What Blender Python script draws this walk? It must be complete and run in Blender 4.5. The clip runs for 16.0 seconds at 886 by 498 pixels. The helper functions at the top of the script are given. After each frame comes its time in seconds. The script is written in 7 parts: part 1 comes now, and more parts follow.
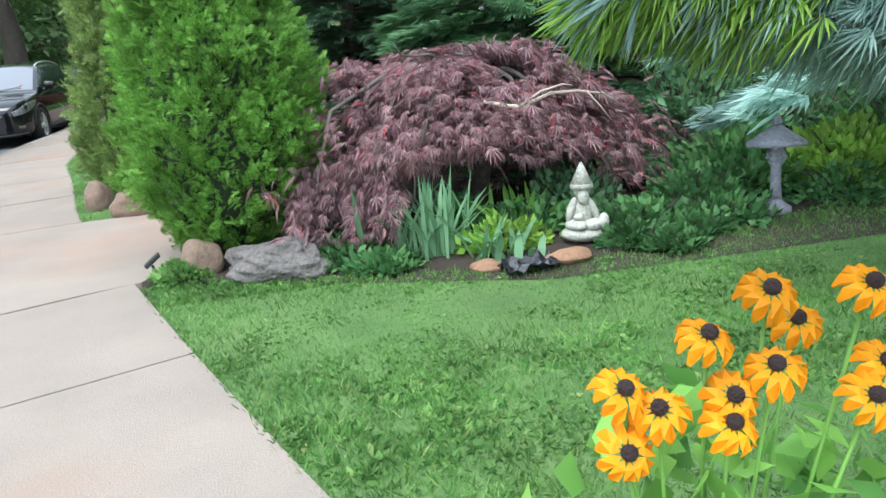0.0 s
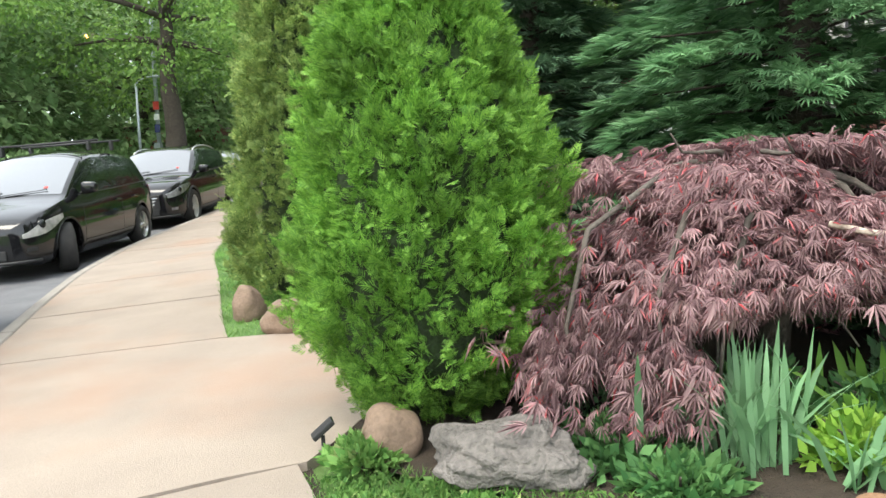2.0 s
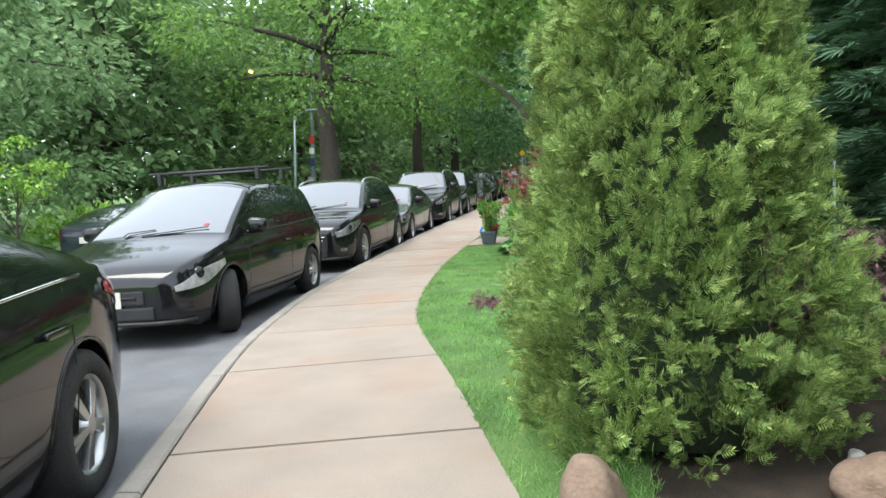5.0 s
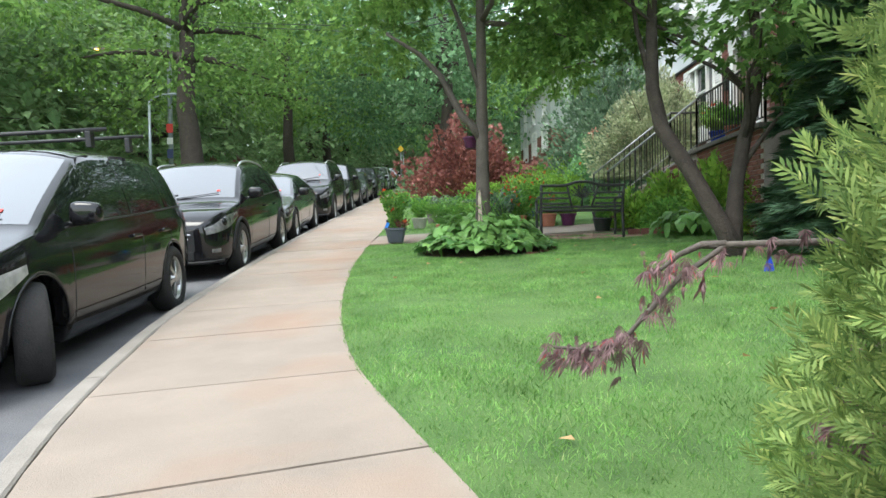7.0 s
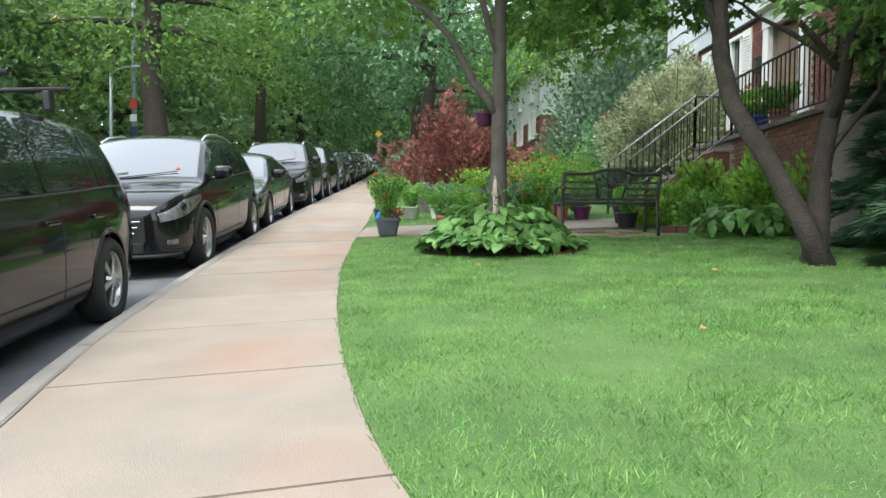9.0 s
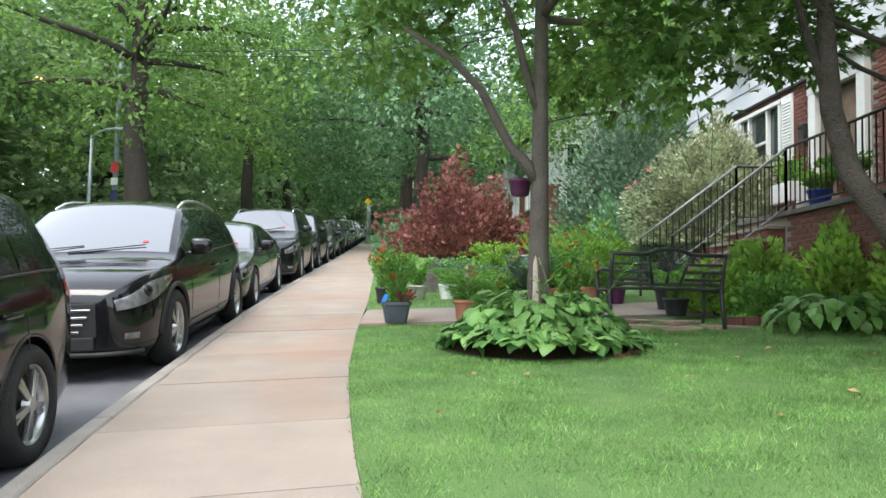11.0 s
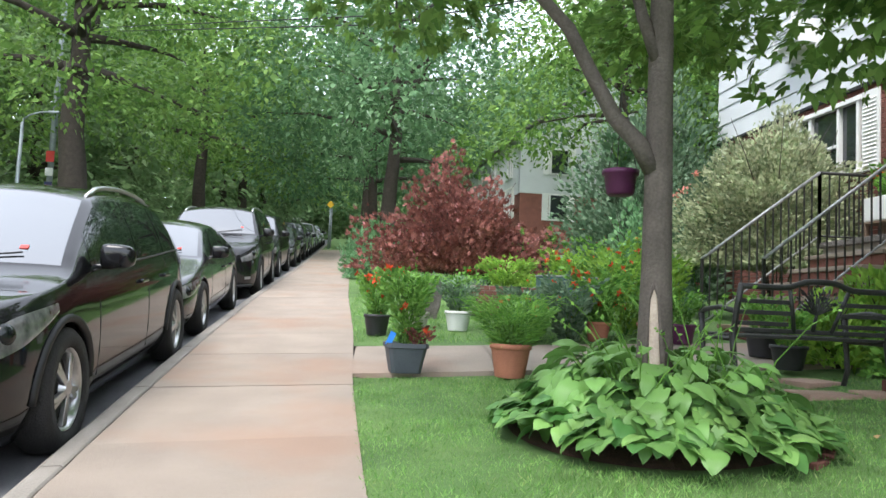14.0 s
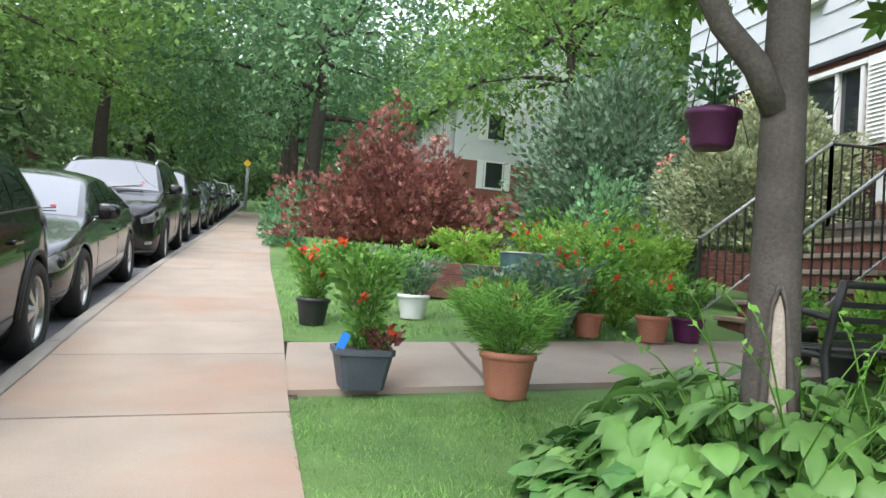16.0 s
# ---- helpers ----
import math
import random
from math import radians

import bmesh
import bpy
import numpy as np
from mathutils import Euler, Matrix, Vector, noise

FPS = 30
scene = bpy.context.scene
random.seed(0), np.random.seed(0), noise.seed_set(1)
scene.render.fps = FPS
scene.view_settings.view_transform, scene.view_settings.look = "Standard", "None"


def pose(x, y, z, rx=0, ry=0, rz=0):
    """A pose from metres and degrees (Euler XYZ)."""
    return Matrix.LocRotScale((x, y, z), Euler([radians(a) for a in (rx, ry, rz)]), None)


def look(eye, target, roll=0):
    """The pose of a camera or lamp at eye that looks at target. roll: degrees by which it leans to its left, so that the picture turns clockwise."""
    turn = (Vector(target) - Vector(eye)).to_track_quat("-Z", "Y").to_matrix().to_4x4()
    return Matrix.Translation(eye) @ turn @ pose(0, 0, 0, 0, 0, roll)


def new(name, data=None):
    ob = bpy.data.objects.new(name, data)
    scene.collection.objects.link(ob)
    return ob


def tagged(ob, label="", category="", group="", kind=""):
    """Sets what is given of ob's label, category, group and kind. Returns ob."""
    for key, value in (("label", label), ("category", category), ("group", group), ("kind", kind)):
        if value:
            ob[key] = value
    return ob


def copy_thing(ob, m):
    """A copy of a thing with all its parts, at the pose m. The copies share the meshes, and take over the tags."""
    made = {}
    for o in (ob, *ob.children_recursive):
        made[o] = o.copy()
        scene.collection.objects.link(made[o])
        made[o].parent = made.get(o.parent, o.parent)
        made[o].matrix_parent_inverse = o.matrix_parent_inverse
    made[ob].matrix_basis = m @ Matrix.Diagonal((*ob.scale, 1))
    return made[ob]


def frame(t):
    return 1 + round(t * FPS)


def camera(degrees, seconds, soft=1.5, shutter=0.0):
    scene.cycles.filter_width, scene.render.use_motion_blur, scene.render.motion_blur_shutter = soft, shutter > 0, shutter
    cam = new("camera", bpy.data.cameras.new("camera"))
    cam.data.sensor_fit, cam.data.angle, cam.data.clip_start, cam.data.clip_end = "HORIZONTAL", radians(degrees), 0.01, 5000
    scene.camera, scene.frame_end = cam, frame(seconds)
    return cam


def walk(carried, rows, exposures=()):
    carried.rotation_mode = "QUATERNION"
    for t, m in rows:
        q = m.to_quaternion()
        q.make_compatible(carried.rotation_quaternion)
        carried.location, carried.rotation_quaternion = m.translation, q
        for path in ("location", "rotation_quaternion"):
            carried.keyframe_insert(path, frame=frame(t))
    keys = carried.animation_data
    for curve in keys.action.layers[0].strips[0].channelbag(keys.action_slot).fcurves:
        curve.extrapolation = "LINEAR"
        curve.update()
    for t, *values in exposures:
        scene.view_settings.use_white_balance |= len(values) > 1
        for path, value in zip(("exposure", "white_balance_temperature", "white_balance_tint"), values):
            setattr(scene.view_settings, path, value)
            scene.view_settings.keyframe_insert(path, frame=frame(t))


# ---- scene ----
cam = camera(63.59, 16.0)
EXPO, KELVIN, TINT = 2.42, 6150, 6
SUN_EL, SUN_ROT = 58, 215
PATH = [
    (0, (0.319, 2.106, 1.240), (0.509, 4.056, 0.840), -4.16),
    (0.5, (0.199, 2.436, 1.294), (0.231, 4.418, 1.033), -4.22),
    (1, (0.086, 2.719, 1.329), (0.089, 4.712, 1.166), -3.38),
    (1.5, (-0.056, 3.054, 1.333), (-0.050, 5.047, 1.171), -2.89),
    (2, (-0.233, 3.401, 1.380), (-0.353, 5.392, 1.235), -2.32),
    (2.5, (-0.447, 3.811, 1.410), (-0.679, 5.794, 1.289), -4.79),
    (3, (-0.646, 4.277, 1.444), (-1.053, 6.235, 1.390), -4.36),
    (3.5, (-0.848, 4.648, 1.474), (-1.272, 6.602, 1.414), -3.43),
    (4, (-1.064, 5.038, 1.505), (-1.576, 6.971, 1.462), -2.06),
    (4.5, (-1.463, 5.451, 1.551), (-1.975, 7.384, 1.516), -1.06),
    (6.8, (-2.862, 8.048, 1.518), (-3.022, 10.041, 1.492), -1.05),
    (7, (-2.928, 8.230, 1.513), (-3.044, 10.226, 1.478), -0.84),
    (7.5, (-3.054, 8.620, 1.535), (-3.156, 10.617, 1.471), -0.47),
    (8, (-3.195, 8.991, 1.556), (-3.257, 10.987, 1.458), 0.15),
    (8.2, (-3.220, 9.166, 1.554), (-3.287, 11.162, 1.448), 0.56),
    (10.3, (-3.776, 10.934, 1.721), (-3.756, 12.934, 1.763), -0.04),
    (10.5, (-3.759, 11.058, 1.755), (-3.746, 13.057, 1.808), 0.18),
    (11, (-3.895, 11.466, 1.789), (-3.887, 13.462, 1.912), 1.18),
    (11.5, (-4.059, 11.873, 1.808), (-4.048, 13.867, 1.954), 1.88),
    (12, (-4.172, 12.323, 1.852), (-4.160, 14.315, 2.034), 1.87),
    (12.5, (-4.319, 12.742, 1.892), (-4.234, 14.732, 2.074), 0.72),
    (13, (-4.386, 13.218, 1.938), (-4.276, 15.207, 2.120), 1.46),
    (13.5, (-4.512, 13.638, 1.987), (-4.375, 15.627, 2.141), 1.00),
    (14, (-4.547, 14.061, 2.029), (-4.415, 16.051, 2.177), 2.71),
    (14.5, (-4.600, 14.458, 2.046), (-4.434, 16.447, 2.174), 3.54),
    (15, (-4.624, 14.920, 2.081), (-4.356, 16.900, 2.177), 4.61),
    (15.5, (-4.691, 15.330, 2.117), (-4.373, 17.303, 2.185), 4.39),
    (16, (-4.784, 15.780, 2.154), (-4.419, 17.745, 2.223), 4.08),
]
walk(cam, [(t, look(eye, target, roll)) for t, eye, target, roll in PATH], [(0, EXPO - 0.08, KELVIN - 450, TINT), (0.6, EXPO + 0.06, KELVIN - 600, TINT), (1.2, EXPO + 0.18, KELVIN - 350, TINT), (2.0, EXPO + 0.12, KELVIN + 400, TINT), (3.0, EXPO + 0.08, KELVIN + 100, TINT), (4.5, EXPO, KELVIN, TINT), (8.2, EXPO, KELVIN, TINT), (12.5, EXPO + 0.04, KELVIN, TINT + 5), (16, EXPO + 0.06, KELVIN, TINT + 5)])

# ---- light ----
world = bpy.data.worlds.new("sky")
scene.world = world
world.use_nodes = True
wn = world.node_tree
sky = wn.nodes.new("ShaderNodeTexSky")
sky.sky_type, sky.sun_disc = "NISHITA", False
sky.sun_elevation, sky.sun_rotation = radians(SUN_EL), radians(SUN_ROT)
sky.air_density, sky.dust_density, sky.ozone_density = 1.0, 2.0, 1.0
cloud = wn.nodes.new("ShaderNodeMix")
cloud.data_type = "RGBA"
cloud.inputs["Factor"].default_value = 0.75
cloud.inputs["B"].default_value = (3.4, 3.45, 3.45, 1)
wn.links.new(sky.outputs[0], cloud.inputs["A"])
wn.links.new(cloud.outputs["Result"], wn.nodes["Background"].inputs[0])
wn.nodes["Background"].inputs[1].default_value = 0.15
sun_data = bpy.data.lights.new("sun", "SUN")
sun_data.energy, sun_data.angle, sun_data.color = 0.6, radians(30), (1.0, 0.95, 0.86)
sun = new("sun", sun_data)
sun.rotation_euler = (radians(90 - SUN_EL), 0, radians(180 - SUN_ROT))
sun.location = (0, 0, 40)


# ---- the lie of the land ----
def clamp(v, a, b):
    return max(a, min(b, v))


def G(x, y):
    """Height of the hillside: it climbs along the street and falls towards the road."""
    x, y = clamp(x, -30, 25), clamp(y, -25, 110)
    e = 0.0 if y < 14 else (0.0018 * (y - 14) ** 2 if y < 20 else 0.0648 + 0.0216 * (y - 20))
    return 0.0385 * x + 0.0752 * y + e


def line(pts):
    ys, xs = [p[0] for p in pts], [p[1] for p in pts]
    return lambda y: float(np.interp(y, ys, xs))


def smooth(f, r=1.0):
    return lambda y: sum(f(y + k * r / 4) for k in range(-4, 5)) / 9


KERB = smooth(line([(-60, 24), (-5, 1.95), (0, -0.2), (3, -1.48), (5, -2.33), (7.23, -3.27), (9, -4.0), (11.14, -4.82), (11.84, -5.04),
                    (14.2, -5.63), (16.3, -5.95), (18.8, -6.25), (22.2, -6.58), (27, -6.95), (38, -7.6), (51, -8.5), (150, -15.8)]), 0.8)
EDGE = smooth(line([(-60, 26), (-5, 4.1), (0, 1.95), (3, 0.55), (4.85, -0.42), (5.95, -0.96), (7.92, -1.95), (8.69, -2.26), (10.16, -2.82), (11.7, -3.46),
                    (12.37, -3.72), (13.8, -4.07), (15.36, -4.35), (17.3, -4.62), (19.75, -4.83), (22.4, -4.98), (27, -5.35), (38, -6.05), (51, -7.0), (150, -14.3)]), 0.5)
ROAD = 9.0

# ---- materials ----
def nodes_of(name):
    m = bpy.data.materials.new(name)
    m.use_nodes = True
    return m, m.node_tree, m.node_tree.nodes["Principled BSDF"]


def mat(name, c1, c2=None, rough=0.7, scale=8.0, fine=60.0, bump=0.2, metal=0.0, coat=0.0, rand=0.0, spec=0.5, stain=None):
    """A surface of two colours mixed by broad and fine noise, with relief; stain: a third colour in broad patches."""
    m, t, b = nodes_of(name)
    c2 = c2 or tuple(v * 0.75 for v in c1)
    pos = t.nodes.new("ShaderNodeNewGeometry")
    n1, n2 = t.nodes.new("ShaderNodeTexNoise"), t.nodes.new("ShaderNodeTexNoise")
    n1.inputs["Scale"].default_value, n2.inputs["Scale"].default_value = scale, fine
    n1.inputs["Detail"].default_value, n2.inputs["Detail"].default_value = 5, 3
    for n in (n1, n2):
        t.links.new(pos.outputs["Position"], n.inputs["Vector"])
    add = t.nodes.new("ShaderNodeMath")
    add.operation = "ADD"
    t.links.new(n1.outputs[0], add.inputs[0])
    t.links.new(n2.outputs[0], add.inputs[1])
    ramp = t.nodes.new("ShaderNodeMapRange")
    ramp.inputs["From Min"].default_value, ramp.inputs["From Max"].default_value = 0.7, 1.3
    t.links.new(add.outputs[0], ramp.inputs["Value"])
    mix = t.nodes.new("ShaderNodeMix")
    mix.data_type = "RGBA"
    mix.inputs["A"].default_value, mix.inputs["B"].default_value = (*c1, 1), (*c2, 1)
    t.links.new(ramp.outputs[0], mix.inputs["Factor"])
    out = mix.outputs["Result"]
    if stain:
        n3 = t.nodes.new("ShaderNodeTexNoise")
        n3.inputs["Scale"].default_value, n3.inputs["Detail"].default_value = stain[1], 4
        t.links.new(pos.outputs["Position"], n3.inputs["Vector"])
        r3 = t.nodes.new("ShaderNodeMapRange")
        r3.inputs["From Min"].default_value, r3.inputs["From Max"].default_value, r3.inputs["To Max"].default_value = 0.52, 0.72, stain[2]
        t.links.new(n3.outputs[0], r3.inputs["Value"])
        m3 = t.nodes.new("ShaderNodeMix")
        m3.data_type = "RGBA"
        t.links.new(r3.outputs[0], m3.inputs["Factor"])
        t.links.new(out, m3.inputs["A"])
        m3.inputs["B"].default_value = (*stain[0], 1)
        out = m3.outputs["Result"]
    if rand:
        info = t.nodes.new("ShaderNodeObjectInfo")
        hsv = t.nodes.new("ShaderNodeHueSaturation")
        r4 = t.nodes.new("ShaderNodeMapRange")
        r4.inputs["To Min"].default_value, r4.inputs["To Max"].default_value = 1 - rand, 1 + rand
        t.links.new(info.outputs["Random"], r4.inputs["Value"])
        t.links.new(r4.outputs[0], hsv.inputs["Value"])
        t.links.new(out, hsv.inputs["Color"])
        out = hsv.outputs[0]
    t.links.new(out, b.inputs["Base Color"])
    b.inputs["Roughness"].default_value, b.inputs["Metallic"].default_value = rough, metal
    b.inputs["Coat Weight"].default_value, b.inputs["Coat Roughness"].default_value = coat, 0.04
    b.inputs["Specular IOR Level"].default_value = spec
    if bump:
        bp = t.nodes.new("ShaderNodeBump")
        bp.inputs["Strength"].default_value, bp.inputs["Distance"].default_value = bump, 0.02
        t.links.new(add.outputs[0], bp.inputs["Height"])
        t.links.new(bp.outputs[0], b.inputs["Normal"])
    return m


LUSH = (2.02, 1.88, 2.15)


def leafy(name, c1, c2, rough=0.5, trans=0.35, third=None, spec=0.2):
    """Foliage: each leaf takes its own tone between the colours; light passes through."""
    m, t, b = nodes_of(name)
    c1, c2, third = (tuple(min(0.85, v * k) for v, k in zip(c, LUSH)) if c and max(c) < 0.35 else c for c in (c1, c2, third))
    geo = t.nodes.new("ShaderNodeNewGeometry")
    ramp = t.nodes.new("ShaderNodeValToRGB")
    ramp.color_ramp.elements[0].color, ramp.color_ramp.elements[1].color = (*c1, 1), (*c2, 1)
    if third:
        e = ramp.color_ramp.elements.new(0.93)
        ramp.color_ramp.elements[2].color = (*third, 1)
        e.color = (*c2, 1)
    t.links.new(geo.outputs["Random Per Island"], ramp.inputs[0])
    n = t.nodes.new("ShaderNodeTexNoise")
    n.inputs["Scale"].default_value = 3.0
    t.links.new(geo.outputs["Position"], n.inputs["Vector"])
    r = t.nodes.new("ShaderNodeMapRange")
    r.inputs["From Min"].default_value, r.inputs["From Max"].default_value = 0.3, 0.7
    r.inputs["To Min"].default_value, r.inputs["To Max"].default_value = 0.65, 1.3
    t.links.new(n.outputs[0], r.inputs["Value"])
    hsv = t.nodes.new("ShaderNodeHueSaturation")
    t.links.new(ramp.outputs[0], hsv.inputs["Color"])
    t.links.new(r.outputs[0], hsv.inputs["Value"])
    t.links.new(hsv.outputs[0], b.inputs["Base Color"])
    b.inputs["Roughness"].default_value, b.inputs["Specular IOR Level"].default_value = rough, spec
    tr = t.nodes.new("ShaderNodeBsdfTranslucent")
    t.links.new(hsv.outputs[0], tr.inputs[0])
    mix = t.nodes.new("ShaderNodeMixShader")
    mix.inputs[0].default_value = trans
    t.links.new(b.outputs[0], mix.inputs[1])
    t.links.new(tr.outputs[0], mix.inputs[2])
    t.links.new(mix.outputs[0], t.nodes["Material Output"].inputs[0])
    return m


def plain(name, c, rough=0.5, metal=0.0, coat=0.0, spec=0.5):
    return mat(name, c, tuple(v * 0.9 for v in c), rough, 12, 90, 0.04, metal, coat, spec=spec)


M = dict(
    concrete=mat("concrete", (0.31, 0.255, 0.205), (0.23, 0.19, 0.155), 0.9, 2.2, 170, 0.3, rand=0.06, stain=((0.30, 0.175, 0.115), 0.9, 0.55)),
    kerb=mat("kerb_stone", (0.30, 0.27, 0.235), (0.20, 0.18, 0.155), 0.9, 4, 120, 0.4),
    asphalt=mat("asphalt", (0.165, 0.165, 0.17), (0.10, 0.10, 0.106), 0.9, 2.5, 120, 0.6),
    turf=mat("turf", (0.075, 0.155, 0.038), (0.135, 0.225, 0.062), 0.95, 2.0, 120, 0.8, stain=((0.045, 0.10, 0.025), 1.7, 0.6)),
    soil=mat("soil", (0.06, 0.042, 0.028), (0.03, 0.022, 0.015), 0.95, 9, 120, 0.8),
    brick=mat("red_brick", (0.21, 0.08, 0.058), (0.15, 0.058, 0.044), 0.85, 6, 120, 0.4, rand=0.22),
    mortar=mat("mortar", (0.38, 0.34, 0.30), None, 0.95, 20, 150, 0.4),
    siding=mat("white_siding", (0.60, 0.62, 0.63), (0.53, 0.55, 0.56), 0.55, 2, 60, 0.06),
    white=mat("white_paint", (0.78, 0.78, 0.76), (0.70, 0.70, 0.68), 0.5, 4, 70, 0.08),
    roof=mat("roof_shingle", (0.16, 0.15, 0.15), (0.09, 0.085, 0.085), 0.9, 6, 90, 0.6),
    iron=mat("black_iron", (0.02, 0.02, 0.021), (0.035, 0.033, 0.03), 0.45, 20, 120, 0.15),
    rail=mat("worn_rail", (0.42, 0.43, 0.43), (0.22, 0.22, 0.22), 0.4, 14, 90, 0.1, metal=0.4),
    bark=mat("bark", (0.075, 0.06, 0.048), (0.04, 0.031, 0.025), 0.95, 7, 60, 1.0),
    bark_grey=mat("smooth_grey_bark", (0.125, 0.105, 0.088), (0.07, 0.058, 0.048), 0.9, 5, 60, 0.4),
    scar=mat("bare_wood", (0.50, 0.42, 0.34), (0.36, 0.29, 0.23), 0.85, 9, 90, 0.4),
    stone=mat("grey_rock", (0.19, 0.17, 0.155), (0.085, 0.078, 0.07), 0.95, 7, 50, 1.0),
    boulder=mat("brown_boulder", (0.24, 0.165, 0.115), (0.15, 0.105, 0.075), 0.9, 5, 60, 0.35),
    statue=mat("weathered_cast_stone", (0.50, 0.49, 0.42), (0.33, 0.33, 0.27), 0.9, 9, 80, 0.6),
    lantern=mat("grey_cast_stone", (0.30, 0.30, 0.34), (0.18, 0.18, 0.21), 0.85, 9, 80, 0.5),
    terracotta=mat("terracotta", (0.42, 0.17, 0.10), (0.33, 0.13, 0.08), 0.85, 9, 90, 0.2),
    grey_pot=mat("slate_plastic", (0.075, 0.085, 0.10), None, 0.55, 9, 90, 0.1),
    black_pot=mat("black_plastic", (0.025, 0.025, 0.028), None, 0.5, 9, 90, 0.1),
    purple=mat("purple_plastic", (0.10, 0.018, 0.075), (0.075, 0.014, 0.055), 0.45, 9, 90, 0.1),
    orange=mat("orange_paint", (0.75, 0.12, 0.025), None, 0.5, 9, 90, 0.1),
    blue=mat("blue_glaze", (0.02, 0.06, 0.42), None, 0.3, 9, 90, 0.05),
    black_paint=mat("black_car_paint", (0.008, 0.008, 0.009), (0.010, 0.010, 0.011), 0.07, 3, 40, 0.0, spec=0.5),
    blue_paint=mat("dark_blue_car_paint", (0.018, 0.022, 0.045), None, 0.25, 3, 40, 0.0, metal=0.3, coat=1.0),
    grey_paint=mat("dark_grey_car_paint", (0.035, 0.036, 0.04), None, 0.25, 3, 40, 0.0, metal=0.4, coat=1.0),
    silver_paint=mat("silver_car_paint", (0.45, 0.46, 0.47), None, 0.3, 3, 40, 0.0, metal=0.6, coat=1.0),
    glass=mat("car_glass", (0.012, 0.015, 0.016), (0.010, 0.012, 0.013), 0.03, 3, 40, 0.0, coat=1.0, spec=1.0),
    side_glass=mat("tinted_side_glass", (0.010, 0.013, 0.013), (0.008, 0.010, 0.010), 0.03, 3, 40, 0.0, spec=0.35),
    plastic=mat("black_trim", (0.018, 0.018, 0.018), None, 0.6, 12, 90, 0.1),
    tyre=mat("tyre_rubber", (0.016, 0.016, 0.016), (0.03, 0.028, 0.026), 0.9, 12, 90, 0.3),
    rim=mat("alloy", (0.50, 0.50, 0.50), (0.40, 0.40, 0.40), 0.3, 12, 90, 0.02, metal=0.9),
    chrome=mat("chrome", (0.75, 0.75, 0.76), None, 0.12, 12, 90, 0.0, metal=1.0),
    lamp=mat("lamp_glass", (0.26, 0.26, 0.255), (0.05, 0.052, 0.055), 0.08, 5, 14, 0.0, coat=1.0),
    clear_lamp=mat("clear_lamp_glass", (0.46, 0.45, 0.42), (0.20, 0.20, 0.195), 0.08, 5, 14, 0.0, coat=1.0),
    red_lamp=mat("red_lens", (0.45, 0.01, 0.012), None, 0.1, 14, 50, 0.0, coat=1.0),
    plate=plain("number_plate", (0.6, 0.58, 0.5), 0.5),
    galv=mat("galvanised_steel", (0.36, 0.40, 0.42), (0.26, 0.29, 0.31), 0.5, 6, 60, 0.05, metal=0.5),
    pane=mat("window_glass", (0.03, 0.035, 0.04), None, 0.04, 3, 40, 0.0, coat=0.6, spec=0.7),
    yellow=plain("yellow_sign_paint", (0.8, 0.5, 0.03), 0.5),
    red=plain("red_sign_paint", (0.6, 0.05, 0.04), 0.5),
    navy=plain("navy_sign_paint", (0.03, 0.04, 0.12), 0.5),
    tag_blue=plain("bright_blue_plastic", (0.02, 0.22, 0.75), 0.45),
    pink=plain("pink_glaze", (0.62, 0.25, 0.22), 0.4),
    pale_stone=mat("pale_grey_stone", (0.42, 0.42, 0.40), (0.24, 0.24, 0.235), 0.9, 8, 60, 0.9),
    teal=plain("teal_metal", (0.06, 0.12, 0.13), 0.5),
    arb=leafy("bright_arborvitae", (0.042, 0.108, 0.016), (0.125, 0.25, 0.036), 0.6, 0.35),
    arb_dark=leafy("olive_arborvitae", (0.050, 0.096, 0.022), (0.155, 0.22, 0.058), 0.55, 0.35, third=(0.26, 0.30, 0.09)),
    # near-black green: the shade inside a dense shrub, put into its solid core
    core=mat("shaded_shrub_core", (0.03, 0.055, 0.015), (0.015, 0.025, 0.008), 0.95, 9, 60, 1.0),
    maple_purple=leafy("purple_laceleaf", (0.10, 0.06, 0.058), (0.205, 0.145, 0.128), 0.6, 0.3, third=(0.30, 0.05, 0.05)),
    maple_red=leafy("red_maple_leaf", (0.065, 0.03, 0.022), (0.15, 0.062, 0.042), 0.55, 0.3, third=(0.26, 0.13, 0.11)),
    conifer=leafy("hemlock", (0.050, 0.118, 0.046), (0.105, 0.20, 0.085), 0.6, 0.3),
    conifer_dark=leafy("dark_yew", (0.028, 0.062, 0.031), (0.060, 0.112, 0.052), 0.6, 0.2),
    spruce=leafy("blue_spruce", (0.12, 0.21, 0.155), (0.22, 0.32, 0.25), 0.6, 0.5),
    oak=leafy("oak_leaf", (0.054, 0.115, 0.024), (0.132, 0.22, 0.05), 0.6, 0.48, third=(0.14, 0.26, 0.06)),
    silver_maple=leafy("silver_maple_leaf", (0.044, 0.10, 0.040), (0.10, 0.18, 0.074), 0.6, 0.4, third=(0.20, 0.28, 0.17)),
    # darker than oak: the backlit look of this crown is put into the colour
    garden_leaf=leafy("backlit_garden_leaf", (0.040, 0.088, 0.022), (0.10, 0.175, 0.044), 0.6, 0.42),
    lime=leafy("young_leaf", (0.08, 0.17, 0.025), (0.17, 0.28, 0.04), 0.45, 0.4),
    # paler and bluer than oak: haze before the woods is mixed into the colour
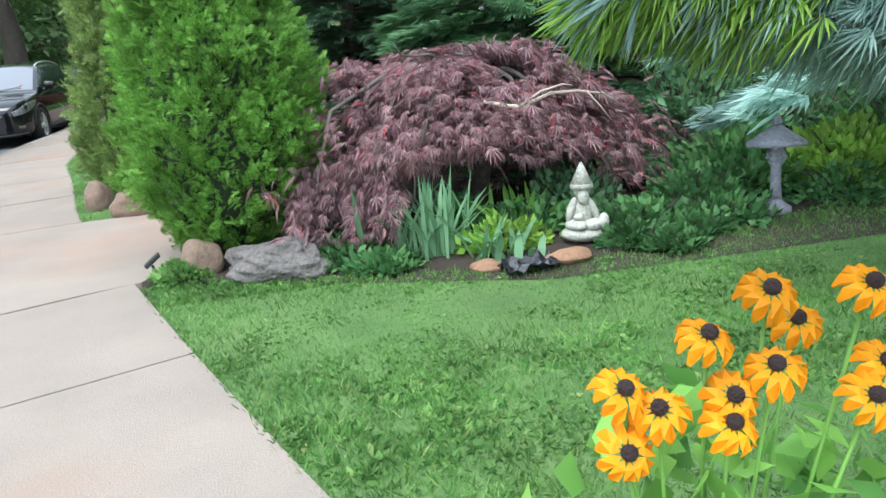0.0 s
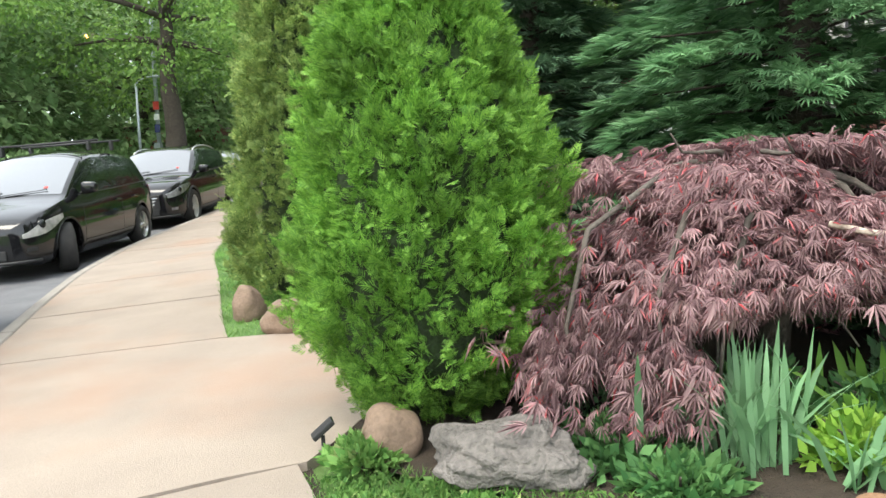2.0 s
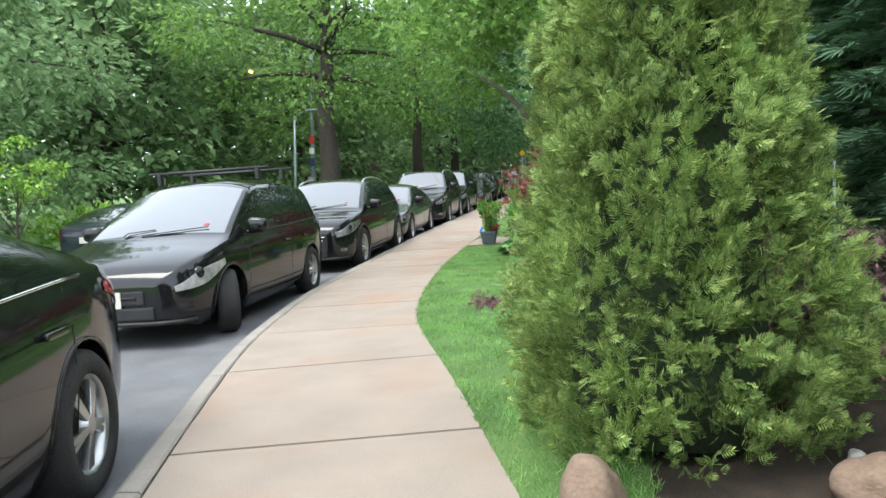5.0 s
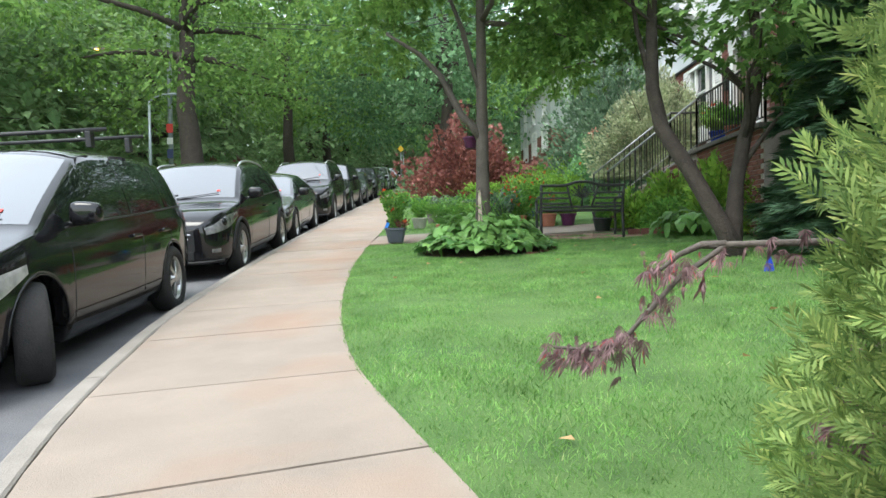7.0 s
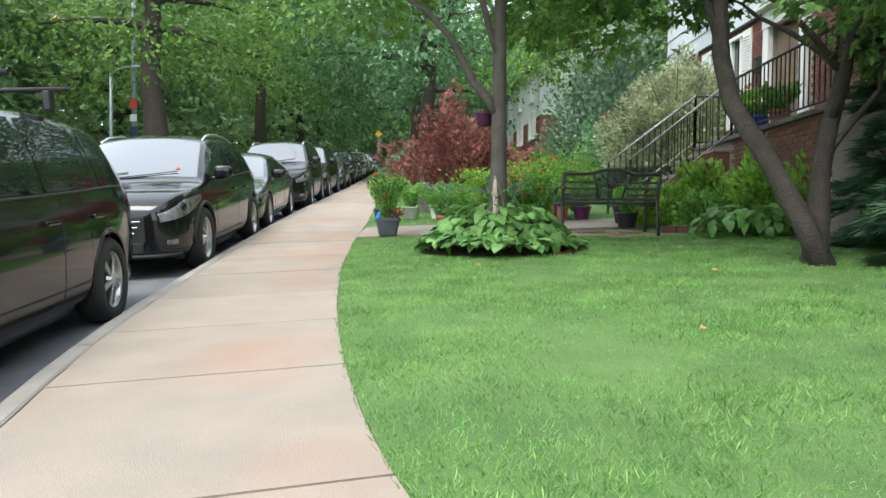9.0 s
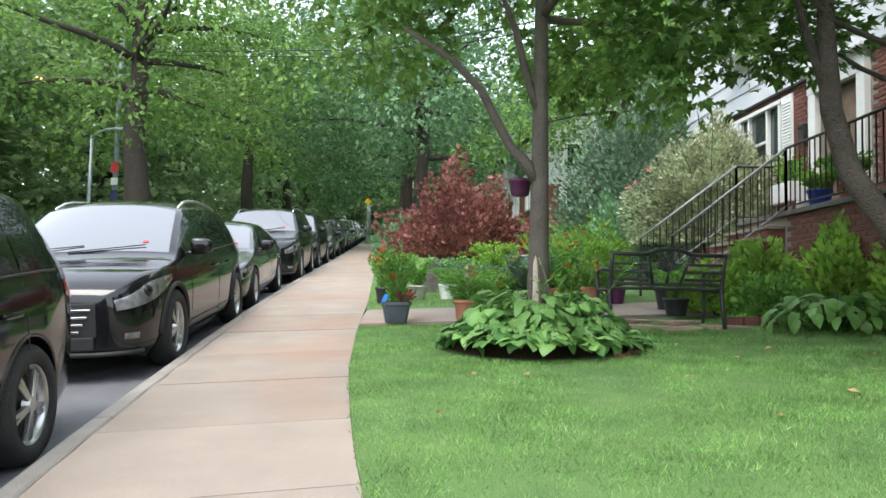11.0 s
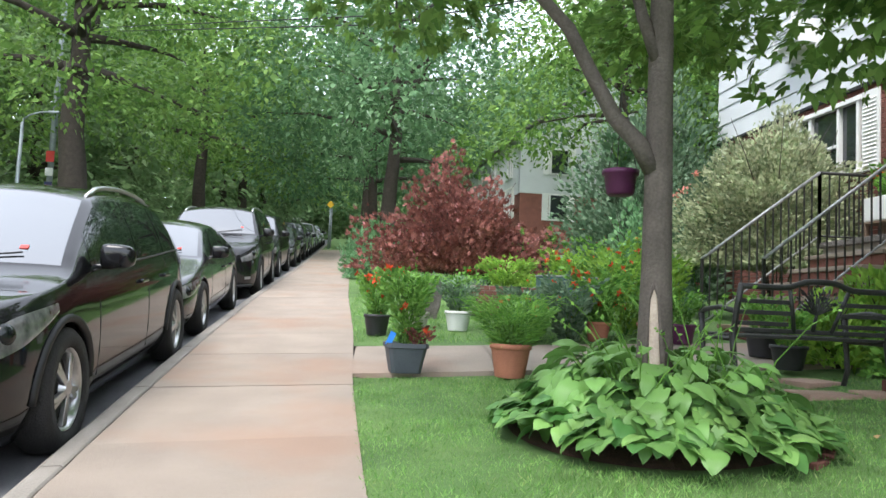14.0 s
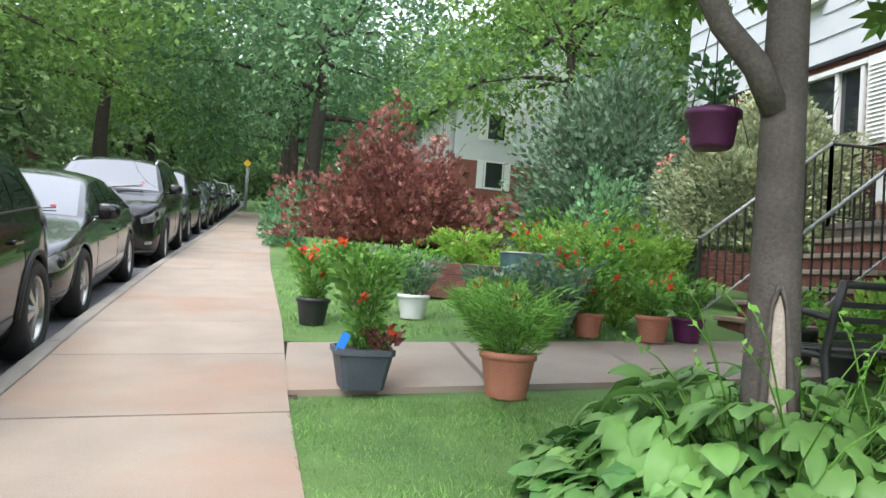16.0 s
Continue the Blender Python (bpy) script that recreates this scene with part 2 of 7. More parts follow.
    woods=leafy("hazy_wood_leaf", (0.080, 0.142, 0.055), (0.145, 0.215, 0.09), 0.8, 0.4, spec=0.05),
    shrub=leafy("shrub_leaf", (0.045, 0.12, 0.02), (0.12, 0.24, 0.04), 0.5, 0.3),
    pale_shrub=leafy("variegated_leaf", (0.13, 0.18, 0.085), (0.30, 0.33, 0.19), 0.5, 0.3),
    grey_shrub=leafy("grey_green_leaf", (0.042, 0.085, 0.040), (0.098, 0.15, 0.082), 0.5, 0.3),
    cover=leafy("groundcover_leaf", (0.025, 0.075, 0.022), (0.065, 0.14, 0.04), 0.5, 0.3),
    hosta=leafy("hosta_leaf", (0.036, 0.105, 0.022), (0.108, 0.205, 0.048), 0.4, 0.3, spec=0.35),
    iris=leafy("iris_blade", (0.06, 0.14, 0.06), (0.12, 0.22, 0.10), 0.45, 0.3),
    grass=leafy("grass_blade", (0.055, 0.135, 0.028), (0.135, 0.245, 0.062), 0.6, 0.35, third=(0.21, 0.26, 0.10)),
    # darker than grass: clover green, with the first lawn's shade added to it
    clover=leafy("shaded_clover_leaf", (0.030, 0.085, 0.016), (0.085, 0.165, 0.036), 0.6, 0.3, third=(0.15, 0.19, 0.06)),
    petal_yellow=leafy("yellow_petal", (0.72, 0.25, 0.003), (0.80, 0.33, 0.005), 0.5, 0.3),
    petal_red=leafy("red_petal", (0.62, 0.06, 0.025), (0.75, 0.12, 0.04), 0.5, 0.3),
    petal_pink=leafy("pink_petal", (0.65, 0.20, 0.17), (0.75, 0.30, 0.25), 0.5, 0.3),
    cone=mat("flower_cone", (0.03, 0.014, 0.012), None, 0.9, 80, 200, 0.8),
    dead=leafy("fallen_leaf", (0.30, 0.17, 0.07), (0.42, 0.30, 0.16), 0.7, 0.2),
    mulch=mat("bark_mulch", (0.10, 0.05, 0.03), (0.05, 0.028, 0.018), 0.95, 30, 120, 1.0),
    shard=mat("orange_bark_slab", (0.31, 0.175, 0.095), (0.20, 0.11, 0.065), 0.85, 9, 60, 0.5),
    black_film=mat("black_sheet", (0.012, 0.012, 0.016), None, 0.35, 12, 60, 0.3),
    pebble=mat("white_pebble", (0.55, 0.53, 0.49), (0.42, 0.40, 0.36), 0.8, 20, 80, 0.1, rand=0.25),
    paver=mat("paver", (0.36, 0.24, 0.18), (0.27, 0.18, 0.14), 0.9, 6, 90, 0.3, rand=0.15),
)

M["sodium"] = plain("sodium_lamp", (0.9, 0.5, 0.2), 0.4)
glow = M["sodium"].node_tree.nodes["Principled BSDF"].inputs
glow["Emission Color"].default_value, glow["Emission Strength"].default_value = (1.0, 0.33, 0.07, 1), 3.0
shine = M["glass"].node_tree.nodes["Principled BSDF"].inputs
shine["IOR"].default_value, shine["Coat IOR"].default_value = 1.75, 1.75


# ---- mesh tools ----
def obj(name, verts, faces, material, parent=None, label="", smooth_shade=False):
    me = bpy.data.meshes.new(name)
    me.from_pydata([tuple(v) for v in verts], [], faces)
    me.materials.append(material)
    if smooth_shade:
        me.polygons.foreach_set("use_smooth", [True] * len(me.polygons))
    me.update()
    ob = new(name, me)
    if parent:
        ob.parent = parent
    if label:
        tagged(ob, label)
    return ob


def part(name, bm, material, parent=None, label="", smooth_shade=False):
    me = bpy.data.meshes.new(name)
    bm.to_mesh(me)
    bm.free()
    me.materials.append(material)
    if smooth_shade:
        me.polygons.foreach_set("use_smooth", [True] * len(me.polygons))
    ob = new(name, me)
    if parent:
        ob.parent = parent
    if label:
        tagged(ob, label)
    return ob


def thing(name, label, category, at=(0, 0, 0), rz=0.0, group="", kind="", rx=0.0, ry=0.0):
    ob = new(name)
    ob.matrix_basis = pose(*at, rx, ry, rz)
    return tagged(ob, label, category, group, kind)


def box_bm(bm, size, at, bevel=0.0, turn=None):
    m = Matrix.Translation(at) @ (turn or Matrix()) @ Matrix.Diagonal((*size, 1))
    r = bmesh.ops.create_cube(bm, size=1, matrix=m)
    if bevel:
        edges = list({e for v in r["verts"] for e in v.link_edges})
        bmesh.ops.bevel(bm, geom=edges, offset=bevel, segments=2, affect="EDGES", profile=0.6)


def box(name, size, at, material, parent=None, bevel=0.0, label="", turn=None):
    bm = bmesh.new()
    box_bm(bm, size, at, bevel, turn)
    return part(name, bm, material, parent, label)


def tube_data(points, radii, sides=8):
    """Rings along a line of points, with the ends closed."""
    v, f = [], []
    pts = [Vector(p) for p in points]
    side = None
    for i, p in enumerate(pts):
        d = (pts[min(i + 1, len(pts) - 1)] - pts[max(i - 1, 0)]).normalized()
        side = (side - d * side.dot(d)).normalized() if side else d.orthogonal().normalized()
        up = d.cross(side)
        for k in range(sides):
            a = 2 * math.pi * k / sides
            v.append(p + (side * math.cos(a) + up * math.sin(a)) * radii[i])
    for i in range(len(pts) - 1):
        for k in range(sides):
            a, b = i * sides + k, i * sides + (k + 1) % sides
            f.append((a, b, b + sides, a + sides))
    f.append(tuple(reversed(range(sides))))
    f.append(tuple(range((len(pts) - 1) * sides, len(pts) * sides)))
    return v, f


def tube(name, points, radii, material, parent=None, sides=8, label=""):
    if not hasattr(radii, "__len__"):
        radii = [radii] * len(points)
    v, f = tube_data(points, radii, sides)
    return obj(name, v, f, material, parent, label, True)


def joined_tubes(name, lines, material, parent=None, sides=6, label=""):
    v, f = [], []
    for pts, radii in lines:
        a, b = tube_data(pts, radii, sides)
        f += [tuple(i + len(v) for i in q) for q in b]
        v += a
    return obj(name, v, f, material, parent, label, True)


def lathe(name, profile, material, parent=None, sides=24, at=(0, 0, 0), label="", square=0.0):
    """A turned body from (radius, height) pairs; square rounds it towards a square plan."""
    v, f = [], []
    for r, z in profile:
        for k in range(sides):
            a = 2 * math.pi * k / sides
            c, s = math.cos(a), math.sin(a)
            q = r * ((1 - square) + square * min(1 / max(abs(c), 1e-6), 1 / max(abs(s), 1e-6)) * 0.95)
            v.append((at[0] + q * c, at[1] + q * s, at[2] + z))
    n = len(profile)
    for i in range(n - 1):
        for k in range(sides):
            a, b = i * sides + k, i * sides + (k + 1) % sides
            f.append((a, b, b + sides, a + sides))
    f.append(tuple(reversed(range(sides))))
    f.append(tuple(range((n - 1) * sides, n * sides)))
    return obj(name, v, f, material, parent, label, square == 0)


def scatter(name, template, tris, pos, rot, size, material, parent=None, label=""):
    """Many small pieces of one shape joined into a mesh: pos (n,3), rot (n,3,3), size (n,) or (n,3)."""
    template, tris, pos = np.asarray(template, float), np.asarray(tris, int), np.asarray(pos, float)
    n, k = len(pos), len(template)
    size = np.asarray(size, float)
    size = size[:, None] if size.ndim == 1 else size
    local = template[None] * size[:, None, :]
    verts = np.einsum("nij,nkj->nki", rot, local) + pos[:, None, :]
    faces = (tris[None] + (np.arange(n) * k)[:, None, None]).reshape(-1, 3)
    me = bpy.data.meshes.new(name)
    me.vertices.add(n * k)
    me.vertices.foreach_set("co", verts.reshape(-1).astype(np.float32))
    me.loops.add(len(faces) * 3)
    me.loops.foreach_set("vertex_index", faces.reshape(-1).astype(np.int32))
    me.polygons.add(len(faces))
    me.polygons.foreach_set("loop_start", np.arange(0, len(faces) * 3, 3, dtype=np.int32))
    me.polygons.foreach_set("loop_total", np.full(len(faces), 3, dtype=np.int32))
    me.materials.append(material)
    me.update(calc_edges=True)
    ob = new(name, me)
    if parent:
        ob.parent = parent
    if label:
        tagged(ob, label)
    return ob


def frames_from(direction, roll):
    """Rotation matrices whose local y runs along direction and whose local z is near the sky, turned by roll."""
    d = np.asarray(direction, float)
    d = d / np.linalg.norm(d, axis=1, keepdims=True)
    up = np.tile([0.0, 0.0, 1.0], (len(d), 1))
    up[np.abs(d[:, 2]) > 0.97] = (1.0, 0.0, 0.0)
    x = np.cross(d, up)
    x /= np.linalg.norm(x, axis=1, keepdims=True)
    z = np.cross(x, d)
    c, s = np.cos(roll)[:, None], np.sin(roll)[:, None]
    return np.stack([x * c + z * s, d, z * c - x * s], axis=2)


LEAF = ([(0, 0, 0), (0.28, 0.42, 0.05), (0, 1, -0.06), (-0.28, 0.42, 0.05)], [(0, 1, 2), (0, 2, 3)])
BLADE = ([(-0.055, 0, 0), (0.055, 0, 0), (0.04, 0.6, 0.06), (0.0, 1, 0.2)], [(0, 1, 2), (0, 2, 3)])


def lobes(count, spread, width, reach, droop=0.0):
    """A flat spray of pointed lobes that fan out from one point."""
    v, f = [], []
    for i in range(count):
        a = (i / (count - 1) - 0.5) * spread
        r = reach * (1 - 0.45 * abs(i / (count - 1) - 0.5) * 2)
        c, s = math.cos(a), math.sin(a)
        b = len(v)
        for x, y in ((0, 0), (width, 0.45 * r), (0, r), (-width, 0.45 * r)):
            v.append((x * c + y * s, y * c - x * s, -droop * y * y + 0.03 * (i % 2)))
        f += [(b, b + 1, b + 2), (b, b + 2, b + 3)]
    return v, f




def frond(pairs, width):
    """A flat feather of scale leaves: one midrib with shorter sprigs to both sides."""
    v, f = [], []

    def blade(x0, y0, a, r):
        c, s, b = math.cos(a), math.sin(a), len(v)
        for x, y in ((0, 0), (width, 0.55 * r), (0, r), (-width, 0.55 * r)):
            px, py = x0 + x * c + y * s, y0 + y * c - x * s
            v.append((px, py, -0.30 * py * py - 0.25 * px * px))
        f.extend([(b, b + 1, b + 2), (b, b + 2, b + 3)])
    blade(0, 0.25, 0.0, 0.75)
    for k in range(pairs):
        t = (k + 0.3) / pairs
        for q in (-1, 1):
            blade(0, 0.72 * t, q * (0.85 - 0.25 * t), 0.50 * (1 - 0.45 * t))
    return v, f


SPRAY = frond(5, 0.040)
LACE = lobes(7, 2.1, 0.042, 1.0, 0.55)
FINE = lobes(9, 1.7, 0.024, 1.0, 0.25)
NEEDLES = lobes(7, 1.5, 0.05, 1.0, 0.25)
TREFOIL = lobes(3, 4.2, 0.30, 1.0, 0.2)
MAPLE = lobes(5, 3.2, 0.19, 1.0, 0.15)


def rand(n, a=0.0, b=1.0):
    return np.random.uniform(a, b, n)


def ball_dirs(n):
    d = np.random.normal(size=(n, 3))
    return d / np.linalg.norm(d, axis=1, keepdims=True)


# ---- ground, road, kerb ----
def sheet(name, xs_of, ys, lift, material, cols, label, category):
    v, f = [], []
    for y in ys:
        a, b = xs_of(y)
        for i in range(cols + 1):
            x = a + (b - a) * i / cols
            v.append((x, y, G(x, y) + lift))
    n = cols + 1
    for j in range(len(ys) - 1):
        for i in range(cols):
            f.append((j * n + i, j * n + i + 1, (j + 1) * n + i + 1, (j + 1) * n + i))
    return tagged(obj(name, v, f, material, None, "", True), label, category, kind="structure")


def steps(*runs):
    out = []
    for a, b, d in runs:
        out += list(np.arange(a, b, d))
    return out


def ground_sheet():
    """Everything beyond the kerbs, out to the horizon, with a trough left for the road."""
    xs_r = [0.0, 0.6, 1.2, 2, 3, 4.5, 7, 10, 14, 20, 30, 60, 200, 1500]
    ys = steps((-1500, -200, 300), (-200, -40, 40), (-40, -6, 3), (-6, 30, 0.5), (30, 112, 3)) + [150, 250, 500, 1500]
    v, f = [], []
    for y in ys:
        k = KERB(clamp(y, -60, 150))
        row = [k - 0.15 - ROAD - 0.15 - x for x in reversed(xs_r)] + [k - 0.15 - ROAD, k - 0.14 - ROAD, k - 4.6, k - 0.16, k - 0.14] + [k + x for x in xs_r]
        for i, x in enumerate(row):
            low = 0.17 if 15 <= i <= 17 else 0.04
            v.append((x, y, G(x, y) - low))
    n = len(row)
    for j in range(len(ys) - 1):
        for i in range(n - 1):
            f.append((j * n + i, j * n + i + 1, (j + 1) * n + i + 1, (j + 1) * n + i))
    return tagged(obj("ground", v, f, M["turf"], None, "", True), "hillside ground of green turf sloping to the street", "ground", kind="structure")


ground_sheet()
YS = steps((-30, 4, 1), (4, 24, 0.25), (24, 112, 2))
sheet("road", lambda y: (KERB(y) - 0.15 - ROAD, KERB(y) - 0.15), YS, -0.14, M["asphalt"], 6, "grey worn asphalt street climbing the hill", "road")


def kerb_stones():
    root = thing("kerb", "pale worn concrete kerb along the sidewalk", "kerb", kind="structure")
    ys = steps((-12, 3.0, 3), (3.0, 40, 1.85), (40, 110, 10))
    for a, b in zip(ys, ys[1:]):
        n = 8
        v, f = [], []
        for i in range(n + 1):
            y = a + 0.008 + (b - a - 0.016) * i / n
            k = KERB(y)
            j = 0.006 * noise.noise((k, y * 2, 0))
            for dx, dz in ((0, -0.1), (0, -0.006), (-0.012, 0.004 + j), (-0.11, 0.0 + j), (-0.142, -0.022), (-0.152, -0.16)):
                v.append((k + dx - 0.006, y, G(k + dx, y) + dz))
        for i in range(n):
            for q in range(5):
                f.append((i * 6 + q, i * 6 + q + 1, i * 6 + q + 7, i * 6 + q + 6))
        f += [(0, 1, 2, 3, 4, 5), tuple(n * 6 + q for q in (5, 4, 3, 2, 1, 0))]
        obj("kerb_stone", v, f, M["kerb"], root)


kerb_stones()


# ---- sidewalk: one slab after the other, joints between ----
def skew(y):
    return float(np.interp(y, [5.9, 7.9, 9.4, 10.75, 12.15, 17, 20], [0.66, 0.34, 0.45, 0.5, 0.33, 0.2, 0.1]))


def wide(y, a):
    """The walk's edge; one slab spreads out beside the shrubs."""
    return EDGE(y) if a != 5.95 else max(EDGE(y), float(np.interp(y, [5.95, 6.1, 6.6, 7.2, 7.92], [-0.93, -0.86, -0.72, -0.85, -1.25])))


def open_by(y):
    """Half the width of the joint at y: some stand open, the scored ones are fine."""
    return 0.010 if y in (5.95, 7.92, 9.4, 10.95, 12.15, 17.05, 19.7) else 0.0045


def sidewalk():
    root = thing("sidewalk", "tan concrete sidewalk slabs with dark open joints", "sidewalk", kind="structure")
    ys = [-9.6, -8.1, -6.6, -5.1, -3.6, -2.1, -0.6, 0.6, 2.0, 3.4, 4.85, 5.95, 7.92, 9.4, 10.95, 12.15, 13.5, 14.65, 15.8, 17.05, 18.3, 19.7, 21.1, 22.4] + [22.4 + 1.45 * k for k in range(1, 24)]
    for a, b in zip(ys, ys[1:]):
        n, m = 8, 6
        v, f = [], []
        lift = 0.007 + random.uniform(-0.002, 0.002)
        for i in range(n + 1):
            t = i / n
            for j in range(m + 1):
                u = j / m
                y = (a + open_by(a)) * (1 - t) + (b - open_by(b)) * t
                across = u if a != 5.95 else min(1.0, u * (wide(y, a) - KERB(y)) / (EDGE(y) - KERB(y)))
                y2 = y - skew(y) * (1 - across)
                x = KERB(y2) * (1 - u) + wide(y2 if u < 1 else y, a) * u
                x += (0.016 + 0.010 * noise.noise((x * 3, y2 * 3, 2))) * max(0, 1 - u * m)
                v.append((x, y2, G(x, y2) + lift))
        for i in range(n):
            for j in range(m):
                f.append((i * (m + 1) + j, i * (m + 1) + j + 1, (i + 1) * (m + 1) + j + 1, (i + 1) * (m + 1) + j))
        rim = [j for j in range(m + 1)] + [i * (m + 1) + m for i in range(1, n + 1)] + [n * (m + 1) + j for j in range(m - 1, -1, -1)] + [i * (m + 1) for i in range(n - 1, 0, -1)]
        base = len(v)
        v += [(v[q][0], v[q][1], v[q][2] - 0.09) for q in rim]
        for q in range(len(rim)):
            r = (q + 1) % len(rim)
            f.append((rim[r], rim[q], base + q, base + r))
        obj("slab", v, f, M["concrete"], root)
    # the apron beside the shrubs and the path to the steps
    def flag(pts, lift=0.0):
        top = [(x, y, G(x, y) + lift) for x, y in pts]
        k = len(pts)
        v = top + [(x, y, z - 0.09) for x, y, z in top]
        f = [tuple(range(k))] + [(i, i + k, (i + 1) % k + k, (i + 1) % k) for i in range(k)]
        obj("slab", v, f, M["concrete"], root)
    xs = [-4.86, -3.55, -2.3, -1.1, 0.0]
    for a, b in zip(xs, xs[1:]):
        flag([(max(a, EDGE(20.0)) - 0.04, 20.15 + 0.1 * (a + 4.8)), (b, 20.15 + 0.1 * (b + 4.8)), (b, 21.55 + 0.08 * (b + 4.8)), (max(a, EDGE(21.6)) - 0.04, 21.55 + 0.08 * (a + 4.8))], 0.001)


sidewalk()
sheet("walk_bed", lambda y: (KERB(y) + 0.002, EDGE(y) + 0.06), steps((-9, 4, 1), (4, 24, 0.25), (24, 56, 2)), -0.028, M["soil"], 4, "dark soil in the joints between the slabs", "soil")


# ---- cars ----
def curve(pts):
    """A smooth curve through (place, value) pairs that never overshoots them."""
    xs, ys = np.array([p[0] for p in pts], float), np.array([p[1] for p in pts], float)
    h, d = np.diff(xs), np.diff(ys) / np.diff(xs)
    m = np.zeros(len(xs))
    m[0], m[-1] = d[0], d[-1]
    for i in range(1, len(xs) - 1):
        if d[i - 1] * d[i] > 0:
            w1, w2 = 2 * h[i] + h[i - 1], h[i] + 2 * h[i - 1]
            m[i] = (w1 + w2) / (w1 / d[i - 1] + w2 / d[i])

    def at(x):
        x = clamp(x, xs[0], xs[-1])
        i = min(len(h) - 1, max(0, int(np.searchsorted(xs, x)) - 1))
        t = (x - xs[i]) / h[i]
        return float((1 + 2 * t) * (1 - t) ** 2 * ys[i] + t * (1 - t) ** 2 * h[i] * m[i] + t * t * (3 - 2 * t) * ys[i + 1] + t * t * (t - 1) * h[i] * m[i + 1])
    return at


FLANK = curve([(0, 0.90), (0.10, 0.955), (0.32, 0.99), (0.55, 1.0), (0.78, 0.992), (0.90, 0.975), (1, 0.945)])


class Shell:
    """The outer skin of a car: y runs from the nose (0) to the tail (L), x outwards, z up."""

    def __init__(self, L, W, H, belt, hood, cowl, roof0, roof1, tail, deck):
        self.L, self.H, self.belt = L, H, belt
        shield = [(cowl + (roof0 - cowl) * t, belt + 0.07 + (H - 0.075 - belt - 0.07) * (t + 0.12 * t * (1 - t))) for t in (0.0, 0.2, 0.4, 0.6, 0.8, 1.0)]
        slope = [(roof1 + (tail - roof1) * t, H - 0.10 + (deck - H + 0.10) * (t - 0.16 * t * (1 - t))) for t in (0.0, 0.25, 0.5, 0.75, 1.0)]
        self.top = curve([(0, hood - 0.34), (0.025, hood - 0.265), (0.09, hood - 0.20), (0.2, hood - 0.145), (0.42, hood - 0.08), (cowl - 0.25, belt + 0.0)] + shield +
                         [(roof0 + 0.28, H - 0.02), ((roof0 + roof1) / 2, H), ((roof0 + 2 * roof1) / 3, H - 0.02)] + slope + [(L - 0.05, deck - 0.04 if tail < L - 0.2 else deck - 0.12), (L, deck - 0.12 if tail < L - 0.2 else deck - 0.22)])
        self.edge = curve([(0, hood - 0.34), (0.35, hood - 0.13), (cowl, belt), ((cowl + tail) / 2, belt + 0.035), (tail, belt + 0.085), (L, deck - 0.15 if tail < L - 0.2 else deck - 0.26)])
        self.half = curve([(0, W * 0.29), (0.03, W * 0.35), (0.09, W * 0.402), (0.2, W * 0.444), (0.42, W * 0.478), (0.8, W * 0.496), (L * 0.5, W * 0.5), (L - 0.8, W * 0.494), (L - 0.35, W * 0.47), (L - 0.12, W * 0.43), (L - 0.03, W * 0.385), (L, W * 0.33)])

    def line_at(self, y):
        zt = self.top(y)
        zb = min(self.edge(y), zt - 0.025)
        g = clamp((zt - zb) / (self.H - self.belt), 0, 1)
        xb = self.half(y) * FLANK(1)
        return zt, zb, g, xb, xb * (0.985 - 0.215 * g), zt - 0.02 - 0.075 * g

    def side(self, y, z):
        zb = min(self.edge(y), self.top(y) - 0.025)
        return self.half(y) * FLANK(clamp((z - 0.2) / (zb - 0.2), 0, 1))

    def glass(self, y, f):
        """A point between the belt (f 0) and the edge of the roof (f 1)."""
        zt, zb, g, xb, xr, zr = self.line_at(y)
        return Vector((xb + (xr - xb) * f + 0.03 * g * math.sin(math.pi * f), y, zb + (zr - zb) * f))

    def roof(self, y, q):
        """A point between the edge of the roof (q 1) and its middle (q 0)."""
        zt, zb, g, xb, xr, zr = self.line_at(y)
        return Vector((xr * q, y, zr + (zt - zr) * (1 - abs(q) ** 2.6)))


def skin_patch(name, f, nu, nv, material, root, lift=0.004, side=1, label=""):
    """A pane laid on the skin: f(u, v) gives the point, lifted along the surface's normal, with a turned-in rim."""
    pts = [[f(i / nu, j / nv) for j in range(nv + 1)] for i in range(nu + 1)]
    v, q = [], []
    inner = Vector((0, pts[nu // 2][nv // 2].y, 0.75))
    for i in range(nu + 1):
        for j in range(nv + 1):
            a = pts[min(i + 1, nu)][j] - pts[max(i - 1, 0)][j]
            b = pts[i][min(j + 1, nv)] - pts[i][max(j - 1, 0)]
            n = a.cross(b)
            n = n.normalized() if n.length > 1e-9 else Vector((0, 0, 1))
            if n.dot(pts[i][j] - inner) < 0:
                n = -n
            p = pts[i][j] + n * (lift if 0 < i < nu and 0 < j < nv else lift * 0.6)
            v.append((p.x * side, p.y, p.z))
    for i in range(nu):
        for j in range(nv):
            a = i * (nv + 1) + j
            q.append((a, a + 1, a + nv + 2, a + nv + 1))
    return obj(name, v, q, material, root, label, True)


def car_body(root, L, W, H, belt, hood, cowl, roof0, roof1, tail, deck, paint, wheels, radius, hub, kind, full):
    """The painted skin with round wheel arches, then panes and lamps laid on it."""
    sh = Shell(L, W, H, belt, hood, cowl, roof0, roof1, tail, deck)
    arch = radius * 1.13
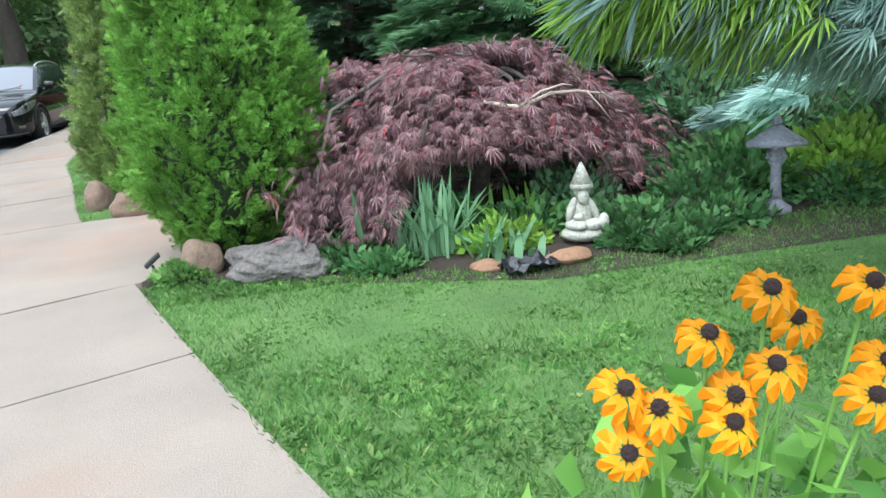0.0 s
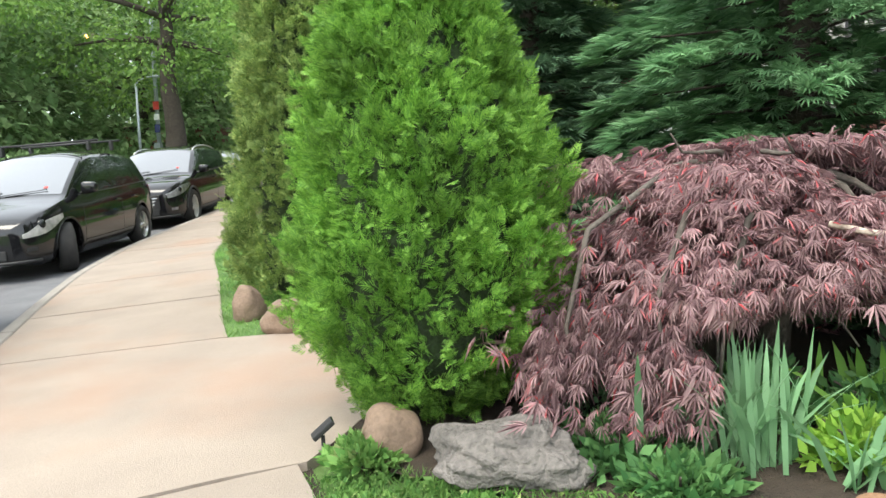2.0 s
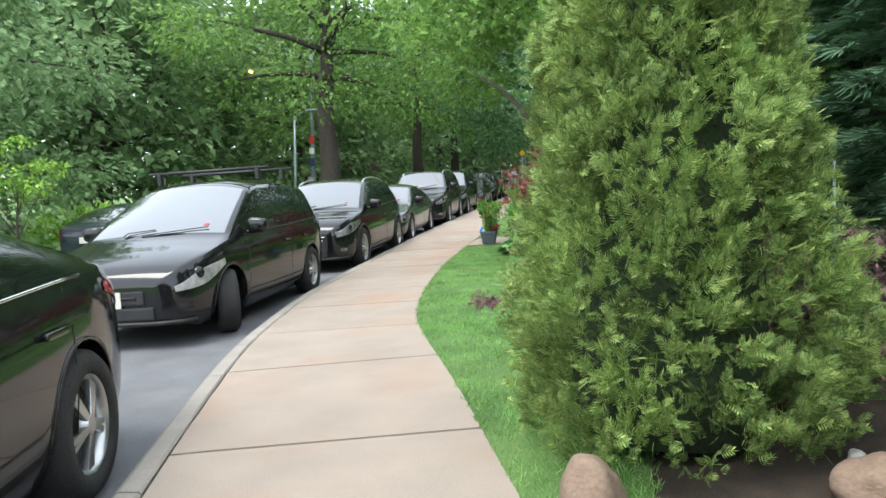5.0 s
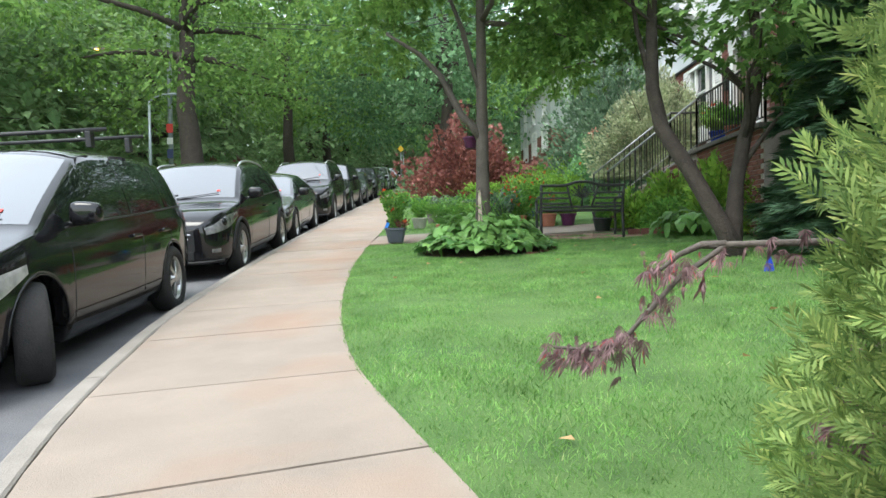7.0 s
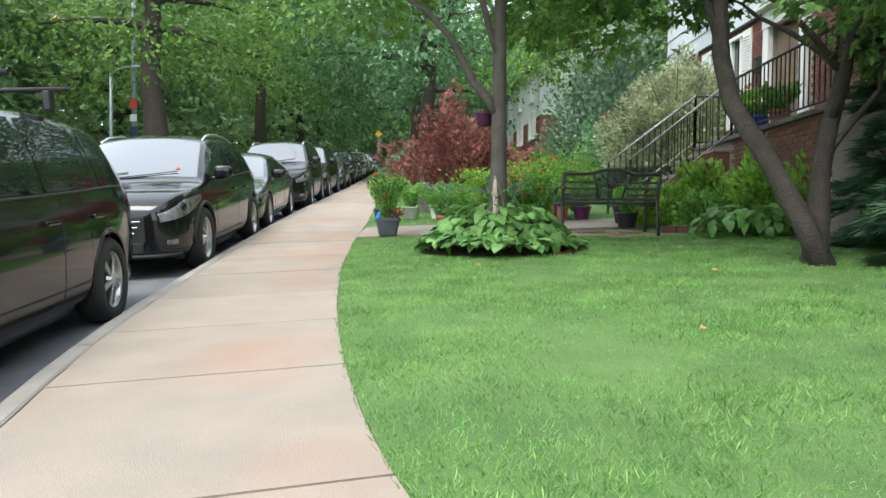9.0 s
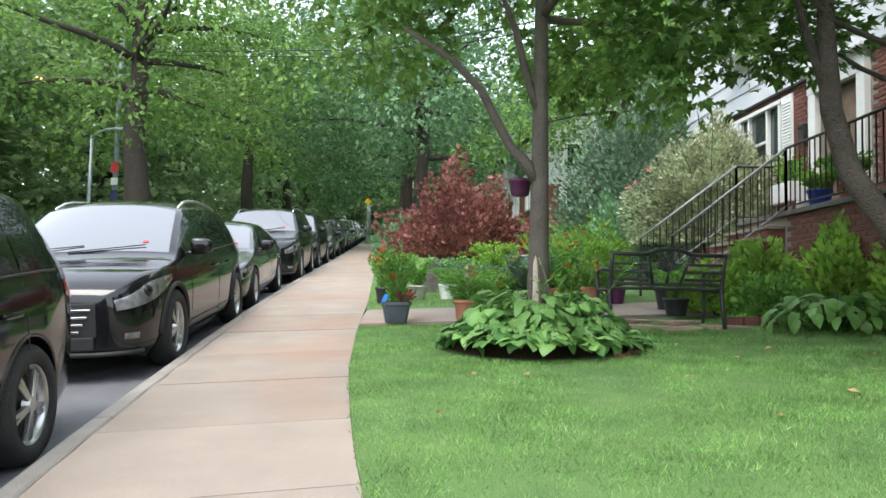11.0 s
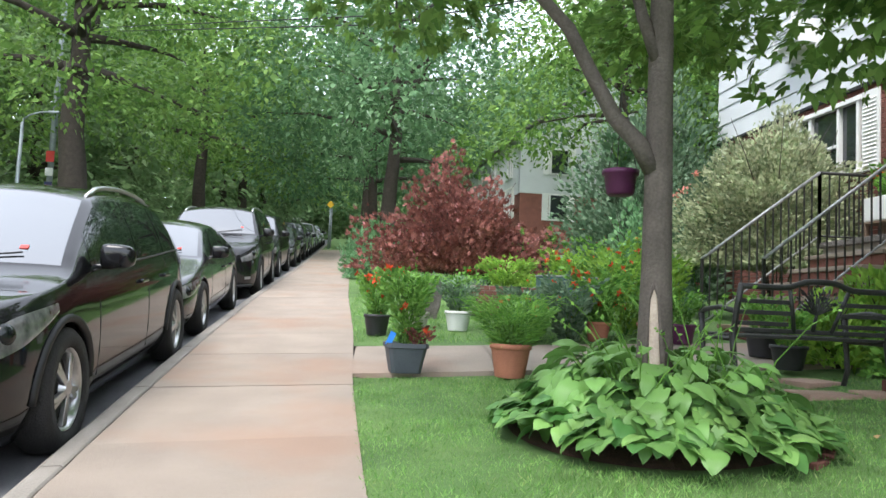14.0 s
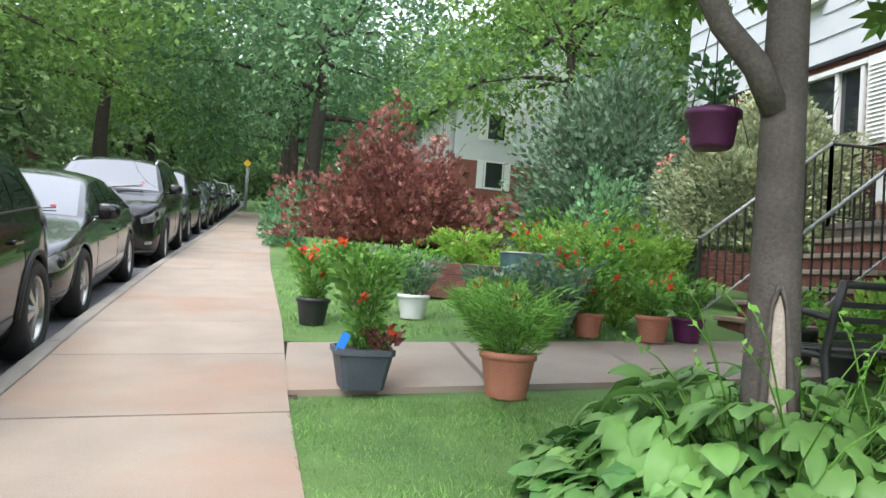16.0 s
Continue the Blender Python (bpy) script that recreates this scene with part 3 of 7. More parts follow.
    ys = sorted({round(v, 3) for v in list(np.linspace(0, L, 54 if full else 36)) + [0.02, 0.05, 0.15, L - 0.02, L - 0.06, L - 0.16] + [w + arch * math.cos(a) for w in wheels for a in np.linspace(0, math.pi, 19)] + [cowl, roof0, roof1, tail]})
    rows = []
    for y in ys:
        zt, zb, g, xb, xr, zr = sh.line_at(y)
        low = 0.19 + 0.10 * max(0, 1 - y / 0.25) + 0.10 * max(0, 1 - (L - y) / 0.3)
        for wy in wheels:
            d = abs(y - wy)
            if d < arch:
                low = max(low, hub + math.sqrt(arch * arch - d * d))
        low = min(low, zb - 0.03)
        row = [Vector((sh.side(y, low) - 0.10, y, low)), Vector((sh.side(y, low) - 0.012, y, low))]
        for k in range(11):
            z = low + (zb - low) * (k / 10)
            row.append(Vector((sh.side(y, z), y, z)))
        row += [sh.glass(y, k / 4) for k in range(1, 5)]
        row += [sh.roof(y, q) for q in (0.94, 0.84, 0.68, 0.46, 0.22, 0)]
        rows.append(row)
    n = len(rows[0])
    v, f = [], []
    for row in rows:
        v += row
    m = len(v)
    v += [Vector((-p.x, p.y, p.z)) for p in v]
    for i in range(len(rows) - 1):
        for j in range(n - 1):
            a = i * n + j
            f.append((a, a + n, a + n + 1, a + 1))
            f.append((m + a, m + a + 1, m + a + n + 1, m + a + n))
    for i, flip in ((0, False), (len(rows) - 1, True)):
        loop = [i * n + j for j in range(n)] + [m + i * n + j for j in range(n - 2, -1, -1)]
        f.append(tuple(loop) if not flip else tuple(reversed(loop)))
    bm = bmesh.new()
    vs = [bm.verts.new(p) for p in v]
    for q in f:
        bm.faces.new([vs[k] for k in q])
    bmesh.ops.remove_doubles(bm, verts=bm.verts, dist=0.0008)
    bmesh.ops.dissolve_degenerate(bm, dist=0.0005, edges=bm.edges)
    bmesh.ops.recalc_face_normals(bm, faces=bm.faces)
    part("body", bm, paint, root, "", True)
    box("underside", (W * 0.78, L - 0.5, 0.12), (0, L / 2, 0.27), M["plastic"], root, 0.02)
    ends = line([(0, cowl + 0.04), (1, roof0 - 0.03)])
    skin_patch("windshield", lambda u, q: sh.roof(ends(u), (2 * q - 1) * 0.93), 10, 12, M["glass"], root)
    if kind == "sedan":
        skin_patch("rear_window", lambda u, q: sh.roof(roof1 + 0.03 + (tail - roof1 - 0.12) * u, (2 * q - 1) * 0.90), 8, 10, M["glass"], root)
    else:
        skin_patch("rear_window", lambda u, q: sh.roof(roof1 + 0.05 + (tail - roof1 - 0.08) * u * 0.8, (2 * q - 1) * 0.88), 8, 10, M["side_glass"], root)
    b1, b2 = roof0 + 0.32 * (roof1 - roof0), roof0 + (0.80 if kind != "sedan" else 0.88) * (roof1 - roof0)
    last = {"sedan": tail - 0.30, "suv": tail - 0.42, "van": tail - 0.30}[kind]
    panes = [(cowl + 0.30, 0.10, b1 - 0.03, 0.0), (b1 + 0.04, 0.0, b2 - 0.02, -0.10), (b2 + 0.07, -0.10, last, -0.36 if kind != "van" else -0.16)]
    for side in (1, -1):
        for a, sa, b, sb in panes:
            skin_patch("side_window", lambda u, w, a=a, sa=sa, b=b, sb=sb: sh.glass((a + sa * w) * (1 - u) + (b + sb * w) * u, 0.07 + 0.86 * w), 10, 6, M["side_glass"], root, 0.004, side)
        if kind == "sedan":
            head = [(0.05, hood - 0.36, hood - 0.27), (0.30, hood - 0.33, hood - 0.18), (0.70, hood - 0.20, hood - 0.135)]
        elif kind == "suv":
            head = [(0.035, hood - 0.42, hood - 0.33), (0.35, hood - 0.35, hood - 0.19), (0.78, hood - 0.205, hood - 0.155)]
        else:
            head = [(0.05, hood - 0.42, hood - 0.37), (0.28, hood - 0.39, hood - 0.245), (0.72, hood - 0.235, hood - 0.175)]
        lo, hi = curve([(p[0], p[1]) for p in head]), curve([(p[0], p[2]) for p in head])

        def lamp_at(u, w, a=head[0][0], b=head[-1][0]):
            y = a + (b - a) * u
            z = lo(y) + (hi(y) - lo(y)) * w
            return Vector((sh.side(y, z), y, z))
        skin_patch("headlight", lamp_at, 14, 6, M["lamp"] if kind != "van" else M["clear_lamp"], root, 0.008, side)

        def tail_at(u, w):
            y = L - 0.02 - (0.46 if kind == "sedan" else 0.34) * u
            zb = min(sh.edge(y), sh.top(y) - 0.03)
            z = zb - 0.02 - (0.19 if kind == "sedan" else 0.30) * (1 - 0.75 * u) * (1 - w) - 0.05 * u
            return Vector((sh.side(y, z), y, z))
        skin_patch("tail_lamp", tail_at, 8, 5, M["red_lamp"], root, 0.008, side)
    return sh


def wheel_parts(root, x, y, hub, r, spokes, side, turn=0.0):
    out = 1 if side > 0 else -1
    m = Matrix.Translation((x, y, hub)) @ Matrix.Rotation(radians(turn), 4, "Z") @ Matrix.Rotation(radians(90) * out, 4, "Y")
    tw, s = 0.22, 32
    prof = [(r * 0.66, -tw / 2), (r * 0.90, -tw / 2), (r * 0.985, -tw * 0.36), (r, -tw * 0.2), (r, tw * 0.2), (r * 0.985, tw * 0.36), (r * 0.90, tw / 2), (r * 0.70, tw / 2), (r * 0.66, tw * 0.40), (r * 0.66, -tw / 2)]
    v, f = [], []
    for rr, z in prof:
        v += [m @ Vector((rr * math.cos(2 * math.pi * k / s), rr * math.sin(2 * math.pi * k / s), z)) for k in range(s)]
    for i in range(len(prof) - 1):
        for k in range(s):
            a, b = i * s + k, i * s + (k + 1) % s
            f.append((a, b, b + s, a + s))
    tyre = obj("wheel", v, f, M["tyre"], root, "black rubber tyre on an alloy rim", True)
    bm = bmesh.new()
    for k in range(spokes):
        a = 2 * math.pi * k / spokes
        for da in (-0.10, 0.10):
            t = Matrix.Rotation(a + da, 4, "Z")
            box_bm(bm, (r * 0.60, r * 0.085, 0.03), (0, 0, 0), 0.006, t @ Matrix.Translation((r * 0.36, 0, tw * 0.33)) @ Matrix.Rotation(0.12, 4, "Y"))
    bmesh.ops.create_cone(bm, cap_ends=True, segments=20, radius1=r * 0.17, radius2=r * 0.13, depth=0.04, matrix=Matrix.Translation((0, 0, tw * 0.36)))
    bm.transform(m)
    part("rim", bm, M["rim"], tyre)
    bm = bmesh.new()
    for r0, r1, z0, z1 in ((0.66, 0.60, 0.42, 0.36),):
        vs = []
        for rr, z in ((r * r0, tw * z0), (r * r1, tw * z1), (r * r1, -tw * 0.1)):
            vs.append([bm.verts.new((rr * math.cos(2 * math.pi * k / s), rr * math.sin(2 * math.pi * k / s), z)) for k in range(s)])
        for i in range(2):
            for k in range(s):
                bm.faces.new((vs[i][k], vs[i][(k + 1) % s], vs[i + 1][(k + 1) % s], vs[i + 1][k]))
    bm.transform(m)
    part("rim_lip", bm, M["rim"], tyre, "", True)
    bm = bmesh.new()
    bmesh.ops.create_cone(bm, cap_ends=True, segments=s, radius1=r * 0.61, radius2=r * 0.61, depth=0.012, matrix=Matrix.Translation((0, 0, 0.0)))
    bm.transform(m)
    part("brake_shield", bm, M["plastic"], tyre)


def car(name, label, at, rz, L, W, H, paint, kind, group="", belt=0.92, hood=0.88, cowl=1.0, roof0=1.75, roof1=None, tail=None, deck=None,
        fw=0.85, rw=None, radius=0.34, rack=False, rails=False, spokes=5, turn=0.0, grille="bars", full=True, plate=True):
    rw = rw or L - 0.9
    roof1, tail, deck = roof1 or L - 0.75, tail or L - 0.12, deck or belt + 0.12
    x0, y0 = at
    c, s = math.cos(radians(rz)), math.sin(radians(rz))
    slope_y = (G(x0 - 2 * s, y0 + 2 * c) - G(x0 + 2 * s, y0 - 2 * c)) / 4
    slope_x = (G(x0 + c, y0 + s) - G(x0 - c, y0 - s)) / 2
    root = new(name)
    root.matrix_basis = Matrix.Translation((x0, y0, G(x0, y0) - 0.14)) @ Matrix.Rotation(radians(rz), 4, "Z") @ Euler((math.atan(slope_y), -math.atan(slope_x), 0)).to_matrix().to_4x4() @ Matrix.Translation((0, -fw - (rw - fw) / 2, 0))
    tagged(root, label, "car", group)
    hub = radius
    sh = car_body(root, L, W, H, belt, hood, cowl, roof0, roof1, tail, deck, paint, (fw, rw), radius, hub, kind, full)
    top, half = sh.top, sh.half
    for wy, tn in ((fw, turn), (rw, 0.0)):
        for side in (1, -1):
            wheel_parts(root, side * (half(wy) - 0.10), wy, hub, radius, spokes, side, tn)
    for side in (1, -1):
        for w_y in (fw, rw):
            rim = []
            for k in range(19):
                a = math.pi * k / 18
                yy, zz = w_y + math.cos(a) * radius * 1.14, hub + math.sin(a) * radius * 1.14
                rim.append((side * (sh.side(yy, zz) - 0.004), yy, zz))
            tube("arch_trim", rim, 0.026 if kind == "suv" else 0.011, M["plastic"] if kind == "suv" else paint, root, 6)
            box("wheel_well", (0.34, radius * 2.2, radius * 1.0), (side * (half(w_y) - 0.34), w_y, hub + radius * 0.62), M["plastic"], root, 0.05)
        # mirrors and handles
        bm = bmesh.new()
        my = cowl + 0.42
        mx = side * (half(my) + 0.085)
        bmesh.ops.create_uvsphere(bm, u_segments=18, v_segments=12, radius=1, matrix=Matrix.Translation((mx, my, belt + 0.115)))
        for p in bm.verts:
            d = [p.co[k] - (mx, my, belt + 0.115)[k] for k in range(3)]
            d = [math.copysign(abs(c) ** 0.55, c) for c in d]
            p.co = (mx + d[0] * 0.115, my + (d[1] * 0.07 if d[1] < 0 else d[1] * 0.035), belt + 0.115 + d[2] * (0.085 - 0.012 * side * d[0]))
        box_bm(bm, (0.14, 0.05, 0.035), (side * (half(my) - 0.015), my, belt + 0.045), 0.01)
        mirror = part("wing_mirror", bm, M["black_paint"] if paint != M["silver_paint"] else paint, root, "", True)
        if full:
            for hy in (roof0 + 0.62, roof0 + 1.42):
                bm = bmesh.new()
                box_bm(bm, (0.03, 0.20, 0.032), (side * (sh.side(hy, belt - 0.12) + 0.016), hy, belt - 0.12), 0.011)
                part("door_handle", bm, paint, root)
            for dy in (cowl + 0.32, roof0 + 0.78, roof0 + 1.62):
                tube("door_gap", [(side * (sh.side(dy + bow, z) + 0.0005), dy + bow, z) for z, bow in ((0.34, 0.0), (0.5, 0.0), (0.68, 0.01), (0.82, 0.02), (sh.edge(dy) - 0.02, 0.03))], 0.004, M["plastic"], root, 4)
            yy = np.linspace(cowl + 0.35, tail - 0.35, 12)
            tube("window_trim", [(side * (sh.glass(y, 0.04).x + 0.004), y, sh.glass(y, 0.04).z) for y in yy], 0.009, M["chrome"] if kind == "sedan" else M["plastic"], root, 6)
        if rails or (kind == "suv" and full):
            yy = np.linspace(roof0 + 0.1, roof1 - 0.05, 9)
            tube("roof_rail", [(side * sh.roof(y, 0.93).x, y, sh.roof(y, 0.93).z + 0.05 - 0.055 * (abs(y - yy[4]) / (yy[8] - yy[4])) ** 5) for y in yy], 0.02, M["rim"], root, 8)
    # nose
    bm = bmesh.new()
    gz = hood - 0.44
    if grille == "bars":
        for k in range(4):
            box_bm(bm, (W * (0.40 + 0.035 * k), 0.035, 0.024), (0, -0.006, gz - 0.15 + 0.062 * k), 0.008)
        part("grille", bm, M["chrome"], root)
        box("grille_back", (W * 0.54, 0.03, 0.29), (0, 0.006, gz - 0.05), M["plastic"], root, 0.012)
    else:
        box_bm(bm, (W * 0.34, 0.03, 0.03), (0, -0.008, gz - 0.02), 0.008)
        part("grille", bm, paint, root)
        box("grille_back", (W * 0.42, 0.03, 0.13), (0, 0.0, gz - 0.02), M["plastic"], root, 0.012)
        lathe("badge", [(0.055, 0.0), (0.055, 0.012), (0.04, 0.014), (0.038, 0.004)], M["chrome"], root, 20).matrix_basis = pose(0, -0.02, gz + 0.0, 90)
    box("lower_intake", (W * 0.52, 0.04, 0.12), (0, 0.0, 0.36), M["plastic"], root, 0.015)
    tube("bumper_lip", [(x * W, y, 0.265) for x, y in ((-0.44, 0.19), (-0.39, 0.08), (-0.30, 0.0), (0, -0.01), (0.30, 0.0), (0.39, 0.08), (0.44, 0.19))], 0.022, M["plastic"], root, 6)
    if plate:
        box("number_plate", (0.31, 0.012, 0.155), (0, -0.022, 0.50), M["plate"], root, 0.004)
        box("rear_plate", (0.31, 0.012, 0.155), (0, L + 0.006, deck - 0.36), M["plate"], root, 0.004)
    if full:
        for side in (1, -1):
            def fog_at(u, w):
                y, z = 0.06 + 0.10 * u, 0.38 + 0.055 * w
                return Vector((sh.side(y, z), y, z))
            skin_patch("fog_lamp", fog_at, 6, 3, M["lamp"] if kind == "suv" else M["plastic"], root, 0.006, side)
            bm = bmesh.new()
            py, pz = 0.28, hood - 0.27
            bmesh.ops.create_uvsphere(bm, u_segments=16, v_segments=10, radius=0.062, matrix=Matrix.Translation((side * (sh.side(py, pz) - 0.025), py, pz)))
            part("projector_lens", bm, M["side_glass"], root, "", True)
        for k in (-1, 1):
            tube("wiper", [(k * 0.10 - 0.28, cowl + 0.02, top(cowl) + 0.02), (k * 0.30 - 0.05, cowl + 0.06, top(cowl + 0.06) + 0.02), (k * 0.30 + 0.25, cowl + 0.10, top(cowl + 0.10) + 0.015)], 0.006, M["plastic"], root, 5)
        box("windshield_sticker", (0.05, 0.035, 0.004), (W * 0.28, cowl + 0.17, top(cowl + 0.17) - 0.004), M["red"], root, 0.0, "", Matrix.Rotation(math.atan2(top(cowl + 0.3) - top(cowl + 0.1), 0.2), 4, "X"))
    if rack:
        for y in (roof0 + 0.45, roof0 + 1.35):
            tube("rack_bar", [(-W * 0.44, y, H + 0.115), (W * 0.44, y, H + 0.115)], 0.018, M["plastic"], root, 8)
            for side in (1, -1):
                box("rack_foot", (0.05, 0.09, 0.14), (side * W * 0.36, y, H + 0.035), M["plastic"], root, 0.012)
    return root


def beside(y, off):
    return KERB(y) - 0.15 - off


def kerb_turn(y):
    return math.degrees(math.atan2(KERB(y - 1.5) - KERB(y + 1.5), 3.0))


PARKED = "cars parked along the sidewalk"
car("sedan", "black sports sedan with red tail lamp parked at the kerb", (-4.60, 7.15), 20, 4.7, 1.86, 1.48, M["black_paint"], "sedan", PARKED, cowl=1.25, roof0=2.05, roof1=3.25, tail=4.28, deck=1.09, fw=0.92, rw=3.78, radius=0.35, belt=0.95, hood=0.86)
car("minivan", "black minivan with a roof rack parked at the kerb", (-6.83, 14.02), 7, 4.65, 1.80, 1.66, M["black_paint"], "van", PARKED, belt=0.97, hood=0.97, cowl=1.02, roof0=2.0, roof1=4.0, tail=4.55, deck=1.0, fw=0.86, rw=3.66, radius=0.335, rack=True, turn=29, grille="slot")
car("compact_suv", "glossy black compact suv with silver roof rails", (-7.50, 19.95), 5, 4.75, 1.90, 1.68, M["black_paint"], "suv", PARKED, belt=1.02, hood=1.05, cowl=1.15, roof0=1.98, roof1=3.85, tail=4.62, deck=1.08, fw=0.9, rw=3.92, radius=0.37)
car("sedan", "dark grey sedan parked behind the compact suv", (-7.93, 24.65), 5, 4.7, 1.82, 1.46, M["grey_paint"], "sedan", PARKED, cowl=1.2, roof0=1.95, roof1=3.3, tail=4.35, deck=1.02, fw=0.9, rw=3.75, radius=0.34, belt=0.9, hood=0.86)
car("large_suv", "tall glossy black suv parked at the kerb", (-8.28, 30.0), 5, 4.9, 1.95, 1.82, M["black_paint"], "suv", PARKED, belt=1.15, hood=1.13, cowl=1.1, roof0=1.75, roof1=4.3, tail=4.8, deck=1.15, fw=0.9, rw=3.85, radius=0.38)
for k, (H, paint, kind) in enumerate(((1.8, "black_paint", "suv"), (1.45, "grey_paint", "sedan"), (1.68, "black_paint", "suv"), (1.46, "grey_paint", "sedan"), (1.75, "silver_paint", "suv"), (1.45, "silver_paint", "sedan"), (1.7, "blue_paint", "suv"), (1.5, "silver_paint", "sedan"))):
    y = 35.6 + 5.7 * k
    tone = {"black_paint": "black", "grey_paint": "dark grey", "silver_paint": "silver", "blue_paint": "dark blue"}[paint]
    car("suv" if kind == "suv" else "sedan", tone + (" suv" if kind == "suv" else " sedan") + " parked far up the street", (beside(y, 1.12), y), kerb_turn(y), 4.7, 1.85, H, M[paint], kind, PARKED, belt=0.55 * H + 0.1, hood=0.52 * H + 0.1, cowl=1.1, roof0=1.85, roof1=3.4 if kind == "sedan" else 4.1, tail=4.4 if kind == "sedan" else 4.6, deck=1.0 if kind == "sedan" else 1.05, full=False, radius=0.34)
for y, paint, kind, H in ((14.5, "silver_paint", "sedan", 1.46), (23.2, "blue_paint", "sedan", 1.46), (28.9, "silver_paint", "suv", 1.7), (9.0, "grey_paint", "suv", 1.7)):
    tone = {"silver_paint": "silver", "blue_paint": "dark blue", "grey_paint": "dark grey"}[paint]
    car("sedan" if kind == "sedan" else "suv", tone + " car parked along the opposite kerb", (beside(y, ROAD - 1.1), y), kerb_turn(y) + 180, 4.6, 1.82, H, M[paint], kind, "cars across the street", belt=0.56 * H + 0.1, hood=0.53 * H + 0.08, cowl=1.1, roof0=1.85, roof1=3.4, tail=4.3, deck=1.0, full=False)


# ---- shrubs and trees ----
def cone_shrub(name, label, at, height, radius, profile, leaf, count, size, seed, core=0.74):
    """A dense clipped evergreen: fans of scale leaves over a solid core painted dark as inner shade."""
    np.random.seed(seed)
    x0, y0 = at
    root = thing(name, label, "shrub", (x0, y0, G(x0, y0)))
    prof = line(profile)
    per = 9
    tufts = count // per
    u = rand(tufts) ** 0.85
    a = rand(tufts, 0, 2 * math.pi)
    lump = np.array([0.84 + 0.22 * noise.noise((math.cos(t) * 1.6, math.sin(t) * 1.6, h * height * 1.6 + seed)) + 0.27 * noise.noise((math.cos(t) * 5.5 * radius / 0.7, math.sin(t) * 5.5 * radius / 0.7, h * height * 6.0 + seed)) for t, h in zip(a, u)])
    r = np.array([prof(h) for h in u]) * radius * (lump + 0.12) * (1 - 0.20 * rand(tufts) ** 2)
    pos = np.stack([np.cos(a) * r, np.sin(a) * r, 0.04 + u * height], axis=1)
    axis = np.stack([np.cos(a) + rand(tufts, -0.55, 0.55), np.sin(a) + rand(tufts, -0.55, 0.55), rand(tufts, 0.25, 1.3)], axis=1)
    axis /= np.linalg.norm(axis, axis=1, keepdims=True)
    roll = np.repeat(rand(tufts, 0, 6.28), per)
    pos, axis = np.repeat(pos, per, axis=0), np.repeat(axis, per, axis=0)
    count = len(pos)
    pos = pos + axis * rand(count, -0.07, 0.03)[:, None] + np.random.normal(scale=0.018, size=(count, 3))
    d = axis + np.random.normal(scale=0.36, size=(count, 3))
    scatter("foliage", *SPRAY, pos, frames_from(d, roll + np.random.normal(scale=0.5, size=count)), size * rand(count, 0.6, 1.25), leaf, root)
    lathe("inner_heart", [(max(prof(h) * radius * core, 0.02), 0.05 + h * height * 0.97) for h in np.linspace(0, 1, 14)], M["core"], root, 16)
    tube("stem", [(0, 0, -0.05), (0, 0, height * 0.5)], [0.06, 0.04], M["bark"], root)
    return root


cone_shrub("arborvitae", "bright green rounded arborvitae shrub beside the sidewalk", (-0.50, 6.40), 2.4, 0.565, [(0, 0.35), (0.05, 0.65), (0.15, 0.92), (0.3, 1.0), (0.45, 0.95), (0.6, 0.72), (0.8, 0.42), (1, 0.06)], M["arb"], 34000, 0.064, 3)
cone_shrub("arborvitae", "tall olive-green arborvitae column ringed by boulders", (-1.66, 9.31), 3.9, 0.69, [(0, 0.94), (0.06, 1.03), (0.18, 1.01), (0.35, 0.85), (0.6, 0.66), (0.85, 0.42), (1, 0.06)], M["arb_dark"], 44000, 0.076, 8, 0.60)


def limb(a, b, r0, r1, sag=0.1, n=6, wob=0.06, seed=0):
    a, b = Vector(a), Vector(b)
    pts, rad = [], []
    for i in range(n + 1):
        t = i / n
        p = a.lerp(b, t)
        p += Vector((noise.noise((t * 3 + seed, 1.7, seed)), noise.noise((t * 3 + seed, 5.1, seed)), 0)) * wob * (b - a).length * math.sin(math.pi * t)
        p.z += sag * math.sin(math.pi * t) * (b - a).length
        pts.append(p)
        rad.append(r0 + (r1 - r0) * t)
    return pts, rad


def tree(name, label, at, height, spread, trunk_r, leaf, leaves, leaf_size, seed, first=0.35, bark="bark", blobs=26, shape=LEAF, lean=(0, 0), droop=0.3, base_low=None, tall=0.5, flat=0.5, limbs_from=0.25, wob=0.04):
    """A trunk with limbs that end in clumps; each clump is a loose cloud of leaves."""
    np.random.seed(seed)
    random.seed(seed)
    x0, y0 = at
    root = thing(name, label, "tree", (x0, y0, G(x0, y0)))
    top = (lean[0], lean[1], height * 0.72)
    pts, rad = limb((0, 0, -0.15), top, trunk_r, trunk_r * 0.35, 0, 10, wob, seed)
    rad[0], rad[1] = trunk_r * 1.3, trunk_r * 1.05
    tube("trunk", pts, rad, M[bark], root, 14)
    centres, lines = [], []
    for k in range(blobs):
        a = 2.4 * k + random.uniform(-0.4, 0.4)
        t = (k + 0.5) / blobs
        r = spread * (0.35 + 0.65 * random.random()) * (1.0 - 0.55 * max(0, t - 0.5) * 2)
        z = height * (first + (1 - first) * t * 0.95) + random.uniform(-0.5, 0.5)
        c = Vector((lean[0] * t + math.cos(a) * r, lean[1] * t + math.sin(a) * r, z))
        centres.append((c, spread * random.uniform(0.26, 0.42)))
        s = pts[min(len(pts) - 1, int((limbs_from + (0.95 - limbs_from) * t) * len(pts)))]
        if k % 2 == 0:
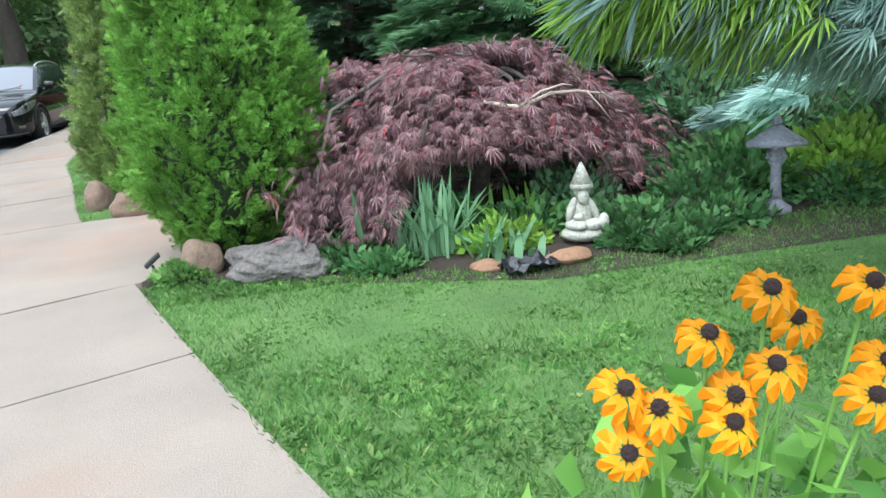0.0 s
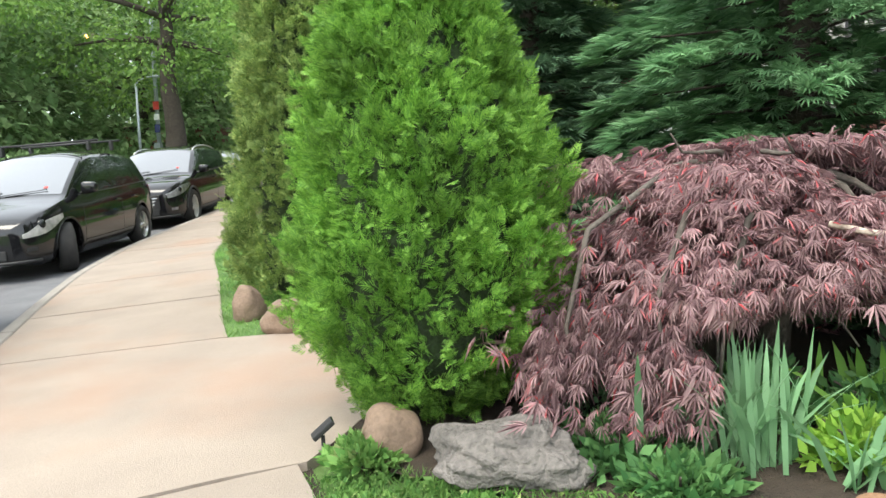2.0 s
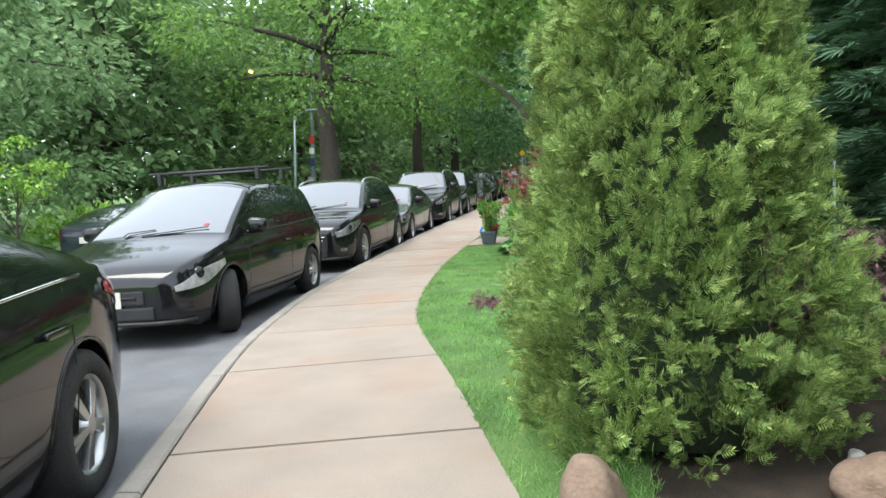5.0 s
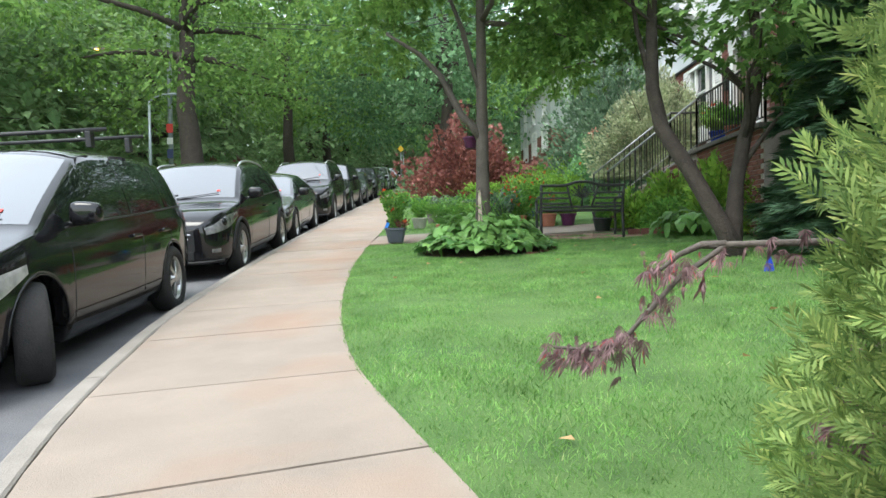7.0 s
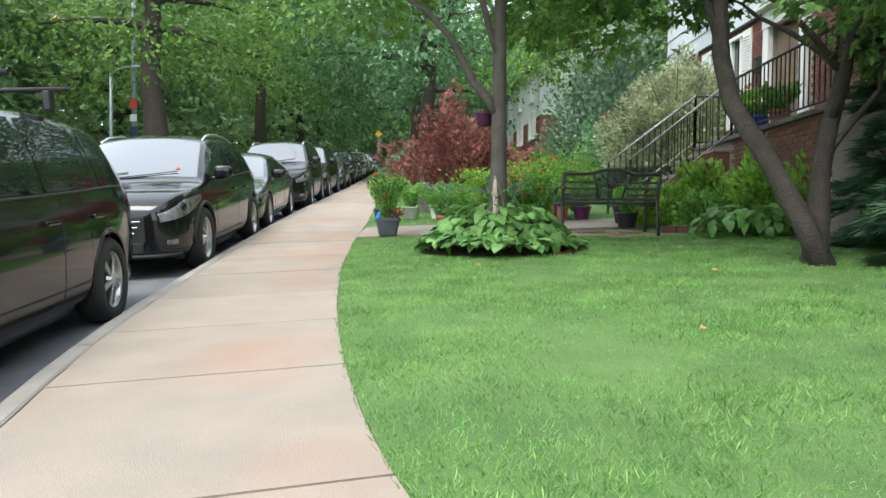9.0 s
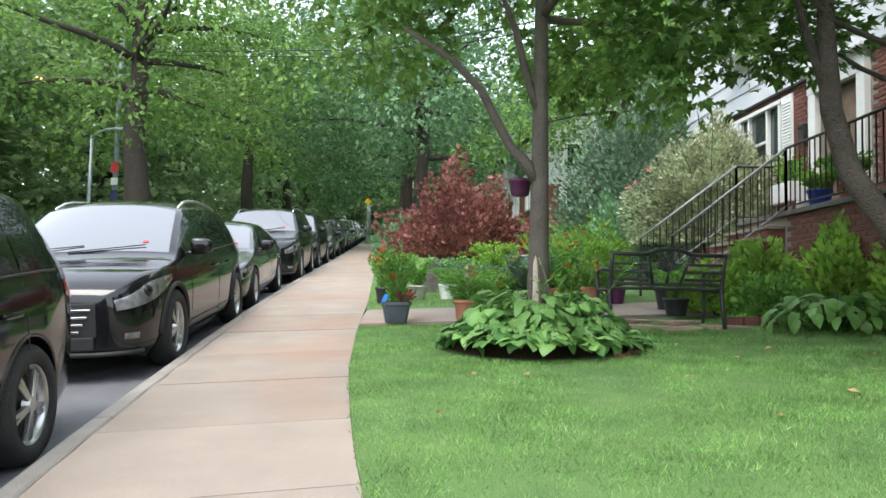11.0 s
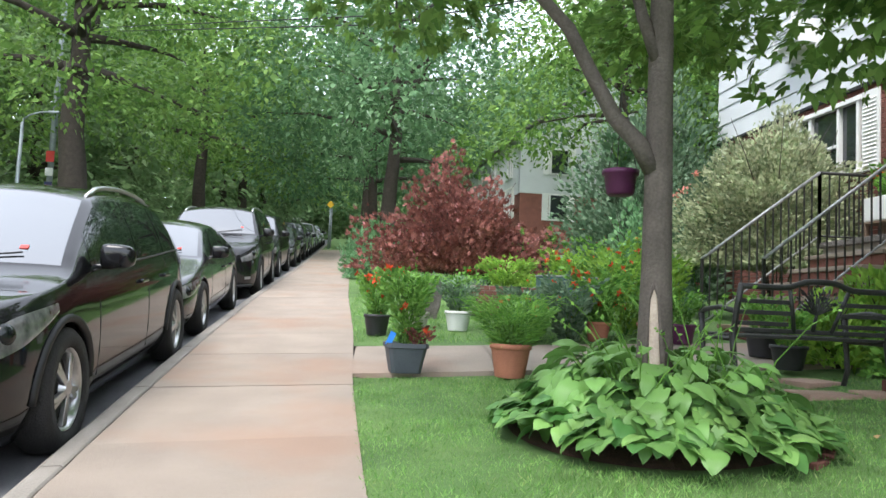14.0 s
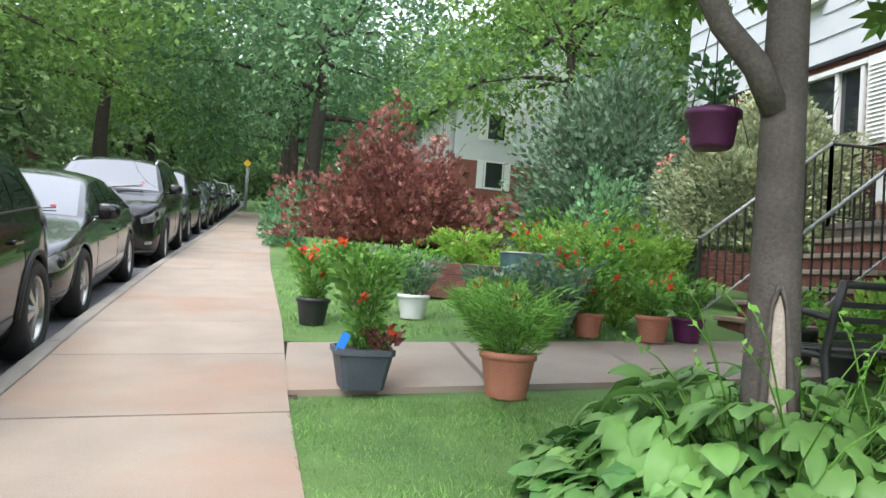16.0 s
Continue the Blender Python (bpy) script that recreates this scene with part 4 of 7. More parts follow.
            lines.append(limb(s, c, trunk_r * (0.42 - 0.25 * t), trunk_r * 0.05, 0.06, 6, 0.12, seed + k))
    joined_tubes("branching", lines, M[bark], root, 7)
    n = leaves // blobs
    P, D = [], []
    for c, r in centres:
        d = ball_dirs(n)
        q = d * (r * rand(n, 0.25, 1.05) ** 0.6)[:, None] * np.array([1.15, 1.15, tall + 0.15])
        keep = np.array([noise.noise((p[0] * 1.4 + seed, p[1] * 1.4, p[2] * 1.8)) for p in q + np.array(c)]) > -0.18
        P.append((q + np.array(c))[keep])
        D.append((d * np.array([1, 1, flat]) + np.array([0, 0, -droop]) + np.random.normal(scale=0.35, size=(n, 3)))[keep])
    shade = max(12, n // 16)
    inner = [ball_dirs(shade) * (r * 0.72 * rand(shade) ** 0.5)[:, None] * np.array([1.15, 1.15, tall + 0.15]) + np.array(c) for c, r in centres]
    inner = np.concatenate(inner)
    scatter("inner_leaves", *LEAF, inner, frames_from(ball_dirs(len(inner)), np.random.normal(scale=0.7, size=len(inner))), leaf_size * 1.8 * rand(len(inner), 0.7, 1.2), leaf, root)
    P, D = np.concatenate(P), np.concatenate(D)
    m = len(P)
    scatter("crown", *shape, P, frames_from(D, np.random.normal(scale=0.55, size=m)), leaf_size * rand(m, 0.6, 1.3), leaf, root)
    return root


def clump(name, label, at, size, leaf, count, leaf_size, seed, shape=LEAF, category="shrub", lift=0.0, up=0.3, heart=True, kind="", power=0.45, ragged=0.42):
    """A low mounded plant: leaves over an uneven dome."""
    np.random.seed(seed)
    x0, y0 = at
    root = thing(name, label, category, (x0, y0, G(x0, y0) + lift), kind=kind)
    d = ball_dirs(count)
    d[:, 2] = np.abs(d[:, 2]) - 0.08
    lump = np.array([0.86 + ragged * noise.noise((v[0] * 2.2 + seed, v[1] * 2.2, v[2] * 2.2)) for v in d])
    r = rand(count, 0.1, 1.0) ** power * lump
    pos = d * r[:, None] * np.array(size)
    pos[:, 2] = np.maximum(pos[:, 2], 0.02)
    dirs = d + np.random.normal(scale=0.45, size=(count, 3)) + np.array([0, 0, up])
    scatter("foliage", *shape, pos, frames_from(dirs, rand(count, 0, 6.28)), leaf_size * rand(count, 0.6, 1.3), leaf, root)
    lines = []
    for k in range(7):
        a = k * 0.9
        lines.append(limb((0.03 * math.cos(a), 0.03 * math.sin(a), -0.03 - lift), (size[0] * 0.6 * math.cos(a), size[1] * 0.6 * math.sin(a), size[2] * 0.75), 0.012, 0.004, 0.1, 4, 0.1, seed + k))
    tagged(joined_tubes("stem", lines, M["bark"], root, 5), kind="stuff")
    return root


# weeping laceleaf maples
def laceleaf(name, label, at, radius, height, count, seed, arms=(), squash=1.0, under=None, over=None, leaf_size=0.085):
    np.random.seed(seed)
    random.seed(seed)
    x0, y0 = at
    root = thing(name, label, "tree", (x0, y0, G(x0, y0)))
    tube("trunk", [(0, 0, -0.05), (0.05, 0.02, 0.3), (-0.06, 0.05, 0.6), (0.04, 0.02, height * 0.8)], [0.075, 0.06, 0.05, 0.03], M["bark_grey"], root, 10)
    lines, P, D = [], [], []
    tips = 34
    for k in range(tips):
        a = 2.4 * k
        reach = radius * (0.55 + 0.5 * ((k * 0.618) % 1.0))
        end = Vector((math.cos(a) * reach, math.sin(a) * reach * squash, height * random.uniform(0.02, 0.45) * (1 if k % 3 else 1.8)))
        if k % 3 == 0:
            end = Vector((math.cos(a) * reach * 0.55, math.sin(a) * reach * 0.55 * squash, height * random.uniform(0.8, 1.0)))
        start = Vector((0, 0, height * 0.65))
        pts, rad = [], []
        for i in range(9):
            t = i / 8
            p = start.lerp(end, t)
            p.z = start.z + (end.z - start.z) * t ** 2 + 0.20 * height * math.sin(math.pi * min(t * 1.15, 1)) * (1 - 0.4 * t)
            p += Vector((noise.noise((k, t * 4, 0)), noise.noise((k, 9, t * 4)), 0)) * 0.08
            pts.append(p)
            rad.append(0.022 * (1 - t) + 0.003)
        lines.append((pts, rad))
        n = count // tips
        t = rand(n, 0.35, 1.02)
        idx = np.clip(t * 8, 0, 7.999)
        i0 = idx.astype(int)
        arr = np.array([tuple(p) for p in pts])
        base = arr[i0] * (1 - (idx - i0))[:, None] + arr[np.minimum(i0 + 1, 8)] * (idx - i0)[:, None]
        off = np.random.normal(scale=(0.15, 0.15, 0.06), size=(n, 3)) * radius * 0.85
        off[:, 2] -= 0.06 * rand(n)
        P.append(base + off)
        D.append(np.stack([math.cos(a) + rand(n, -0.9, 0.9), math.sin(a) + rand(n, -0.9, 0.9), rand(n, -1.15, 0.45)], axis=1))
    for arm, n in arms:
        pts = [Vector(p) for p in arm]
        lines.append((pts, [0.012 * (1 - i / len(pts)) + 0.003 for i in range(len(pts))]))
        arr = np.array(arm)
        tufted = n < 400
        idx = 1.5 + (len(arm) - 2.502) * np.sqrt(rand(n))
        if tufted:
            idx = np.clip(np.round(idx * 1.6) / 1.6, 1.5, len(arm) - 1.01)
        i0 = idx.astype(int)
        base = arr[i0] * (1 - (idx - i0))[:, None] + arr[i0 + 1] * (idx - i0)[:, None]
        P.append(base + np.random.normal(scale=(0.035, 0.05, 0.022) if tufted else (0.10, 0.10, 0.07), size=(n, 3)) + np.array([0, 0, -0.012 if tufted else -0.06]))
        D.append(np.stack([rand(n, -1.4, 0.4), rand(n, -1, 1), rand(n, -1.8, -0.2)], axis=1))
    P, D = np.concatenate(P), np.concatenate(D)
    if under:
        floor_z, roof_z = np.interp(P[:, 0], *under), np.interp(P[:, 0], *over)
        ok = (P[:, 2] < roof_z) & ((P[:, 2] > floor_z) | (P[:, 1] > 0.25))
        gaps = np.array([noise.noise((p[0] * 2.6, p[1] * 2.6, p[2] * 4.5)) for p in P]) > -0.16
        P, D = P[ok & gaps], D[ok & gaps]
    P[:, 2] = np.maximum(P[:, 2], 0.05)
    for pts, rad in lines:
        tube("branch", pts, rad, M["bark_grey"], root, 6)
    scatter("crown", *LACE, P, frames_from(D, rand(len(P), -0.5, 0.5)), leaf_size * rand(len(P), 0.5, 1.3), M["maple_purple"], root)
    return root


laceleaf("laceleaf_maple", "weeping purple laceleaf maple mounded over the bed", (1.0, 6.6), 1.45, 1.12, 24000, 21, squash=0.62,
         arms=(([(-0.2, -0.2, 0.9), (-0.5, -0.55, 0.75), (-0.65, -0.7, 0.45), (-0.62, -0.75, 0.12)], 800), ([(-0.5, -0.2, 0.9), (-0.85, -0.5, 0.7), (-0.95, -0.58, 0.35), (-0.9, -0.6, 0.08)], 800), ([(0, -0.3, 0.9), (-0.3, -0.6, 0.72), (-0.42, -0.72, 0.42), (-0.45, -0.75, 0.2)], 500)),
         under=((-1.3, -0.62, -0.42, 0.0, 0.6, 0.78, 1.5), (0.0, 0.0, 0.36, 0.40, 0.34, 0.06, 0.0)), over=((-1.4, -1.0, -0.5, 0.3, 0.5, 0.9, 1.2, 1.6), (0.5, 0.95, 1.05, 1.04, 0.92, 0.80, 0.58, 0.3)))
laceleaf("laceleaf_maple", "young purple laceleaf maple reaching over the lawn", (-0.85, 10.35), 0.85, 0.9, 6000, 22, leaf_size=0.052,
         arms=(([(0, 0, 0.75), (-0.5, 0.1, 0.74), (-1.05, 0.1, 0.735), (-1.35, 0.08, 0.73), (-1.5, 0.06, 0.63), (-1.65, 0.04, 0.47), (-1.74, 0.02, 0.42), (-1.88, -0.02, 0.44)], 170),
               ([(-1.35, 0.08, 0.73), (-1.42, 0.1, 0.73), (-1.5, 0.06, 0.70), (-1.56, 0.02, 0.66)], 36),
               ([(0, 0, 0.75), (-0.4, -0.1, 0.76), (-0.8, -0.2, 0.70), (-1.02, -0.26, 0.58), (-1.12, -0.3, 0.44), (-1.18, -0.3, 0.28), (-1.2, -0.3, 0.14)], 330)))

# evergreens behind the maple
def conifer(name, label, at, height, radius, leaf, count, size, seed, low=0.02):
    np.random.seed(seed)
    x0, y0 = at
    root = thing(name, label, "tree", (x0, y0, G(x0, y0)))
    tube("trunk", [(0, 0, -0.1), (0, 0, height * 0.55), (0, 0, height)], [radius * 0.09, radius * 0.06, 0.01], M["bark"], root)
    boughs = 110
    P, D, lines = [], [], []
    for k in range(boughs):
        h = low + (1 - low) * (k + 0.5) / boughs
        a = 2.4 * k
        r = radius * (1.02 - h) ** 0.7 * (0.75 + 0.35 * ((k * 0.414) % 1))
        n = max(10, int(count / boughs * (1.5 - h)))
        t = rand(n) ** 0.6
        s = rand(n, -1, 1) * 0.30 * r * (1.15 - t)
        z = h * height + 0.16 * r * t - 0.30 * r * t * t + rand(n, -0.05, 0.05)
        P.append(np.stack([math.cos(a) * r * t - math.sin(a) * s, math.sin(a) * r * t + math.cos(a) * s, z], axis=1))
        D.append(np.stack([math.cos(a) - math.sin(a) * s * 2 / max(r, 0.1), math.sin(a) + math.cos(a) * s * 2 / max(r, 0.1), rand(n, -0.35, 0.45)], axis=1))
        lines.append(([(0, 0, h * height), (math.cos(a) * r * 0.85, math.sin(a) * r * 0.85, h * height - 0.05 * r)], [0.02 * (1.1 - h), 0.004]))
    P, D = np.concatenate(P), np.concatenate(D)
    P[:, 2] = np.maximum(P[:, 2], 0.03)
    joined_tubes("bough_frame", lines, M["bark"], root, 5)
    scatter("crown", *NEEDLES, P, frames_from(D, rand(len(P), -0.7, 0.7)), size * rand(len(P), 0.6, 1.25), leaf, root)
    return root


conifer("hemlock", "dense green hemlock behind the purple maple", (1.95, 8.5), 4.8, 1.95, M["conifer"], 21000, 0.16, 31)
conifer("yew", "dark shaded yew in the corner of the garden", (0.3, 11.0), 5.2, 1.45, M["conifer_dark"], 10000, 0.20, 32)
conifer("yew", "dark evergreen at the side of the porch", (1.9, 10.5), 4.6, 1.3, M["conifer_dark"], 5000, 0.28, 36)
conifer("yew", "dark evergreen screen beside the lawn", (1.1, 15.6), 5.5, 1.15, M["conifer_dark"], 10000, 0.22, 33)
conifer("yew", "dark evergreen screen beside the lawn", (1.35, 17.1), 5.2, 0.95, M["conifer_dark"], 8000, 0.22, 34)

# street trees and woods
tree("street_tree", "slender grey-barked maple rising from a bed of hostas", (-2.94, 18.35), 7.6, 2.7, 0.108, M["oak"], 18000, 0.12, 41, first=0.41, bark="bark_grey", blobs=30, shape=MAPLE, lean=(0.0, 0.05), limbs_from=0.6, wob=0.0)
tree("garden_tree", "dark leaning garden tree at the end of the lawn", (-0.15, 16.5), 6.6, 2.5, 0.10, M["garden_leaf"], 11500, 0.12, 42, first=0.36, blobs=26, shape=MAPLE, lean=(0.8, 1.0))
for k, (x, y, h, sp, r, leaf, n, ls) in enumerate((
        (-17.0, 42, 17, 7.5, 0.6, "oak", 24000, 0.27), (-17.6, 62, 17, 7.5, 0.5, "oak", 19000, 0.33), (-18.6, 80, 17, 7.5, 0.5, "oak", 13000, 0.45), (-20.0, 98, 17, 8, 0.5, "oak", 9000, 0.6),
        (-5.0, 47, 16, 8.3, 0.4, "silver_maple", 32000, 0.27), (-6.2, 62, 16, 7.5, 0.4, "silver_maple", 15000, 0.4), (2.4, 36.0, 11.5, 4.9, 0.25, "oak", 18000, 0.2), (9.5, 40, 13, 5.5, 0.3, "silver_maple", 11000, 0.3), (-7.4, 80, 16, 8, 0.45, "silver_maple", 10000, 0.5))):
    tree("street_tree", "tall leafy shade tree arching over the street", (x, y), h, sp, r, M[leaf], n, ls, 50 + k, first=0.34 if leaf == "oak" else 0.26, blobs=34, limbs_from=0.55 if leaf == "oak" else 0.42)
wood = tree("woodland_tree", "broad dark tree in the woods across the street", (-29.5, 40), 16, 6.5, 0.4, M["woods"], 9000, 0.6, 70, first=0.10, blobs=34)
near_wood = tree("woodland_tree", "leafy green tree at the edge of the woods", (-22, 22), 13, 5.2, 0.32, M["woods"], 26000, 0.24, 71, first=0.10, blobs=36)
for x, y, s in ((-30, 28, 1.2), (-26, 10, 1.1), (-34, 16, 1.3)):
    copy_thing(near_wood, pose(x, y, G(x, y) - 0.2, 0, 0, 40 * s * x) @ Matrix.Diagonal((s, s, s, 1)))
for k, (x, y, s) in enumerate(((-25, 55, 1.1), (-33, 50, 1.2), (-27, 75, 1.2), (-24, 95, 1.2), (-36, 72, 1.3), (-38, 38, 1.2), (-20, 115, 1.4), (-8, 118, 1.4), (4, 112, 1.3), (8, 85, 1.2), (9, 66, 1.0), (12, 60, 1.2), (14, 42, 1.1), (10, 30, 0.9), (-30, 105, 1.4), (-44, 55, 1.4), (18, 75, 1.3), (-45, 25, 1.2), (-30, 140, 1.5), (-18, 145, 1.5), (-6, 142, 1.5), (6, 148, 1.5), (-42, 130, 1.5), (-52, 90, 1.5), (-13, 160, 1.7), (-24, 165, 1.7), (-50, 120, 1.6))):
    copy_thing(wood, pose(x, y, G(x, y) - 0.2, 0, 0, 57 * k) @ Matrix.Diagonal((s, s, s * 0.95, 1)))

# bare pale limb arching out of the purple maple
lb = thing("bare_limb", "pale bare limb arching over the purple maple", "tree limb", (0, 0, 0))
tube("limb", [(0.98, 6.0, 1.23), (1.08, 5.92, 1.2), (1.16, 5.86, 1.19), (1.3, 5.82, 1.25), (1.45, 5.84, 1.25), (1.6, 5.88, 1.23), (1.74, 5.95, 1.15)], [0.012, 0.011, 0.011, 0.009, 0.008, 0.006, 0.003], M["scar"], lb, 8)
tube("twig", [(1.14, 5.86, 1.19), (1.24, 5.80, 1.26), (1.36, 5.80, 1.29), (1.42, 5.82, 1.28)], [0.007, 0.006, 0.005, 0.003], M["scar"], lb, 6)
tube("twig", [(1.50, 5.85, 1.25), (1.56, 5.82, 1.17), (1.62, 5.82, 1.09)], [0.005, 0.004, 0.003], M["scar"], lb, 6)


# ---- lawns ----
def patch(name, ring_of, ys, lift, material, label, category, cols=14):
    return sheet(name, ring_of, ys, lift, material, cols, label, category)


patch("lawn", lambda y: (EDGE(y) + 0.004, 7.0), steps((-8, 5.2, 0.4)) + [5.2, 5.5], 0.0, M["turf"], "green mown lawn beside the sidewalk", "lawn")
patch("lawn", lambda y: (EDGE(y) + 0.004, 9.0), steps((7.55, 19.95, 0.4)) + [19.95], 0.0, M["turf"], "green mown lawn with a curved edge", "lawn")
patch("lawn", lambda y: (EDGE(y) + 0.004, 9.0), steps((21.58, 60, 1.2)), 0.0, M["turf"], "green lawn beyond the garden path", "lawn")
patch("flower_bed", lambda y: (float(np.interp(y, [7.5, 8.4, 9.3, 9.9], [-1.60, -1.74, -1.75, -1.1])), 3.0), steps((7.5, 9.95, 0.2)), 0.004, M["soil"], "dark soil round the boulders and the rack", "flower bed")
patch("flower_bed", lambda y: (float(np.interp(y, [5.15, 5.4, 5.75, 6.0, 7.9], [1.1, 0.4, -0.45, -0.9, -0.95])), 6.5), steps((5.15, 9.0, 0.25)), 0.004, M["soil"], "bed of dark soil under the shrubs", "flower bed")


def on_bed(x, y):
    return y > float(np.interp(x, [-1.0, -0.45, 0.4, 1.1, 1.9, 2.6, 4.0], [6.10, 5.80, 5.52, 5.36, 5.45, 5.68, 6.2])) and y < 9.2 and x > -1.5


def grass_blades(label, n, area, size, seed, keep, leaf="grass", shape=BLADE, flat=1.0):
    np.random.seed(seed)
    x, y = rand(n, area[0], area[1]), rand(n, area[2], area[3])
    ok = np.array([keep(a, b) for a, b in zip(x, y)])
    x, y = x[ok], y[ok]
    z = np.array([G(a, b) - 0.004 for a, b in zip(x, y)])
    k = len(x)
    d = np.stack([rand(k, -0.9, 0.9), rand(k, -0.9, 0.9), rand(k, 0.5, 1.3) * flat], axis=1)
    tone = np.array([0.8 + 0.5 * noise.noise((a * 1.3, b * 1.3, 0)) for a, b in zip(x, y)])
    ob = scatter("grass", *shape, np.stack([x, y, z], axis=1), frames_from(d, rand(k, 0, 6.28)), size * rand(k, 0.6, 1.3) * tone, M[leaf])
    return tagged(ob, label, "grass", kind="stuff")


def hosta_bed(x, y):
    return ((x + 2.95) / 0.95) ** 2 + ((y - 18.4) / 0.85) ** 2 < 1


grass_blades("short green lawn grass beside the sidewalk", 120000, (-1.2, 3.8, 2.4, 6.2), 0.040, 5, lambda x, y: x > EDGE(y) - 0.012 and not on_bed(x, y) and y < 6.1 and not (x < -0.4 and y > 5.85), "clover")
grass_blades("low clover leaves spreading through the lawn", 42000, (-1.2, 3.8, 2.4, 6.2), 0.036, 15, lambda x, y: x > EDGE(y) + 0.01 and not on_bed(x, y) and y < 6.1 and not (x < -0.4 and y > 5.85) and noise.noise((x * 3.1, y * 3.1, 4)) + 0.5 * noise.noise((x * 9, y * 9, 1)) > -0.02, "clover", TREFOIL, 0.35)
grass_blades("short green lawn grass along the curved walk", 270000, (-4.9, 1.6, 7.9, 19.95), 0.042, 6, lambda x, y: x > EDGE(y) - 0.012 and x < EDGE(y) + 5.2 and not hosta_bed(x, y) and not (x > 0.2 and y < 12) and not (x > -1.72 and y < 9.9))
grass_blades("short green grass beyond the garden path", 16000, (-5.2, -1.5, 21.8, 30), 0.07, 7, lambda x, y: x > EDGE(y) + 0.01)


# fallen leaves, each by itself
def fallen_leaves():
    random.seed(9)
    first = None
    spots = [(-2.6, 10.9), (-1.6, 12.0), (-1.0, 13.2), (-2.0, 14.0), (-0.9, 14.8), (-1.9, 15.6), (-1.2, 16.2), (-2.1, 16.7), (-0.6, 16.9), (-1.4, 17.4), (-0.9, 17.9), (-1.7, 18.1), (-0.4, 18.3), (-3.6, 17.0), (-3.9, 15.8), (-1.1, 18.6), (-0.2, 17.5), (-3.2, 16.9)]
    for x, y in spots:
        m = pose(x, y, G(x, y) + 0.03, random.uniform(-25, 25), random.uniform(-25, 25), random.uniform(0, 360))
        if first is None:
            first = tagged(obj("fallen_leaf", [(p[0] * 0.08, p[1] * 0.08, p[2] * 0.12) for p in LEAF[0]], LEAF[1], M["dead"]), "dry tan fallen leaf lying on the lawn", "leaf", "leaves fallen on the lawn")
            first.matrix_basis = m
        else:
            copy_thing(first, m)


fallen_leaves()


# ---- rocks ----
def rock(name, label, at, size, material, seed, rz=0.0, sink=0.25, category="rock"):
    bm = bmesh.new()
    bmesh.ops.create_icosphere(bm, subdivisions=5, radius=1)
    rough = material == M["stone"]
    for v in bm.verts:
        n = -abs(noise.noise(v.co * 2.3 + Vector((seed, seed, 0)))) * (0.22 if rough else 0.01) + noise.noise(v.co * 1.2 + Vector((seed, 0, 0))) * (0.32 if rough else 0.20) + noise.noise(v.co * 3.1 + Vector((0, seed, 0))) * (0.10 if rough else 0.035) + noise.noise(v.co * 9 + Vector((0, seed, 3))) * (0.025 if rough else 0.006)
        v.co *= 1 + n
        v.co = Vector((v.co.x * size[0], v.co.y * size[1], v.co.z * size[2]))
    ob = part(name, bm, material, None, "", True)
    x, y = at
    ob.matrix_basis = pose(x, y, G(x, y) + size[2] * (1 - 2 * sink), 0, 0, rz)
    return tagged(ob, label, category)


rock("rock", "rough grey rock at the corner of the bed", (-0.18, 5.80), (0.28, 0.17, 0.125), M["stone"], 3, -12)
rock("rock", "square brown stone beside the solar light", (-0.62, 6.0), (0.12, 0.10, 0.13), M["boulder"], 9, 15)
rock("boulder", "brown rounded boulder at the foot of the arborvitae", (-1.52, 8.04), (0.21, 0.17, 0.14), M["boulder"], 5, 10)
rock("boulder", "upright brown boulder at the edge of the grass", (-1.96, 8.44), (0.115, 0.13, 0.16), M["boulder"], 6, 0)
rock("boulder", "brown boulder under the arborvitae", (-0.98, 8.75), (0.17, 0.14, 0.10), M["boulder"], 7, 40)
rock("boulder", "dark grey boulder beside the bird house rack", (-1.10, 8.12), (0.17, 0.14, 0.11), M["stone"], 8, 20)
rock("stone_slab", "orange brown slab of bark lying before the statue", (1.24, 5.36), (0.12, 0.07, 0.04), M["shard"], 12, 20, 0.1)
rock("stone_slab", "tan flat stone half sunk in the bed", (0.86, 5.42), (0.09, 0.07, 0.035), M["shard"], 13, -10, 0.3)


def block(at, size, rz, seed):
    """A squared quarry stone with worn edges."""
    bm = bmesh.new()
    box_bm(bm, size, (0, 0, 0), 0.018)
    bmesh.ops.subdivide_edges(bm, edges=bm.edges, cuts=3, use_grid_fill=True)
    for q in bm.verts:
        q.co += Vector((noise.noise(q.co * 9 + Vector((seed, 0, 0))), noise.noise(q.co * 9 + Vector((0, seed, 0))), noise.noise(q.co * 9 + Vector((0, 0, seed))))) * 0.014
    ob = part("edging_stone", bm, M["pale_stone"])
    ob.matrix_basis = pose(at[0], at[1], G(*at) + size[2] * 0.4, 2, -2, rz)
    tagged(ob, "squared pale grey edging stone by the bird houses", "stone", "edging stones by the bird houses")


for k, (x, y, w, d, h) in enumerate(((-0.74, 8.24, 0.32, 0.20, 0.12), (-0.36, 8.32, 0.40, 0.22, 0.13), (0.06, 8.38, 0.38, 0.22, 0.13), (0.46, 8.44, 0.36, 0.22, 0.12))):
    block((x, y), (w, d, h), 8 + 5 * (k % 2), 20 + k)


def pebbles():
    root = thing("pebbles", "white and grey pebbles spread round the rack", "pebbles", (0, 0, 0), kind="stuff")
    bm = bmesh.new()
    bmesh.ops.create_icosphere(bm, subdivisions=2, radius=1)
    me = bpy.data.meshes.new("pebble")
    bm.to_mesh(me)
    bm.free()
    me.materials.append(M["pebble"])
    random.seed(4)
